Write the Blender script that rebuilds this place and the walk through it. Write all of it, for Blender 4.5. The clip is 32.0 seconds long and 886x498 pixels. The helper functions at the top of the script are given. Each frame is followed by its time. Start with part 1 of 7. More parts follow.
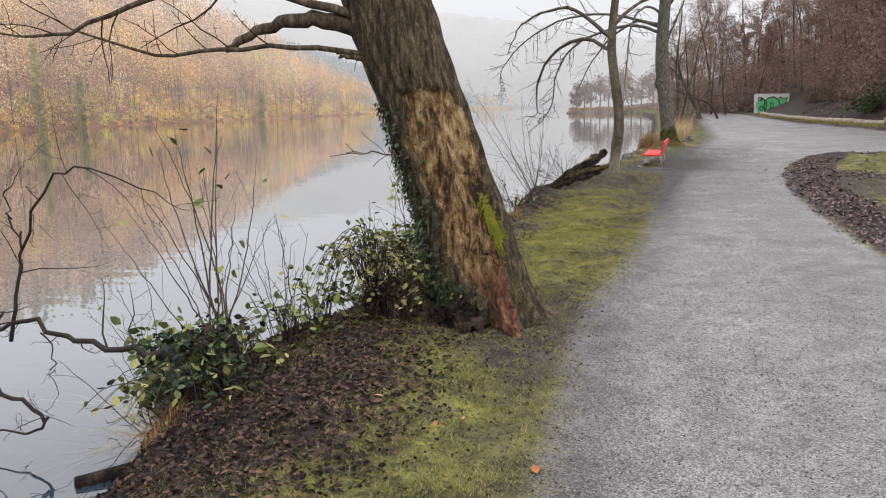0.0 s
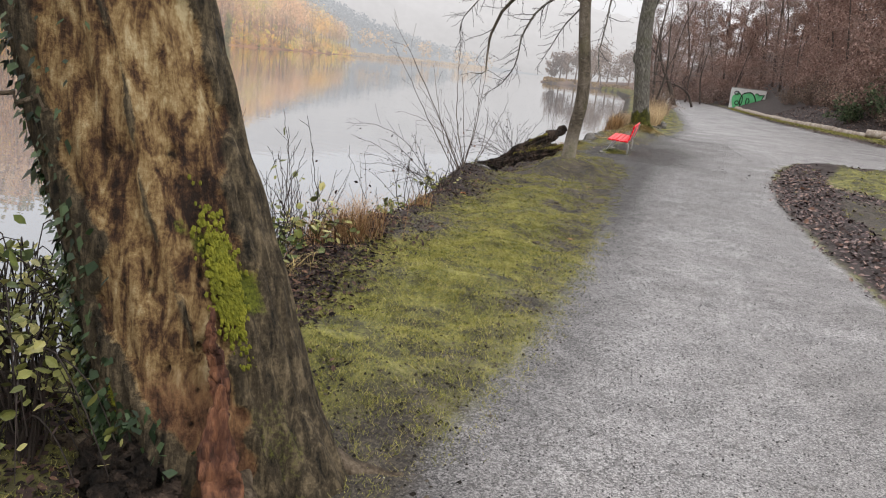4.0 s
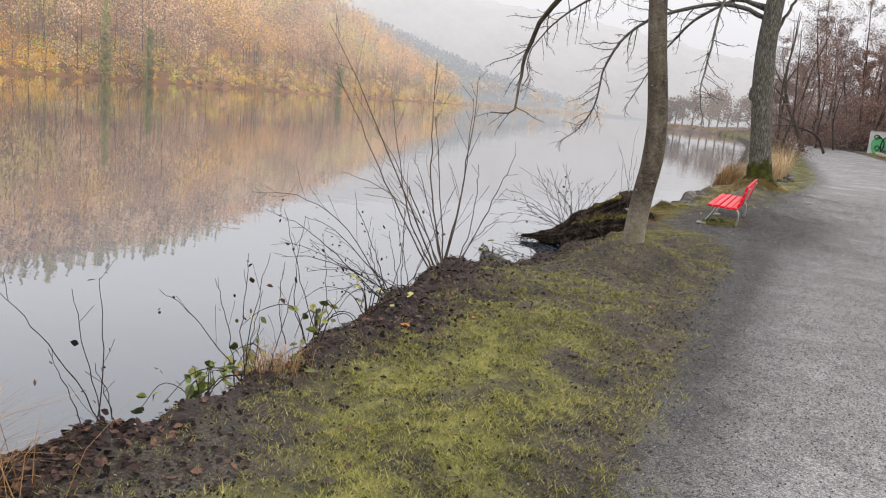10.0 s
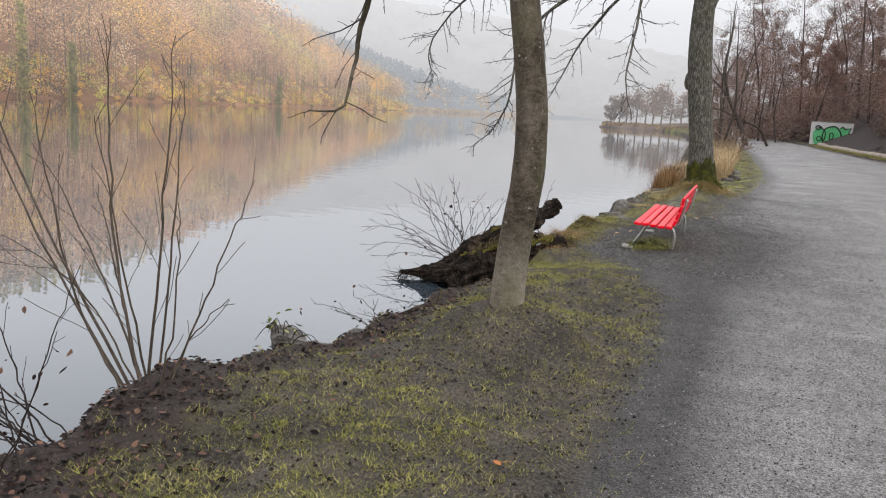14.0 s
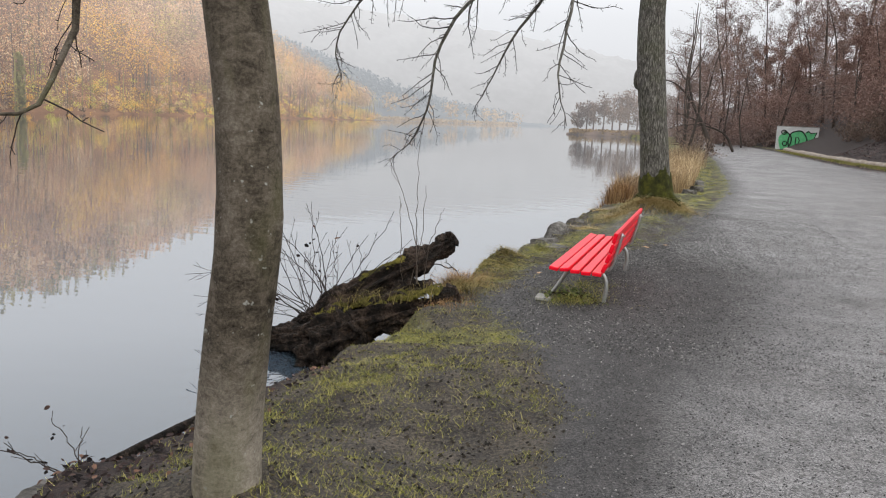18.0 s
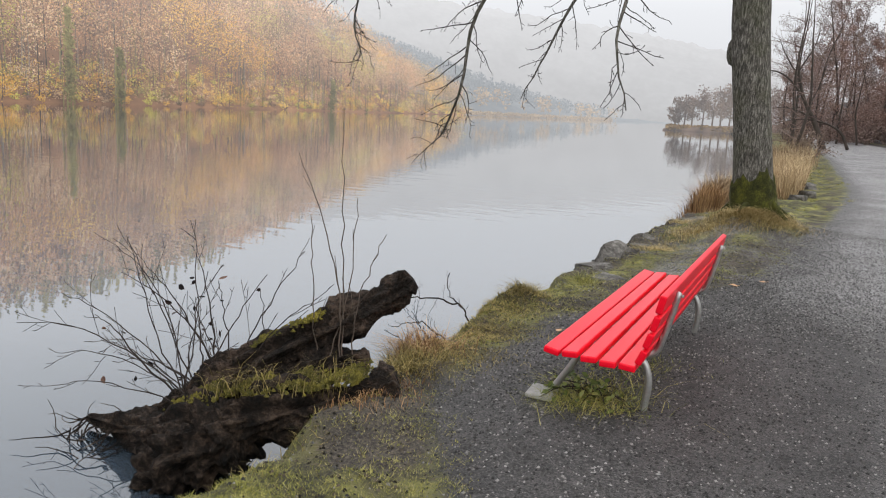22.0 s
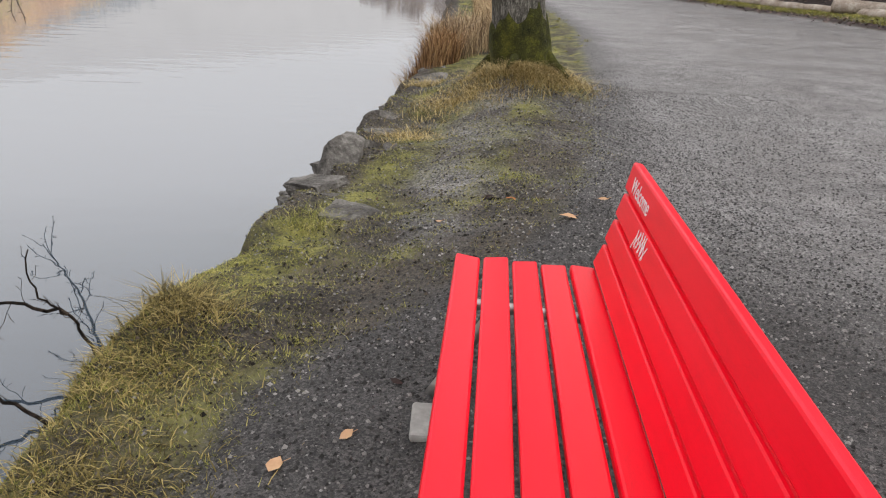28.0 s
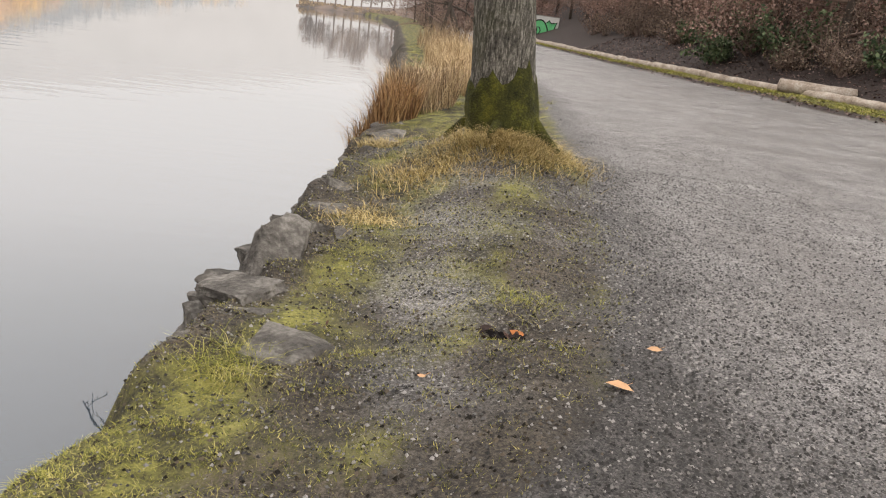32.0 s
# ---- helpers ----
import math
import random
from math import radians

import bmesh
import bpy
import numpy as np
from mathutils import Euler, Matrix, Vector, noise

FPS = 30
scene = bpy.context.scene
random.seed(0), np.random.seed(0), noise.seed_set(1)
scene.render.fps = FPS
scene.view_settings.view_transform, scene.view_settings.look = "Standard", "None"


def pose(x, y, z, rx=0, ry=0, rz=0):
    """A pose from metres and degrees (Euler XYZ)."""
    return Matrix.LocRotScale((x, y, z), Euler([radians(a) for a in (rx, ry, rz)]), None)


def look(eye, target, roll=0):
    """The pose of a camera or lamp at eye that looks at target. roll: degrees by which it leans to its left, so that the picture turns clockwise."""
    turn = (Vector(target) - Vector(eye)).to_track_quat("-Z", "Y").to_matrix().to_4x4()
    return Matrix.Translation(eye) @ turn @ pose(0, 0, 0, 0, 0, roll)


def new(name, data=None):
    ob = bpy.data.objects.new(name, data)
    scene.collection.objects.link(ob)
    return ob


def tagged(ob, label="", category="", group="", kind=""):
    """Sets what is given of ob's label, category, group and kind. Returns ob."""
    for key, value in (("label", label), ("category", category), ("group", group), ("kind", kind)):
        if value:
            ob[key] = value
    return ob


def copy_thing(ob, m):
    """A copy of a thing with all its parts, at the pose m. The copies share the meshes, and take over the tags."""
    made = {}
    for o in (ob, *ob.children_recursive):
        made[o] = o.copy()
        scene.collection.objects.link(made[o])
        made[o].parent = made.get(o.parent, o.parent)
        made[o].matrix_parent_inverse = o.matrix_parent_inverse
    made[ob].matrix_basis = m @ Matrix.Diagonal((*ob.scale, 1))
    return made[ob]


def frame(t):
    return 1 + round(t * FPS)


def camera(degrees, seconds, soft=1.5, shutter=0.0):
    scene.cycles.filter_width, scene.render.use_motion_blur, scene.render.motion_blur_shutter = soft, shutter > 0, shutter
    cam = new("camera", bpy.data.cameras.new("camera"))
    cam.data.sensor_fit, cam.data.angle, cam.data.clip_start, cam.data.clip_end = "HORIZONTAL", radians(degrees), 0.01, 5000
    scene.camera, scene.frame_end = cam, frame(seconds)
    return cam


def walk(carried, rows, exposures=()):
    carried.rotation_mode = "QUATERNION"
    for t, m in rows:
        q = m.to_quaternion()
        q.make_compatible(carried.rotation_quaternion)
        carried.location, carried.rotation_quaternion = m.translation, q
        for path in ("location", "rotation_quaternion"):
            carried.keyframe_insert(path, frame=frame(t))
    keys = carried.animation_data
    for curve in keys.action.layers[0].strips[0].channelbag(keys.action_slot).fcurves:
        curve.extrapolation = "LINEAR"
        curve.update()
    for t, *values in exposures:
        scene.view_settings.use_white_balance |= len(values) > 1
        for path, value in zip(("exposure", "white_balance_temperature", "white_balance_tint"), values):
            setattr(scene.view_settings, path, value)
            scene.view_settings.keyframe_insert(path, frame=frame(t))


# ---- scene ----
cam = camera(60.38, 32.0, 1.1)
PATH = [
    (0, pose(0.000, -0.000, 1.784, 79.40, 1.11, 14.21)),
    (0.5, pose(-0.000, 0.452, 1.753, 80.83, 0.04, 14.08)),
    (1, pose(0.021, 0.929, 1.735, 81.40, -1.42, 14.32)),
    (1.5, pose(-0.015, 1.387, 1.690, 80.56, -3.11, 14.38)),
    (2, pose(-0.051, 1.863, 1.716, 79.28, -3.97, 14.08)),
    (2.5, pose(-0.025, 2.345, 1.677, 77.93, -4.61, 13.50)),
    (3, pose(0.008, 2.861, 1.682, 77.06, -5.23, 12.90)),
    (3.5, pose(0.032, 3.341, 1.657, 76.41, -6.10, 12.52)),
    (4, pose(0.094, 3.773, 1.662, 76.13, -6.51, 12.54)),
    (4.5, pose(0.168, 4.226, 1.663, 75.90, -6.75, 12.95)),
    (6.5, pose(0.277, 6.222, 1.572, 75.21, -5.80, 16.16)),
    (7, pose(0.266, 6.668, 1.559, 75.25, -5.52, 17.13)),
    (7.5, pose(0.279, 7.084, 1.563, 75.49, -5.16, 18.14)),
    (8, pose(0.283, 7.479, 1.572, 75.83, -5.12, 19.20)),
    (8.5, pose(0.263, 7.873, 1.588, 76.39, -5.30, 20.21)),
    (9, pose(0.268, 8.286, 1.628, 77.14, -5.58, 20.86)),
    (9.5, pose(0.348, 8.680, 1.605, 77.94, -5.66, 21.09)),
    (10, pose(0.389, 9.063, 1.632, 78.74, -5.54, 20.97)),
    (10.5, pose(0.408, 9.462, 1.628, 79.03, -5.59, 20.46)),
    (11, pose(0.470, 9.908, 1.644, 79.25, -5.31, 19.46)),
    (11.5, pose(0.519, 10.370, 1.641, 79.20, -4.86, 18.62)),
    (12, pose(0.520, 10.794, 1.609, 79.07, -4.56, 17.99)),
    (12.5, pose(0.531, 11.266, 1.620, 79.01, -4.11, 17.51)),
    (13, pose(0.563, 11.702, 1.601, 79.05, -3.78, 17.35)),
    (13.5, pose(0.569, 12.155, 1.619, 79.23, -3.53, 17.30)),
    (14, pose(0.563, 12.580, 1.600, 79.50, -3.48, 17.17)),
    (14.5, pose(0.579, 13.035, 1.589, 79.92, -3.23, 16.89)),
    (16.5, pose(0.721, 14.480, 1.614, 80.34, -2.89, 15.58)),
    (17, pose(0.765, 14.849, 1.628, 80.38, -2.76, 15.30)),
    (17.5, pose(0.827, 15.214, 1.617, 80.35, -2.72, 15.09)),
    (18, pose(0.892, 15.582, 1.602, 80.27, -2.86, 14.98)),
    (18.5, pose(0.956, 15.979, 1.592, 80.36, -2.64, 15.12)),
    (19, pose(0.991, 16.383, 1.559, 80.27, -2.89, 15.44)),
    (19.5, pose(1.033, 16.794, 1.575, 80.30, -3.04, 16.02)),
    (20, pose(1.066, 17.156, 1.531, 80.21, -3.11, 16.87)),
    (20.5, pose(1.073, 17.571, 1.545, 80.19, -3.13, 18.13)),
    (21, pose(1.053, 17.955, 1.523, 80.06, -3.13, 19.54)),
    (21.5, pose(1.031, 18.312, 1.523, 79.89, -3.09, 20.84)),
    (22, pose(0.994, 18.664, 1.503, 79.56, -3.01, 21.92)),
    (22.5, pose(0.922, 18.994, 1.499, 79.01, -2.87, 22.74)),
    (23, pose(0.826, 19.339, 1.507, 78.17, -2.73, 22.99)),
    (23.5, pose(0.754, 19.668, 1.476, 77.01, -2.51, 22.61)),
    (24, pose(0.692, 20.016, 1.464, 75.77, -2.31, 21.82)),
    (24.5, pose(0.620, 20.357, 1.421, 74.25, -2.14, 20.44)),
    (26.5, pose(0.414, 21.570, 1.306, 69.71, -1.71, 10.66)),
    (27, pose(0.345, 21.822, 1.299, 69.43, -1.98, 7.16)),
    (27.5, pose(0.288, 22.064, 1.283, 69.25, -2.18, 3.21)),
    (28, pose(0.224, 22.310, 1.259, 69.39, -2.61, -0.54)),
    (28.5, pose(0.173, 22.504, 1.258, 69.55, -2.92, -4.51)),
    (29, pose(0.117, 22.726, 1.234, 69.67, -3.60, -9.02)),
    (29.5, pose(0.078, 22.901, 1.252, 69.87, -4.58, -13.35)),
    (30, pose(0.082, 23.086, 1.232, 70.29, -5.47, -15.35)),
    (30.5, pose(0.104, 23.299, 1.236, 70.92, -5.97, -15.14)),
    (31, pose(0.076, 23.500, 1.226, 71.63, -6.62, -13.13)),
    (31.5, pose(0.041, 23.660, 1.220, 72.36, -7.12, -9.59)),
    (32, pose(0.002, 23.796, 1.191, 73.06, -7.45, -4.61)),
]
walk(cam, PATH, [(0.0, 0.02, 6500, 11), (4.0, 0.10, 6600, 12), (9.0, 0.06, 6600, 13), (12.0, -0.05, 6500, 12), (18.0, -0.05, 6430, 10), (26.0, -0.06, 6430, 10), (28.0, -0.05, 6600, 12), (29.0, -0.10, 6700, 13), (30.0, 0.03, 6900, 13), (31.0, 0.20, 7200, 13), (32.0, 0.26, 7100, 13)])

# ---- world and light ----
world = bpy.data.worlds.new("overcast_sky")
scene.world = world
world.use_nodes = True
wn, wl = world.node_tree.nodes, world.node_tree.links
wn.clear()
sky = wn.new("ShaderNodeTexSky")
sky.sky_type, sky.sun_disc = "NISHITA", False
sky.sun_elevation, sky.sun_rotation = radians(32), radians(100)
sky.air_density, sky.dust_density, sky.ozone_density = 1.0, 4.0, 1.0
sky_grey = wn.new("ShaderNodeHueSaturation")
sky_grey.inputs["Saturation"].default_value = 0.12
sky_level = wn.new("ShaderNodeMix")
sky_level.data_type = "RGBA"
sky_level.inputs[0].default_value = 0.9
# the cloud layer: brighter overhead than in the mist at the horizon
sky_way, sky_up, sky_ramp = wn.new("ShaderNodeTexCoord"), wn.new("ShaderNodeSeparateXYZ"), wn.new("ShaderNodeValToRGB")
wl.new(sky_way.outputs["Generated"], sky_up.inputs[0])
wl.new(sky_up.outputs["Z"], sky_ramp.inputs[0])
for k, (at, v) in enumerate(((0.0, 0.40), (0.13, 0.485), (0.27, 0.70), (0.46, 0.77), (1.0, 0.84))):
    stop = sky_ramp.color_ramp.elements[k] if k < 1 else sky_ramp.color_ramp.elements.new(at)
    stop.position, stop.color = at, (v, v, v, 1)
sky_scale = wn.new("ShaderNodeVectorMath")
sky_scale.operation = "SCALE"
sky_scale.inputs["Scale"].default_value = 20.0
wl.new(sky_ramp.outputs[0], sky_scale.inputs[0])
cloud = wn.new("ShaderNodeMix")
cloud.data_type, cloud.blend_type = "RGBA", "MULTIPLY"
cloud.inputs[0].default_value = 1.0
cloud.inputs[7].default_value = (0.982, 0.994, 1.022, 1)
wl.new(sky_scale.outputs[0], cloud.inputs[6])
wl.new(cloud.outputs[2], sky_level.inputs[7])
sky_out = wn.new("ShaderNodeBackground")
sky_out.inputs["Strength"].default_value = 0.1
sky_end = wn.new("ShaderNodeOutputWorld")
wl.new(sky.outputs[0], sky_grey.inputs["Color"])
wl.new(sky_grey.outputs[0], sky_level.inputs[6])
wl.new(sky_level.outputs[2], sky_out.inputs["Color"])
wl.new(sky_out.outputs[0], sky_end.inputs["Surface"])

sun_data = bpy.data.lights.new("sun", "SUN")
sun_data.energy, sun_data.angle, sun_data.color = 0.9, radians(40), (1.0, 0.96, 0.9)
sun_lamp = new("sun", sun_data)
sun_lamp.matrix_world = look((20, -6, 16), (0, 10, 0))

# ---- materials ----
def mat(name, rough=0.8, metal=0.0, spec=0.3):
    m = bpy.data.materials.new(name)
    m.use_nodes = True
    b = m.node_tree.nodes["Principled BSDF"]
    b.inputs["Roughness"].default_value = rough
    b.inputs["Metallic"].default_value = metal
    b.inputs["Specular IOR Level"].default_value = spec
    return m, m.node_tree.nodes, m.node_tree.links, b


def coords(nodes, links, scale=(1, 1, 1), kind="Object"):
    c, mp = nodes.new("ShaderNodeTexCoord"), nodes.new("ShaderNodeMapping")
    mp.inputs["Scale"].default_value = scale
    links.new(c.outputs[kind], mp.inputs["Vector"])
    return mp.outputs[0]


def noise_tex(nodes, links, vec, scale, detail=4.0, rough=0.6, distort=0.0):
    n = nodes.new("ShaderNodeTexNoise")
    n.inputs["Scale"].default_value, n.inputs["Detail"].default_value = scale, detail
    n.inputs["Roughness"].default_value, n.inputs["Distortion"].default_value = rough, distort
    if vec is not None:
        links.new(vec, n.inputs["Vector"])
    return n.outputs[0]


def ramp(nodes, links, fac, stops):
    r = nodes.new("ShaderNodeValToRGB")
    el = r.color_ramp.elements
    while len(el) < len(stops):
        el.new(0.5)
    for e, (p, c) in zip(el, stops):
        e.position, e.color = p, (*c, 1)
    links.new(fac, r.inputs[0])
    return r.outputs[0]


def mixc(nodes, links, fac, a, b, mode="MIX"):
    n = nodes.new("ShaderNodeMix")
    n.data_type, n.blend_type = "RGBA", mode
    for src, sock in ((fac, n.inputs[0]), (a, n.inputs[6]), (b, n.inputs[7])):
        if isinstance(src, (int, float)):
            sock.default_value = src
        elif isinstance(src, tuple):
            sock.default_value = (*src, 1)
        else:
            links.new(src, sock)
    return n.outputs[2]


def mathn(nodes, links, op, a, b=0.0, clamp=False):
    n = nodes.new("ShaderNodeMath")
    n.operation, n.use_clamp = op, clamp
    for src, sock in ((a, n.inputs[0]), (b, n.inputs[1])):
        if isinstance(src, (int, float)):
            sock.default_value = src
        else:
            links.new(src, sock)
    return n.outputs[0]


def bump(nodes, links, b, height, strength=0.5, distance=0.02):
    n = nodes.new("ShaderNodeBump")
    n.inputs["Strength"].default_value, n.inputs["Distance"].default_value = strength, distance
    links.new(height, n.inputs["Height"])
    links.new(n.outputs[0], b.inputs["Normal"])


def noisy(name, stops, scale=6.0, fine=60.0, rough=0.8, relief=0.4, depth=0.01, stretch=(1, 1, 1), spec=0.3, metal=0.0, per_piece=0.0, kind="Object"):
    """A surface with colour that varies at two scales and a fine relief."""
    m, n, l, b = mat(name, rough, metal, spec)
    v = coords(n, l, stretch, kind)
    big, small = noise_tex(n, l, v, scale, 5), noise_tex(n, l, v, fine, 6)
    fac = mathn(n, l, "ADD", mathn(n, l, "MULTIPLY", big, 0.6), mathn(n, l, "MULTIPLY", small, 0.4))
    if per_piece:
        g = n.new("ShaderNodeNewGeometry")
        fac = mathn(n, l, "ADD", fac, mathn(n, l, "MULTIPLY", mathn(n, l, "SUBTRACT", g.outputs["Random Per Island"], 0.5), per_piece))
    c = ramp(n, l, fac, stops)
    l.new(c, b.inputs["Base Color"])
    if relief:
        bump(n, l, b, mathn(n, l, "ADD", small, mathn(n, l, "MULTIPLY", big, 0.5)), relief, depth)
    return m


def ground_material():
    m, n, l, b = mat("ground_cover", 0.8, 0, 0.5)
    a = n.new("ShaderNodeVertexColor")
    a.layer_name = "cover"
    sp = n.new("ShaderNodeSeparateColor")
    l.new(a.outputs["Color"], sp.inputs[0])
    v = coords(n, l)
    big, mid, fine = noise_tex(n, l, v, 0.9, 5), noise_tex(n, l, v, 7, 6), noise_tex(n, l, v, 55, 6, 0.7)
    grain = noise_tex(n, l, v, 170, 3, 0.7)
    def cells(scale):
        c = n.new("ShaderNodeTexVoronoi")
        c.inputs["Scale"].default_value = scale
        l.new(v, c.inputs["Vector"])
        sc = n.new("ShaderNodeSeparateColor")
        l.new(c.outputs["Color"], sc.inputs[0])
        return sc.outputs[0], c.outputs["Distance"]
    (chip, chip_d), (grit, grit_d) = cells(120), cells(260)
    scuff = noise_tex(n, l, v, 3.2, 6, 0.68)
    gravel_f = mathn(n, l, "ADD", mathn(n, l, "MULTIPLY", mathn(n, l, "ADD", mathn(n, l, "MULTIPLY", chip, 0.55), mathn(n, l, "MULTIPLY", grit, 0.45)), 0.75), mathn(n, l, "MULTIPLY", scuff, 0.5))
    gravel = ramp(n, l, gravel_f, [(0.36, (0.030, 0.029, 0.028)), (0.52, (0.137, 0.131, 0.130)), (0.70, (0.295, 0.284, 0.281)), (0.88, (0.58, 0.56, 0.55))])
    gravel = mixc(n, l, mathn(n, l, "MULTIPLY", a.outputs["Alpha"], 0.93), gravel, mixc(n, l, 1.0, gravel, (0.12, 0.111, 0.105), "MULTIPLY"))
    gravel = mixc(n, l, ramp(n, l, big, [(0.38, (0, 0, 0)), (0.62, (1, 1, 1))]), mixc(n, l, 1.0, gravel, (0.80, 0.79, 0.78), "MULTIPLY"), gravel)
    # shallow scuffs and damp prints
    prints = ramp(n, l, noise_tex(n, l, v, 15, 3, 0.55), [(0.58, (0, 0, 0)), (0.68, (0.8, 0.8, 0.8))])
    gravel = mixc(n, l, prints, gravel, mixc(n, l, 1.0, gravel, (0.45, 0.43, 0.41), "MULTIPLY"))
    patchy = noise_tex(n, l, v, 2.6, 4, 0.6)
    lawn_f = mathn(n, l, "ADD", mathn(n, l, "MULTIPLY", fine, 0.34), mathn(n, l, "ADD", mathn(n, l, "MULTIPLY", mid, 0.30), mathn(n, l, "MULTIPLY", patchy, 0.36)))
    rich = mathn(n, l, "ADD", mathn(n, l, "MULTIPLY", mathn(n, l, "SUBTRACT", lawn_f, 0.5), 1.7), 0.5)
    crumb = mathn(n, l, "ADD", mathn(n, l, "MULTIPLY", fine, 0.5), mathn(n, l, "ADD", mathn(n, l, "MULTIPLY", grain, 0.3), mathn(n, l, "MULTIPLY", patchy, 0.2)))
    crumb = mathn(n, l, "ADD", mathn(n, l, "MULTIPLY", mathn(n, l, "SUBTRACT", crumb, 0.5), 1.6), 0.5)
    lawn = ramp(n, l, rich, [(0.34, (0.012, 0.010, 0.006)), (0.45, (0.052, 0.048, 0.017)), (0.56, (0.140, 0.134, 0.032)), (0.70, (0.29, 0.27, 0.070))])
    mud = ramp(n, l, crumb, [(0.38, (0.008, 0.0065, 0.005)), (0.50, (0.040, 0.032, 0.023)), (0.66, (0.125, 0.103, 0.076))])
    edge = mathn(n, l, "MULTIPLY", mathn(n, l, "SUBTRACT", fine, 0.5), 0.9)
    def mask(ch):
        return mathn(n, l, "MULTIPLY", mathn(n, l, "SUBTRACT", mathn(n, l, "ADD", sp.outputs[ch], edge), 0.32), 2.8, True)
    c = mixc(n, l, mask(1), lawn, mud)
    c = mixc(n, l, mask(0), c, gravel)
    litter = ramp(n, l, fine, [(0.35, (0.007, 0.005, 0.0045)), (0.55, (0.032, 0.020, 0.017)), (0.72, (0.092, 0.058, 0.045))])
    c = mixc(n, l, mask(2), c, litter)
    l.new(c, b.inputs["Base Color"])
    wet = ramp(n, l, noise_tex(n, l, v, 0.55, 4), [(0.4, (0.26, 0.26, 0.26)), (0.62, (0.52, 0.52, 0.52))])
    damp = mixc(n, l, a.outputs["Alpha"], wet, (0.72, 0.72, 0.72))
    l.new(mixc(n, l, sp.outputs[0], (0.9, 0.9, 0.9), damp), b.inputs["Roughness"])
    stones_h = mathn(n, l, "ADD", mathn(n, l, "MULTIPLY", chip, 0.5), mathn(n, l, "MULTIPLY", grit, 0.3))
    soft_h = mathn(n, l, "ADD", mathn(n, l, "MULTIPLY", grain, 0.5), fine)
    hm = n.new("ShaderNodeMix")
    l.new(sp.outputs[0], hm.inputs[0]), l.new(soft_h, hm.inputs[2]), l.new(stones_h, hm.inputs[3])
    bump(n, l, b, hm.outputs[0], 0.9, 0.008)
    return m


def water_material():
    m, n, l, b = mat("lake_water", 0.02, 0, 0.5)
    b.inputs["Base Color"].default_value = (0.040, 0.055, 0.072, 1)
    b.inputs["IOR"].default_value = 1.62
    v = coords(n, l, (0.9, 2.4, 1))
    w = noise_tex(n, l, v, 1.0, 2, 0.45, 0.3)
    zone = ramp(n, l, noise_tex(n, l, coords(n, l, (0.02, 0.05, 1)), 1.0, 3), [(0.40, (0.12, 0.12, 0.12)), (0.62, (0.5, 0.5, 0.5))])
    bump(n, l, b, mathn(n, l, "MULTIPLY", w, zone), 0.4, 0.03)
    b.inputs["Coat Weight"].default_value, b.inputs["Coat Roughness"].default_value, b.inputs["Coat IOR"].default_value = 0.6, 0.015, 1.5
    l.new(b.inputs["Normal"].links[0].from_socket, b.inputs["Coat Normal"])
    return m


def bark_material(name, dark, mid_c, light, scale=9.0, depth=0.03, moss=0.0):
    m, n, l, b = mat(name, 0.9, 0, 0.2)
    v = coords(n, l, (1, 1, 0.22))
    ridges, fine = noise_tex(n, l, v, scale * 2.2, 6, 0.65, 0.6), noise_tex(n, l, coords(n, l), 70, 5)
    f = mathn(n, l, "ADD", mathn(n, l, "MULTIPLY", ridges, 0.75), mathn(n, l, "MULTIPLY", fine, 0.25))
    c = ramp(n, l, f, [(0.34, dark), (0.5, mid_c), (0.68, light)])
    if moss:
        spots = ramp(n, l, noise_tex(n, l, coords(n, l), 2.2, 5), [(0.5, (0, 0, 0)), (0.62, (moss, moss, moss))])
        c = mixc(n, l, spots, c, (0.085, 0.10, 0.022))
    l.new(c, b.inputs["Base Color"])
    bump(n, l, b, f, 0.9, depth)
    return m


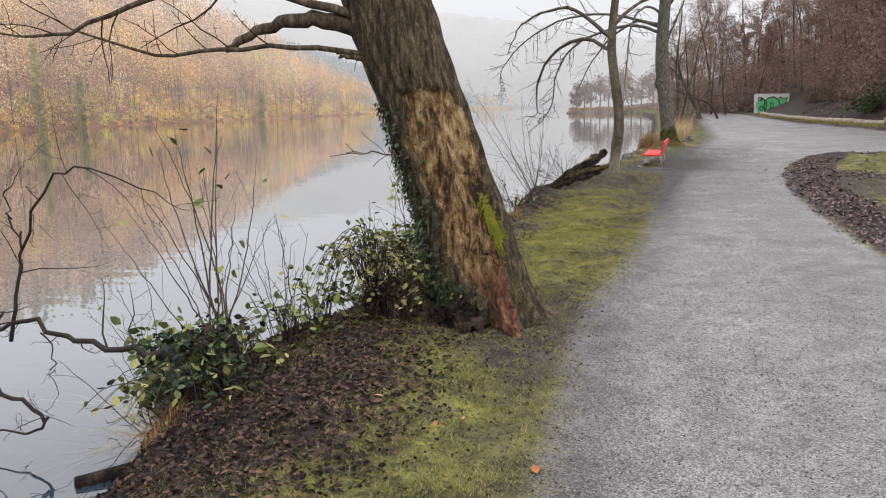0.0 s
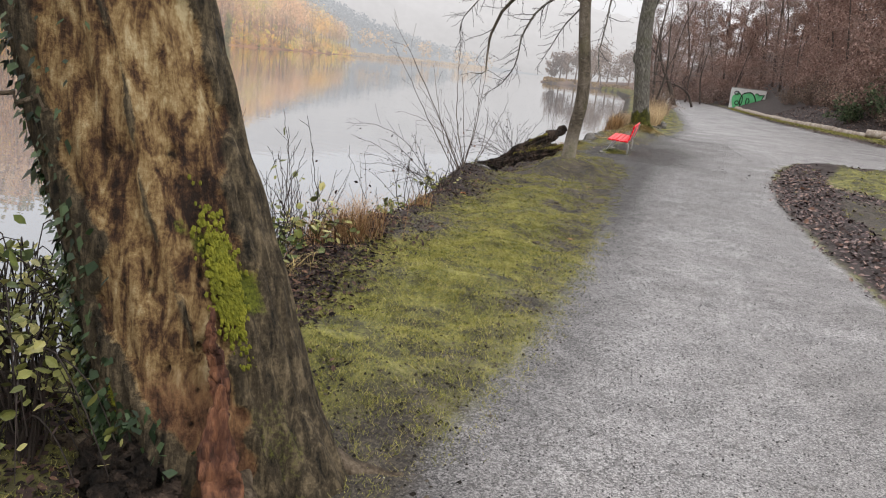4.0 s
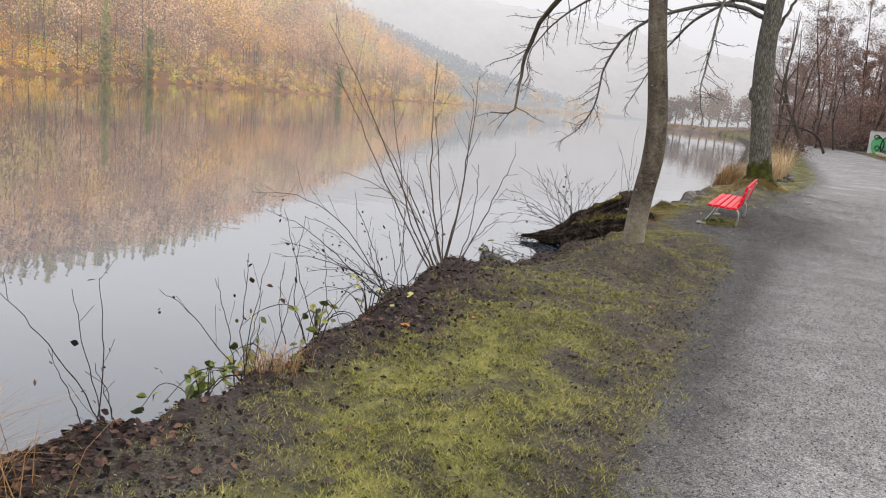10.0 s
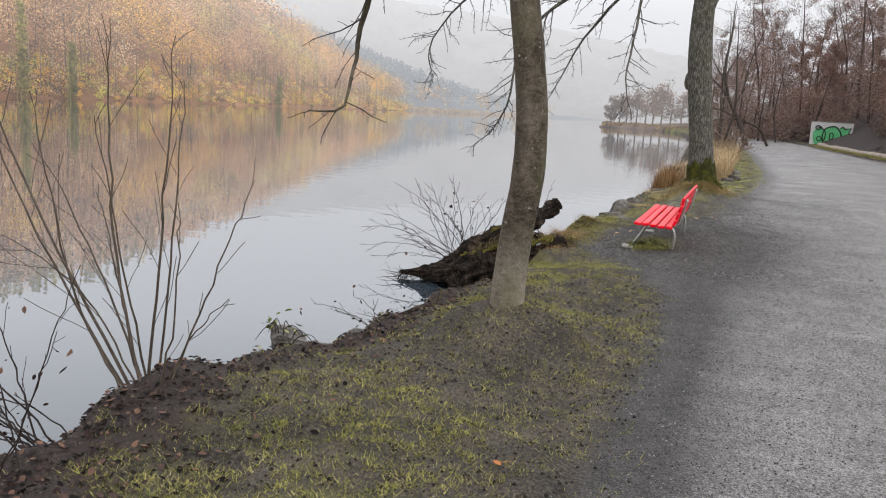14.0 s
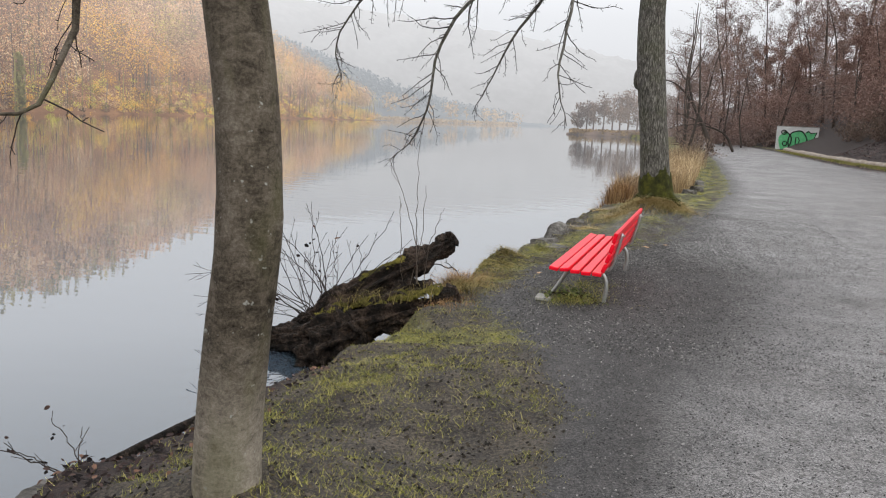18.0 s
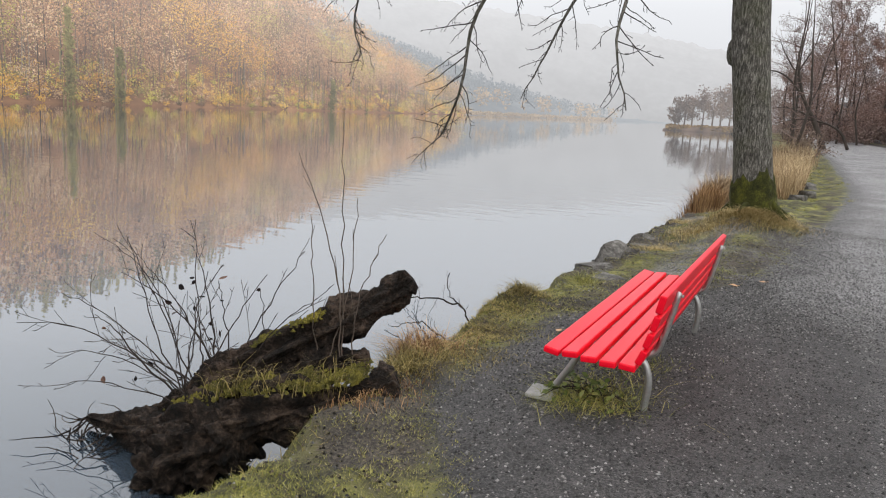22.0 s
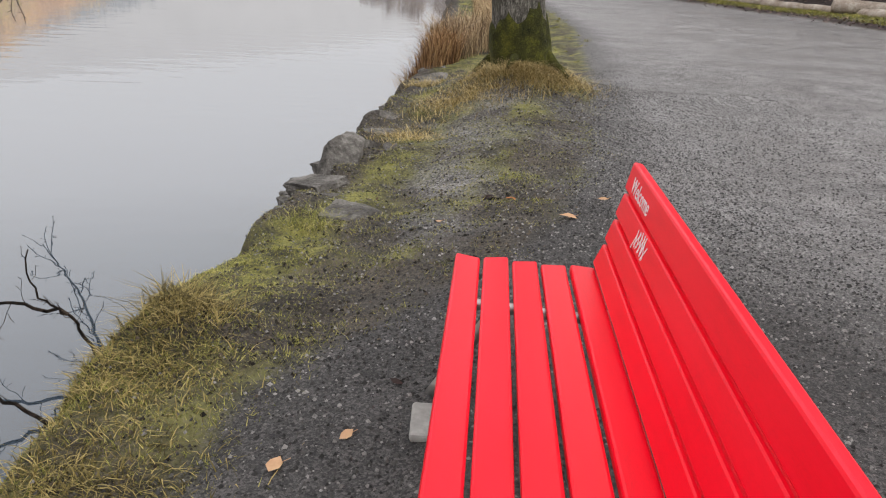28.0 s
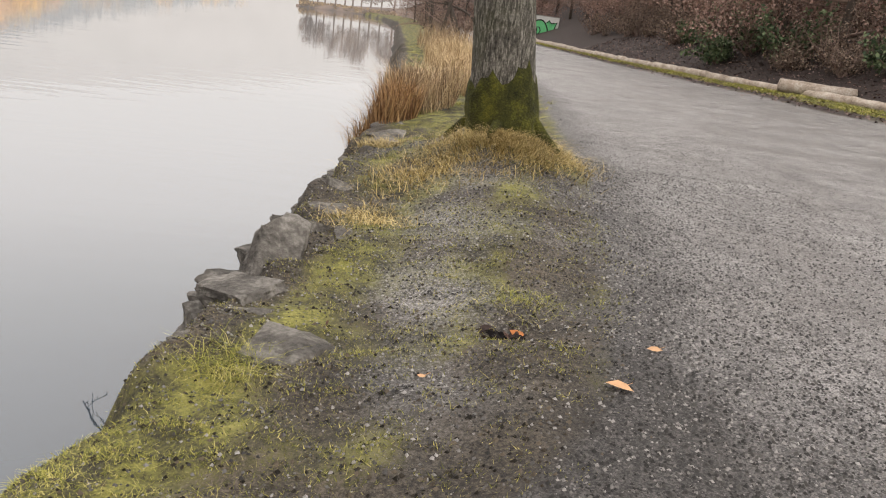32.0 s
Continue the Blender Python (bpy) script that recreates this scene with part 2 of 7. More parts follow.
def smooth_bark_material(name):
    """Thin grey-brown bark with fine cross bands, lichen flecks and a rubbed pale foot."""
    m, n, l, b = mat(name, 0.85, 0, 0.2)
    v = coords(n, l)
    bands, blot, fine = noise_tex(n, l, coords(n, l, (1, 1, 1.7)), 17, 6, 0.7, 0.8), noise_tex(n, l, coords(n, l, (1, 1, 0.35)), 7, 5), noise_tex(n, l, v, 95, 4, 0.7)
    f = mathn(n, l, "ADD", mathn(n, l, "MULTIPLY", bands, 0.35), mathn(n, l, "ADD", mathn(n, l, "MULTIPLY", blot, 0.40), mathn(n, l, "MULTIPLY", fine, 0.25)))
    c = ramp(n, l, f, [(0.38, (0.014, 0.011, 0.008)), (0.46, (0.062, 0.050, 0.036)), (0.54, (0.125, 0.104, 0.080)), (0.66, (0.24, 0.208, 0.168))])
    up = n.new("ShaderNodeSeparateXYZ")
    l.new(v, up.inputs[0])
    reach = mathn(n, l, "ADD", up.outputs["Z"], mathn(n, l, "MULTIPLY", blot, 0.9))
    c = mixc(n, l, ramp(n, l, reach, [(0.62, (0.75, 0.75, 0.75)), (1.10, (0, 0, 0))]), c, ramp(n, l, f, [(0.38, (0.10, 0.085, 0.066)), (0.52, (0.30, 0.265, 0.215)), (0.66, (0.48, 0.44, 0.37))]))
    c = mixc(n, l, ramp(n, l, noise_tex(n, l, v, 26, 2), [(0.69, (0, 0, 0)), (0.73, (0.8, 0.8, 0.8))]), c, (0.34, 0.34, 0.31))
    c = mixc(n, l, ramp(n, l, noise_tex(n, l, coords(n, l, (1, 1, 0.4)), 3.0, 4), [(0.52, (0, 0, 0)), (0.64, (0.5, 0.5, 0.5))]), c, (0.075, 0.075, 0.026))
    l.new(c, b.inputs["Base Color"])
    bump(n, l, b, mathn(n, l, "ADD", f, mathn(n, l, "MULTIPLY", bands, 0.4)), 0.7, 0.008)
    return m


def distance_material(name, stops, haze, rise=0.0048, full=0.66, per_piece=0.10, scale=0.16, reach=760.0):
    """Woods far across the lake: autumn colours, with haze painted in as emission."""
    m, n, l, b = mat(name, 1.0, 0, 0.0)
    g = n.new("ShaderNodeNewGeometry")
    at = n.new("ShaderNodeMapping")
    at.inputs["Scale"].default_value = (1, 1, 0.45)
    l.new(g.outputs["Position"], at.inputs["Vector"])
    wide, crown = noise_tex(n, l, at.outputs[0], scale * 0.18, 3), noise_tex(n, l, at.outputs[0], scale, 5, 0.65)
    f = mathn(n, l, "ADD", mathn(n, l, "MULTIPLY", wide, 0.5), mathn(n, l, "MULTIPLY", crown, 0.5))
    f = mathn(n, l, "ADD", mathn(n, l, "MULTIPLY", mathn(n, l, "SUBTRACT", f, 0.5), 1.9), 0.5)
    f = mathn(n, l, "ADD", f, mathn(n, l, "MULTIPLY", mathn(n, l, "SUBTRACT", g.outputs["Random Per Island"], 0.5), per_piece))
    l.new(ramp(n, l, f, stops), b.inputs["Base Color"])
    # haze as surface emission, stronger with distance and height; nothing here is a lamp
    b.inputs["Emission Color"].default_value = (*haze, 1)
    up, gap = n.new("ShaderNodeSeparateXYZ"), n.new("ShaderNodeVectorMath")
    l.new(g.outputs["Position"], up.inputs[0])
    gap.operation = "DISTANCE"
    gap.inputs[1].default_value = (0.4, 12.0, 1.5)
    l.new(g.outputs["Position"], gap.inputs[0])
    haze_far = mathn(n, l, "SUBTRACT", 1.0, mathn(n, l, "POWER", 0.5, mathn(n, l, "DIVIDE", gap.outputs["Value"], reach * 0.693)))
    haze_glow = mathn(n, l, "MINIMUM", mathn(n, l, "ADD", mathn(n, l, "MULTIPLY", up.outputs["Z"], rise), mathn(n, l, "MULTIPLY", haze_far, 0.62)), full)
    l.new(haze_glow, b.inputs["Emission Strength"])
    return m


GROUND, WATER = ground_material(), water_material()
BARK_OLD = bark_material("rugged_bark", (0.018, 0.014, 0.010), (0.085, 0.064, 0.044), (0.22, 0.175, 0.125), 8, 0.05)
BARK_GREY = smooth_bark_material("grey_bark")
BARK_RIBBED = bark_material("ribbed_bark", (0.010, 0.009, 0.008), (0.095, 0.088, 0.076), (0.36, 0.34, 0.30), 22, 0.04, 0.15)
TWIG = noisy("twig_bark", [(0.3, (0.012, 0.009, 0.008)), (0.6, (0.040, 0.030, 0.025)), (0.8, (0.080, 0.064, 0.052))], 8, 60, 0.85, 0)
STEM = noisy("shrub_stem", [(0.3, (0.035, 0.026, 0.020)), (0.6, (0.11, 0.085, 0.065)), (0.8, (0.20, 0.16, 0.125))], 8, 60, 0.75, 0)
MOSS = noisy("moss", [(0.3, (0.050, 0.055, 0.008)), (0.52, (0.18, 0.185, 0.018)), (0.72, (0.36, 0.34, 0.035))], 9, 90, 0.95, 0.9, 0.02)
WOOD_RED = noisy("reddish_rotten_wood", [(0.36, (0.012, 0.006, 0.004)), (0.46, (0.075, 0.030, 0.018)), (0.56, (0.20, 0.088, 0.045)), (0.70, (0.38, 0.22, 0.13))], 9, 34, 0.8, 1.0, 0.03, (1, 1, 0.2))
WOOD_BLACK = noisy("wet_black_wood", [(0.38, (0.004, 0.0035, 0.003)), (0.50, (0.022, 0.016, 0.012)), (0.62, (0.095, 0.066, 0.048))], 6, 38, 0.8, 1.0, 0.05, (1, 1, 1), 0.18)
STONE = noisy("shore_stone", [(0.34, (0.020, 0.018, 0.016)), (0.5, (0.10, 0.092, 0.082)), (0.66, (0.25, 0.235, 0.215))], 5, 30, 0.75, 0.9, 0.03)
RED_PAINT = noisy("red_bench_paint", [(0.25, (0.70, 0.002, 0.014)), (0.5, (0.84, 0.003, 0.020)), (0.75, (0.90, 0.006, 0.028))], 3, 80, 0.34, 0.05, 0.002, (8, 1, 8), 0.24)
STEEL = noisy("galvanised_steel", [(0.3, (0.30, 0.30, 0.30)), (0.6, (0.46, 0.46, 0.45))], 8, 60, 0.45, 0.1, 0.002, metal=0.8)
CONCRETE = noisy("weathered_concrete", [(0.3, (0.20, 0.195, 0.18)), (0.6, (0.36, 0.35, 0.33)), (0.8, (0.46, 0.45, 0.43))], 3, 50, 0.9, 0.4, 0.006)
LOG_BARK = noisy("pale_log", [(0.3, (0.11, 0.085, 0.065)), (0.48, (0.32, 0.265, 0.215)), (0.70, (0.58, 0.53, 0.47))], 3.5, 22, 0.85, 0.6, 0.03)

# ---- mesh tools ----
class Geo:
    """Gathers vertices and faces of one mesh."""

    def __init__(self):
        self.v, self.f, self.count = [], [], 0

    def add(self, verts, faces):
        verts = np.asarray(verts, dtype=np.float64).reshape(-1, 3)
        self.v.append(verts)
        self.f.append(np.asarray(faces, dtype=np.int64) + self.count)
        self.count += len(verts)

    def mesh(self, name, material, smooth=True):
        me = bpy.data.meshes.new(name)
        verts = np.concatenate(self.v) if self.v else np.zeros((0, 3))
        me.vertices.add(len(verts))
        me.vertices.foreach_set("co", verts.ravel())
        sizes = np.concatenate([np.full(len(f), f.shape[1]) for f in self.f])
        loops = np.concatenate([f.ravel() for f in self.f])
        starts = np.r_[0, np.cumsum(sizes)[:-1]]
        me.loops.add(len(loops))
        me.loops.foreach_set("vertex_index", loops.astype(np.int32))
        me.polygons.add(len(sizes))
        me.polygons.foreach_set("loop_start", starts.astype(np.int32))
        me.polygons.foreach_set("loop_total", sizes.astype(np.int32))
        me.polygons.foreach_set("use_smooth", np.full(len(sizes), smooth))
        me.update(calc_edges=True)
        me.validate()
        if material:
            me.materials.append(material)
        return me


def solid(name, geo, material, parent=None, label="", smooth=True):
    ob = new(name, geo.mesh(name, material, smooth))
    if parent:
        ob.parent = parent
    if label:
        ob["label"] = label
    return ob


def part(name, bm, material, parent, label="", smooth=False):
    me = bpy.data.meshes.new(name)
    bm.to_mesh(me)
    bm.free()
    if smooth:
        me.polygons.foreach_set("use_smooth", [True] * len(me.polygons))
    me.materials.append(material)
    ob = new(name, me)
    ob.parent = parent
    if label:
        ob["label"] = label
    return ob


def empty(name, x=0.0, y=0.0, z=0.0):
    ob = new(name)
    ob.matrix_basis = pose(x, y, z)
    ob.empty_display_size = 0.2
    return ob


def tube(geo, pts, radii, sides=6, cap=True, lump=0.0, rng=None, ridge=None):
    """A round limb along pts; ridge(angle, i) may swell it."""
    pts, radii = np.asarray(pts, float), np.asarray(radii, float)
    n = len(pts)
    tang = np.gradient(pts, axis=0)
    tang /= np.linalg.norm(tang, axis=1)[:, None] + 1e-9
    ref = np.array([0.0, 0, 1]) if abs(tang[0, 2]) < 0.8 else np.array([1.0, 0, 0])
    rows = []
    ang = np.linspace(0, 2 * np.pi, sides, endpoint=False)
    side = np.cross(tang[0], ref)
    side /= np.linalg.norm(side)
    for i in range(n):
        side = side - tang[i] * (side @ tang[i])
        side /= np.linalg.norm(side) + 1e-9
        other = np.cross(tang[i], side)
        r = np.full(sides, radii[i])
        if lump and rng is not None:
            r = r * (1 + lump * (rng.random(sides) - 0.5) * 2)
        if ridge:
            r = r * np.array([ridge(a, i) for a in ang])
        rows.append(pts[i] + r[:, None] * (np.cos(ang)[:, None] * side + np.sin(ang)[:, None] * other))
    v = np.concatenate(rows)
    i, j = np.meshgrid(np.arange(n - 1), np.arange(sides), indexing="ij")
    a, b = (i * sides + j).ravel(), (i * sides + (j + 1) % sides).ravel()
    geo.add(v, np.stack([a, b, b + sides, a + sides], 1))
    if cap and sides >= 3:
        base = geo.count
        geo.add([pts[-1] + tang[-1] * radii[-1] * 0.4, pts[0] - tang[0] * radii[0] * 0.2], np.zeros((0, 3), int))
        ring = np.arange(sides)
        last = base - sides + ring
        geo.f.append(np.stack([last, base - sides + (ring + 1) % sides, np.full(sides, base)], 1))
        first = base - n * sides + ring
        geo.f.append(np.stack([base - n * sides + (ring + 1) % sides, first, np.full(sides, base + 1)], 1))


def smooth_line(pts, n):
    """n points on a soft curve through pts."""
    pts = np.asarray(pts, float)
    t = np.linspace(0, len(pts) - 1, n)
    i = np.clip(t.astype(int), 0, len(pts) - 2)
    u = (t - i)[:, None]
    ext = np.vstack([2 * pts[0] - pts[1], pts, 2 * pts[-1] - pts[-2]])
    p0, p1, p2, p3 = ext[i], ext[i + 1], ext[i + 2], ext[i + 3]
    return 0.5 * (2 * p1 + (p2 - p0) * u + (2 * p0 - 5 * p1 + 4 * p2 - p3) * u**2 + (3 * p1 - p0 - 3 * p2 + p3) * u**3)


def wander(rng, start, way, length, steps, bend, sag=0.0, lift=0.0):
    """A limb that wanders: points from start along way."""
    p, d = np.array(start, float), np.array(way, float)
    d /= np.linalg.norm(d)
    out = [p.copy()]
    for k in range(steps):
        d = d + rng.normal(0, bend, 3)
        d[2] += lift - sag * (k / steps)
        d /= np.linalg.norm(d)
        p = p + d * length / steps
        out.append(p.copy())
    return np.array(out)


def branch_out(geo, rng, pts, radius, depth, spread=0.8, density=5.0, shrink=0.6, sag=0.02, bend=0.12, sides=5, tip=0.0025, lift=0.0):
    """Side twigs all along a limb, twigs on those, and so on."""
    length = np.linalg.norm(np.diff(pts, axis=0), axis=1).sum()
    count = max(2, int(length * density))
    for k in range(count):
        u = 0.15 + 0.85 * (k + rng.random()) / count
        x = u * (len(pts) - 1)
        i = min(int(x), len(pts) - 2)
        at = pts[i] + (x - i) * (pts[i + 1] - pts[i])
        ahead = pts[i + 1] - pts[i]
        ahead /= np.linalg.norm(ahead) + 1e-9
        off = rng.normal(0, 1, 3)
        off -= ahead * (off @ ahead)
        off /= np.linalg.norm(off) + 1e-9
        way = ahead * (1.0 - 0.4 * spread) + off * spread
        ln = length * shrink * (1.05 - 0.65 * u) * (0.55 + 0.6 * rng.random())
        r = max(tip, min(radius * (1 - 0.75 * u) * 0.42, ln * 0.012))
        tw = wander(rng, at, way, ln, 4 if depth == 0 else 5, bend, sag, lift)
        tube(geo, tw, np.linspace(r, tip, len(tw)), 3 if depth == 0 else sides, False)
        if depth > 0:
            branch_out(geo, rng, tw, r, depth - 1, spread, density * 1.5, shrink * 0.9, sag, bend, 3, tip, lift)


def box_bm(sx, sy, sz, bevel=0.004, at=(0, 0, 0)):
    bm = bmesh.new()
    bmesh.ops.create_cube(bm, size=1.0)
    bmesh.ops.scale(bm, vec=(sx, sy, sz), verts=bm.verts)
    if bevel:
        bmesh.ops.bevel(bm, geom=bm.edges[:], offset=bevel, segments=2, affect="EDGES", profile=0.5)
    bmesh.ops.translate(bm, vec=at, verts=bm.verts)
    return bm


# ---- the lie of the land ----
WATER_Z = -0.72
LIP_Y = np.array([-60, -5, 3.3, 4.2, 4.8, 5.3, 5.8, 6.4, 8, 9.5, 11.4, 13.2, 14.6, 15.7, 16.8, 18.2, 19.6, 20.4, 21.5, 23, 24, 24.7, 25.6, 26.2, 27.1, 28.3, 29.1, 31, 35, 50, 78, 120, 170, 200])
LIP_X = np.array([-3.6, -2.7, -2.77, -2.95, -3.15, -3.22, -3.12, -2.92, -2.6, -2.35, -2.2, -2.08, -2.05, -2.2, -1.92, -1.75, -1.5, -1.15, -0.95, -0.82, -0.88, -0.98, -0.93, -0.74, -0.60, -0.40, -0.28, -0.1, 0.25, 0.95, 1.6, 2.4, 1.0, -3.0])


def lip_line(y):
    """The top edge of the bank."""
    return np.interp(y, LIP_Y, LIP_X)


def shore(y):
    """The water's edge."""
    return lip_line(y) - np.interp(y, [0, 3.8, 4.6, 5.6, 6.4, 8, 12, 19, 24, 26, 33, 50], [0.75, 0.6, 0.36, 0.36, 0.6, 0.7, 0.5, 0.42, 0.45, 0.22, 0.22, 0.35])


def left_edge(y):
    """Where the gravel of the path begins."""
    return np.interp(y, [-5, 3.3, 5.3, 6.8, 8.5, 11.3, 14, 17, 18.5, 19.8, 21, 22.5, 24.5, 26, 27.5, 29.5, 33, 40, 60, 120],
                     [-0.5, -0.42, -0.45, -0.4, -0.1, 0.15, 0.25, 0.42, 0.58, 0.6, 0.2, -0.55, -0.35, 0.9, 1.35, 1.75, 2.4, 3.4, 4.6, 7.0])


def right_edge(y):
    return np.interp(y, [-5, 4, 9, 13, 17, 20, 24, 26.5, 28.5, 30, 31.5], [2.75, 2.75, 2.7, 2.72, 2.95, 3.4, 4.3, 5.2, 7.5, 12.0, 30.0])


KERB = np.array([[13.2, 92], [12.7, 80], [12.6, 70], [12.9, 60], [13.8, 52], [15.6, 44], [18.5, 37], [23.0, 31], [30.0, 26.0]])


def kerb_x(y):
    return np.interp(y, KERB[::-1, 1], KERB[::-1, 0])


_r = np.random.default_rng(5)
_waves = [(_r.normal(0, 1, 2) * f, _r.random() * 6.28, a) for f, a in ((0.7, 0.03), (1.6, 0.022), (3.4, 0.013), (7.0, 0.009), (14.0, 0.005), (24.0, 0.004)) for _ in range(4)]


def rough_ground(x, y):
    return sum(a * np.sin(k[0] * x + k[1] * y + ph) for k, ph, a in _waves)


def smoothstep(a, b, x):
    u = np.clip((x - a) / (b - a), 0, 1)
    return u * u * (3 - 2 * u)


def height(x, y):
    x, y = np.asarray(x, float), np.asarray(y, float)
    wob = 0.10 * np.sin(2.1 * y) + 0.07 * np.sin(5.3 * y + 1) + 0.05 * np.sin(11 * y + 2)
    d = x - shore(y) - wob * 0.7
    lip = lip_line(y) - shore(y)
    rise = smoothstep(-0.08, lip + 0.05, d)
    z = WATER_Z - 0.06 + (0.78 - 0.14) * rise + 0.14 * smoothstep(lip * 0.9, lip + 1.5, d)
    z = np.where(d < 0, WATER_Z - 0.06 + np.maximum(d * 0.6, -2.0), z)
    off_path = 1 - smoothstep(-0.5, 0.4, x - left_edge(y))
    off_right = smoothstep(0.0, 0.8, x - right_edge(y))
    rel = np.where(d > 0, np.maximum(np.maximum(off_path, off_right), 0.12), 1.0)
    z = z + rough_ground(x, y) * rel * np.where(d > -0.3, 1, 0.2)
    kb = x - kerb_x(y)
    z = z + np.where(y > 24, smoothstep(-4.2, 0, kb) * 0.24 + np.clip(kb - 0.5, 0, 60) * 0.42, np.clip(x - 16, 0, 60) * 0.25)
    m = np.exp(-((x - 1.15) ** 2 + (y - 30.3) ** 2) / 0.9) * 0.28 + np.exp(-((x - 1.0) ** 2 + (y - 29.75) ** 2) / 0.22) * 0.10
    m = m + np.exp(-((x + 1.95) ** 2 + (y - 15.9) ** 2) / 0.35) * 0.2
    m = m + np.exp(-((x + 1.3) ** 2 + (y - 6.77) ** 2) / 0.6) * 0.03
    m = m + np.exp(-((x + 0.52) ** 2 + (y - 18.05) ** 2) / 0.5) * 0.25
    m = m + np.exp(-((x + 0.75) ** 2 + (y - 25.0) ** 2) / 0.12) * 0.08
    m = m - np.exp(-((x - 0.72) ** 2 + (y - 26.85) ** 2) / 0.015) * 0.10
    return z + m


def cover(x, y):
    """How much gravel, mud and leaf litter lies at a place."""
    gravel = smoothstep(-0.28, 0.22, x - left_edge(y)) * (1 - smoothstep(-0.15, 0.25, x - right_edge(y)))
    gravel = np.where(y > 31, smoothstep(-0.3, 0.3, x - left_edge(y)) * (1 - smoothstep(-0.5, 0.3, x - kerb_x(y) + np.interp(y, [26, 37, 50, 70], [4.2, 3.4, 2.0, 1.2]))), gravel)
    gravel = np.maximum(gravel, np.where((y > 25.2) & (y < 31.5), 0.40 * smoothstep(-0.35, 0.3, x) * (1 - smoothstep(1.6, 2.6, x)) * (1 + 0.5 * np.sin(4.1 * x + 2.3 * y) * np.sin(3.3 * y - 1.7 * x)), 0))
    d = x - shore(y)
    mud = 0.8 * (1 - smoothstep(-0.05, 0.38, x - lip_line(y))) * (1 - 0.85 * smoothstep(20.3, 21.3, y) * (1 - smoothstep(26.5, 28, y))) + 0.45 * np.exp(-((x - left_edge(y) + 0.25) ** 2) / 0.10)
    mud = mud + 0.8 * np.exp(-((x + 0.9) ** 2 + (y - 6.0) ** 2) / 1.0) + 0.55 * np.exp(-((x + 0.3) ** 2 + (y - 18.0) ** 2) / 1.1)
    mud = mud + np.where((y > 24.8) & (y < 33), (0.36 + 0.30 * np.sin(5.7 * x + 2.1 * y) * np.sin(4.9 * y - 2.6 * x + 1)) * (1 - smoothstep(0.9, 2.2, x)), 0)
    mud = mud + 0.6 * np.exp(-((x + 0.75) ** 2) / 0.12 - (y - 22.2) ** 2 / 0.7) + 0.6 * np.exp(-((x - 0.2) ** 2) / 0.4 - (y - 18.6) ** 2 / 3.0) + 0.35 * np.exp(-((x - 0.3) ** 2) / 0.5 - (y - 25.6) ** 2 / 1.6)
    mud = mud + np.where((y > 11) & (y < 21), 0.30 * smoothstep(9.0, 12.0, y) + 0.42 * smoothstep(13.5, 16.5, y), 0) * (1 - smoothstep(4.5, 6.5, x))
    mud = mud + 0.7 * np.exp(-((x + 1.75) ** 2) / 0.12 - (y - 11.8) ** 2 / 1.2) - 0.3 * np.exp(-((x + 0.75) ** 2) / 0.10 - (y - 26.0) ** 2 / 0.5)
    litter = np.exp(-((x + 2.25) ** 2) / 0.85 - (y - 4.3) ** 2 / 3.6) * 1.0 + np.exp(-((x + 2.15) ** 2) / 0.30 - (y - 8.9) ** 2 / 2.4) * 1.0
    litter = litter + smoothstep(-0.1, 0.35, x - right_edge(y)) * (1 - smoothstep(0.55, 0.95, x - right_edge(y) - 0.02 * y)) * np.where(y < 30, 1.0, 0)
    verge = x - kerb_x(y) + np.interp(y, [26, 37, 50, 70], [4.2, 3.4, 2.0, 1.2])
    litter = litter + np.where(y > 28, np.exp(-((verge - 0.3) ** 2) / 0.35) + smoothstep(-0.3, 0.4, x - kerb_x(y)), 0.0)
    litter = litter + np.where(y < 21, 0.62 * np.exp(-(((x - lip_line(y) - 0.04) / 0.24) ** 2)), 0)
    litter = litter + 0.8 * np.exp(-((x + 1.75) ** 2) / 0.16 - (y - 14.6) ** 2 / 0.8) + 0.8 * np.exp(-((x + 1.9) ** 2) / 0.10 - (y - 15.9) ** 2 / 0.2) + 0.6 * np.exp(-((x + 1.45) ** 2) / 0.08 - (y - 18.4) ** 2 / 0.5)
    litter = litter + 0.9 * np.exp(-((x - 5.7) ** 2 + (y - 19.5) ** 2) / 2.0)
    spots = np.sin(2.9 * x + 1.3 * y) * np.sin(3.7 * y - 1.9 * x + 2) + 0.6 * np.sin(7.3 * x - 2.1 * y) * np.sin(6.1 * y + 1)
    mud = mud + np.where(d > 0, 0.42 * np.clip(spots - 0.35, 0, 1), 0)
    return np.clip(gravel, 0, 1), np.clip(mud, 0, 1), np.clip(litter, 0, 1)


def wet(x, y):
    """Dark wet gravel round the bench and along the grass, with bench shade painted in."""
    w = smoothstep(10, 17, y) * (0.85 - 0.66 * smoothstep(24.6, 27, y)) * (1 - 0.80 * smoothstep(0.2, 1.7 + 0.40 * np.clip(y - 20, 0, 14), x - 0.05 * (y - 20)))
    # round the bench: wet gravel and the bench's shade, both put into the colour
    w = w + 0.6 * np.exp(-((x - 0.6) ** 2) / 3.0 - (y - 22.8) ** 2 / 11.0)
    return np.clip(0.10 + w + 0.45 * np.exp(-((x - left_edge(y) - 0.1) ** 2) / 0.15), 0, 1)


def grid_axis(knots):
    out = []
    for a, b, step in knots:
        out += list(np.arange(a, b, step))
    return np.array(out + [knots[-1][1]])


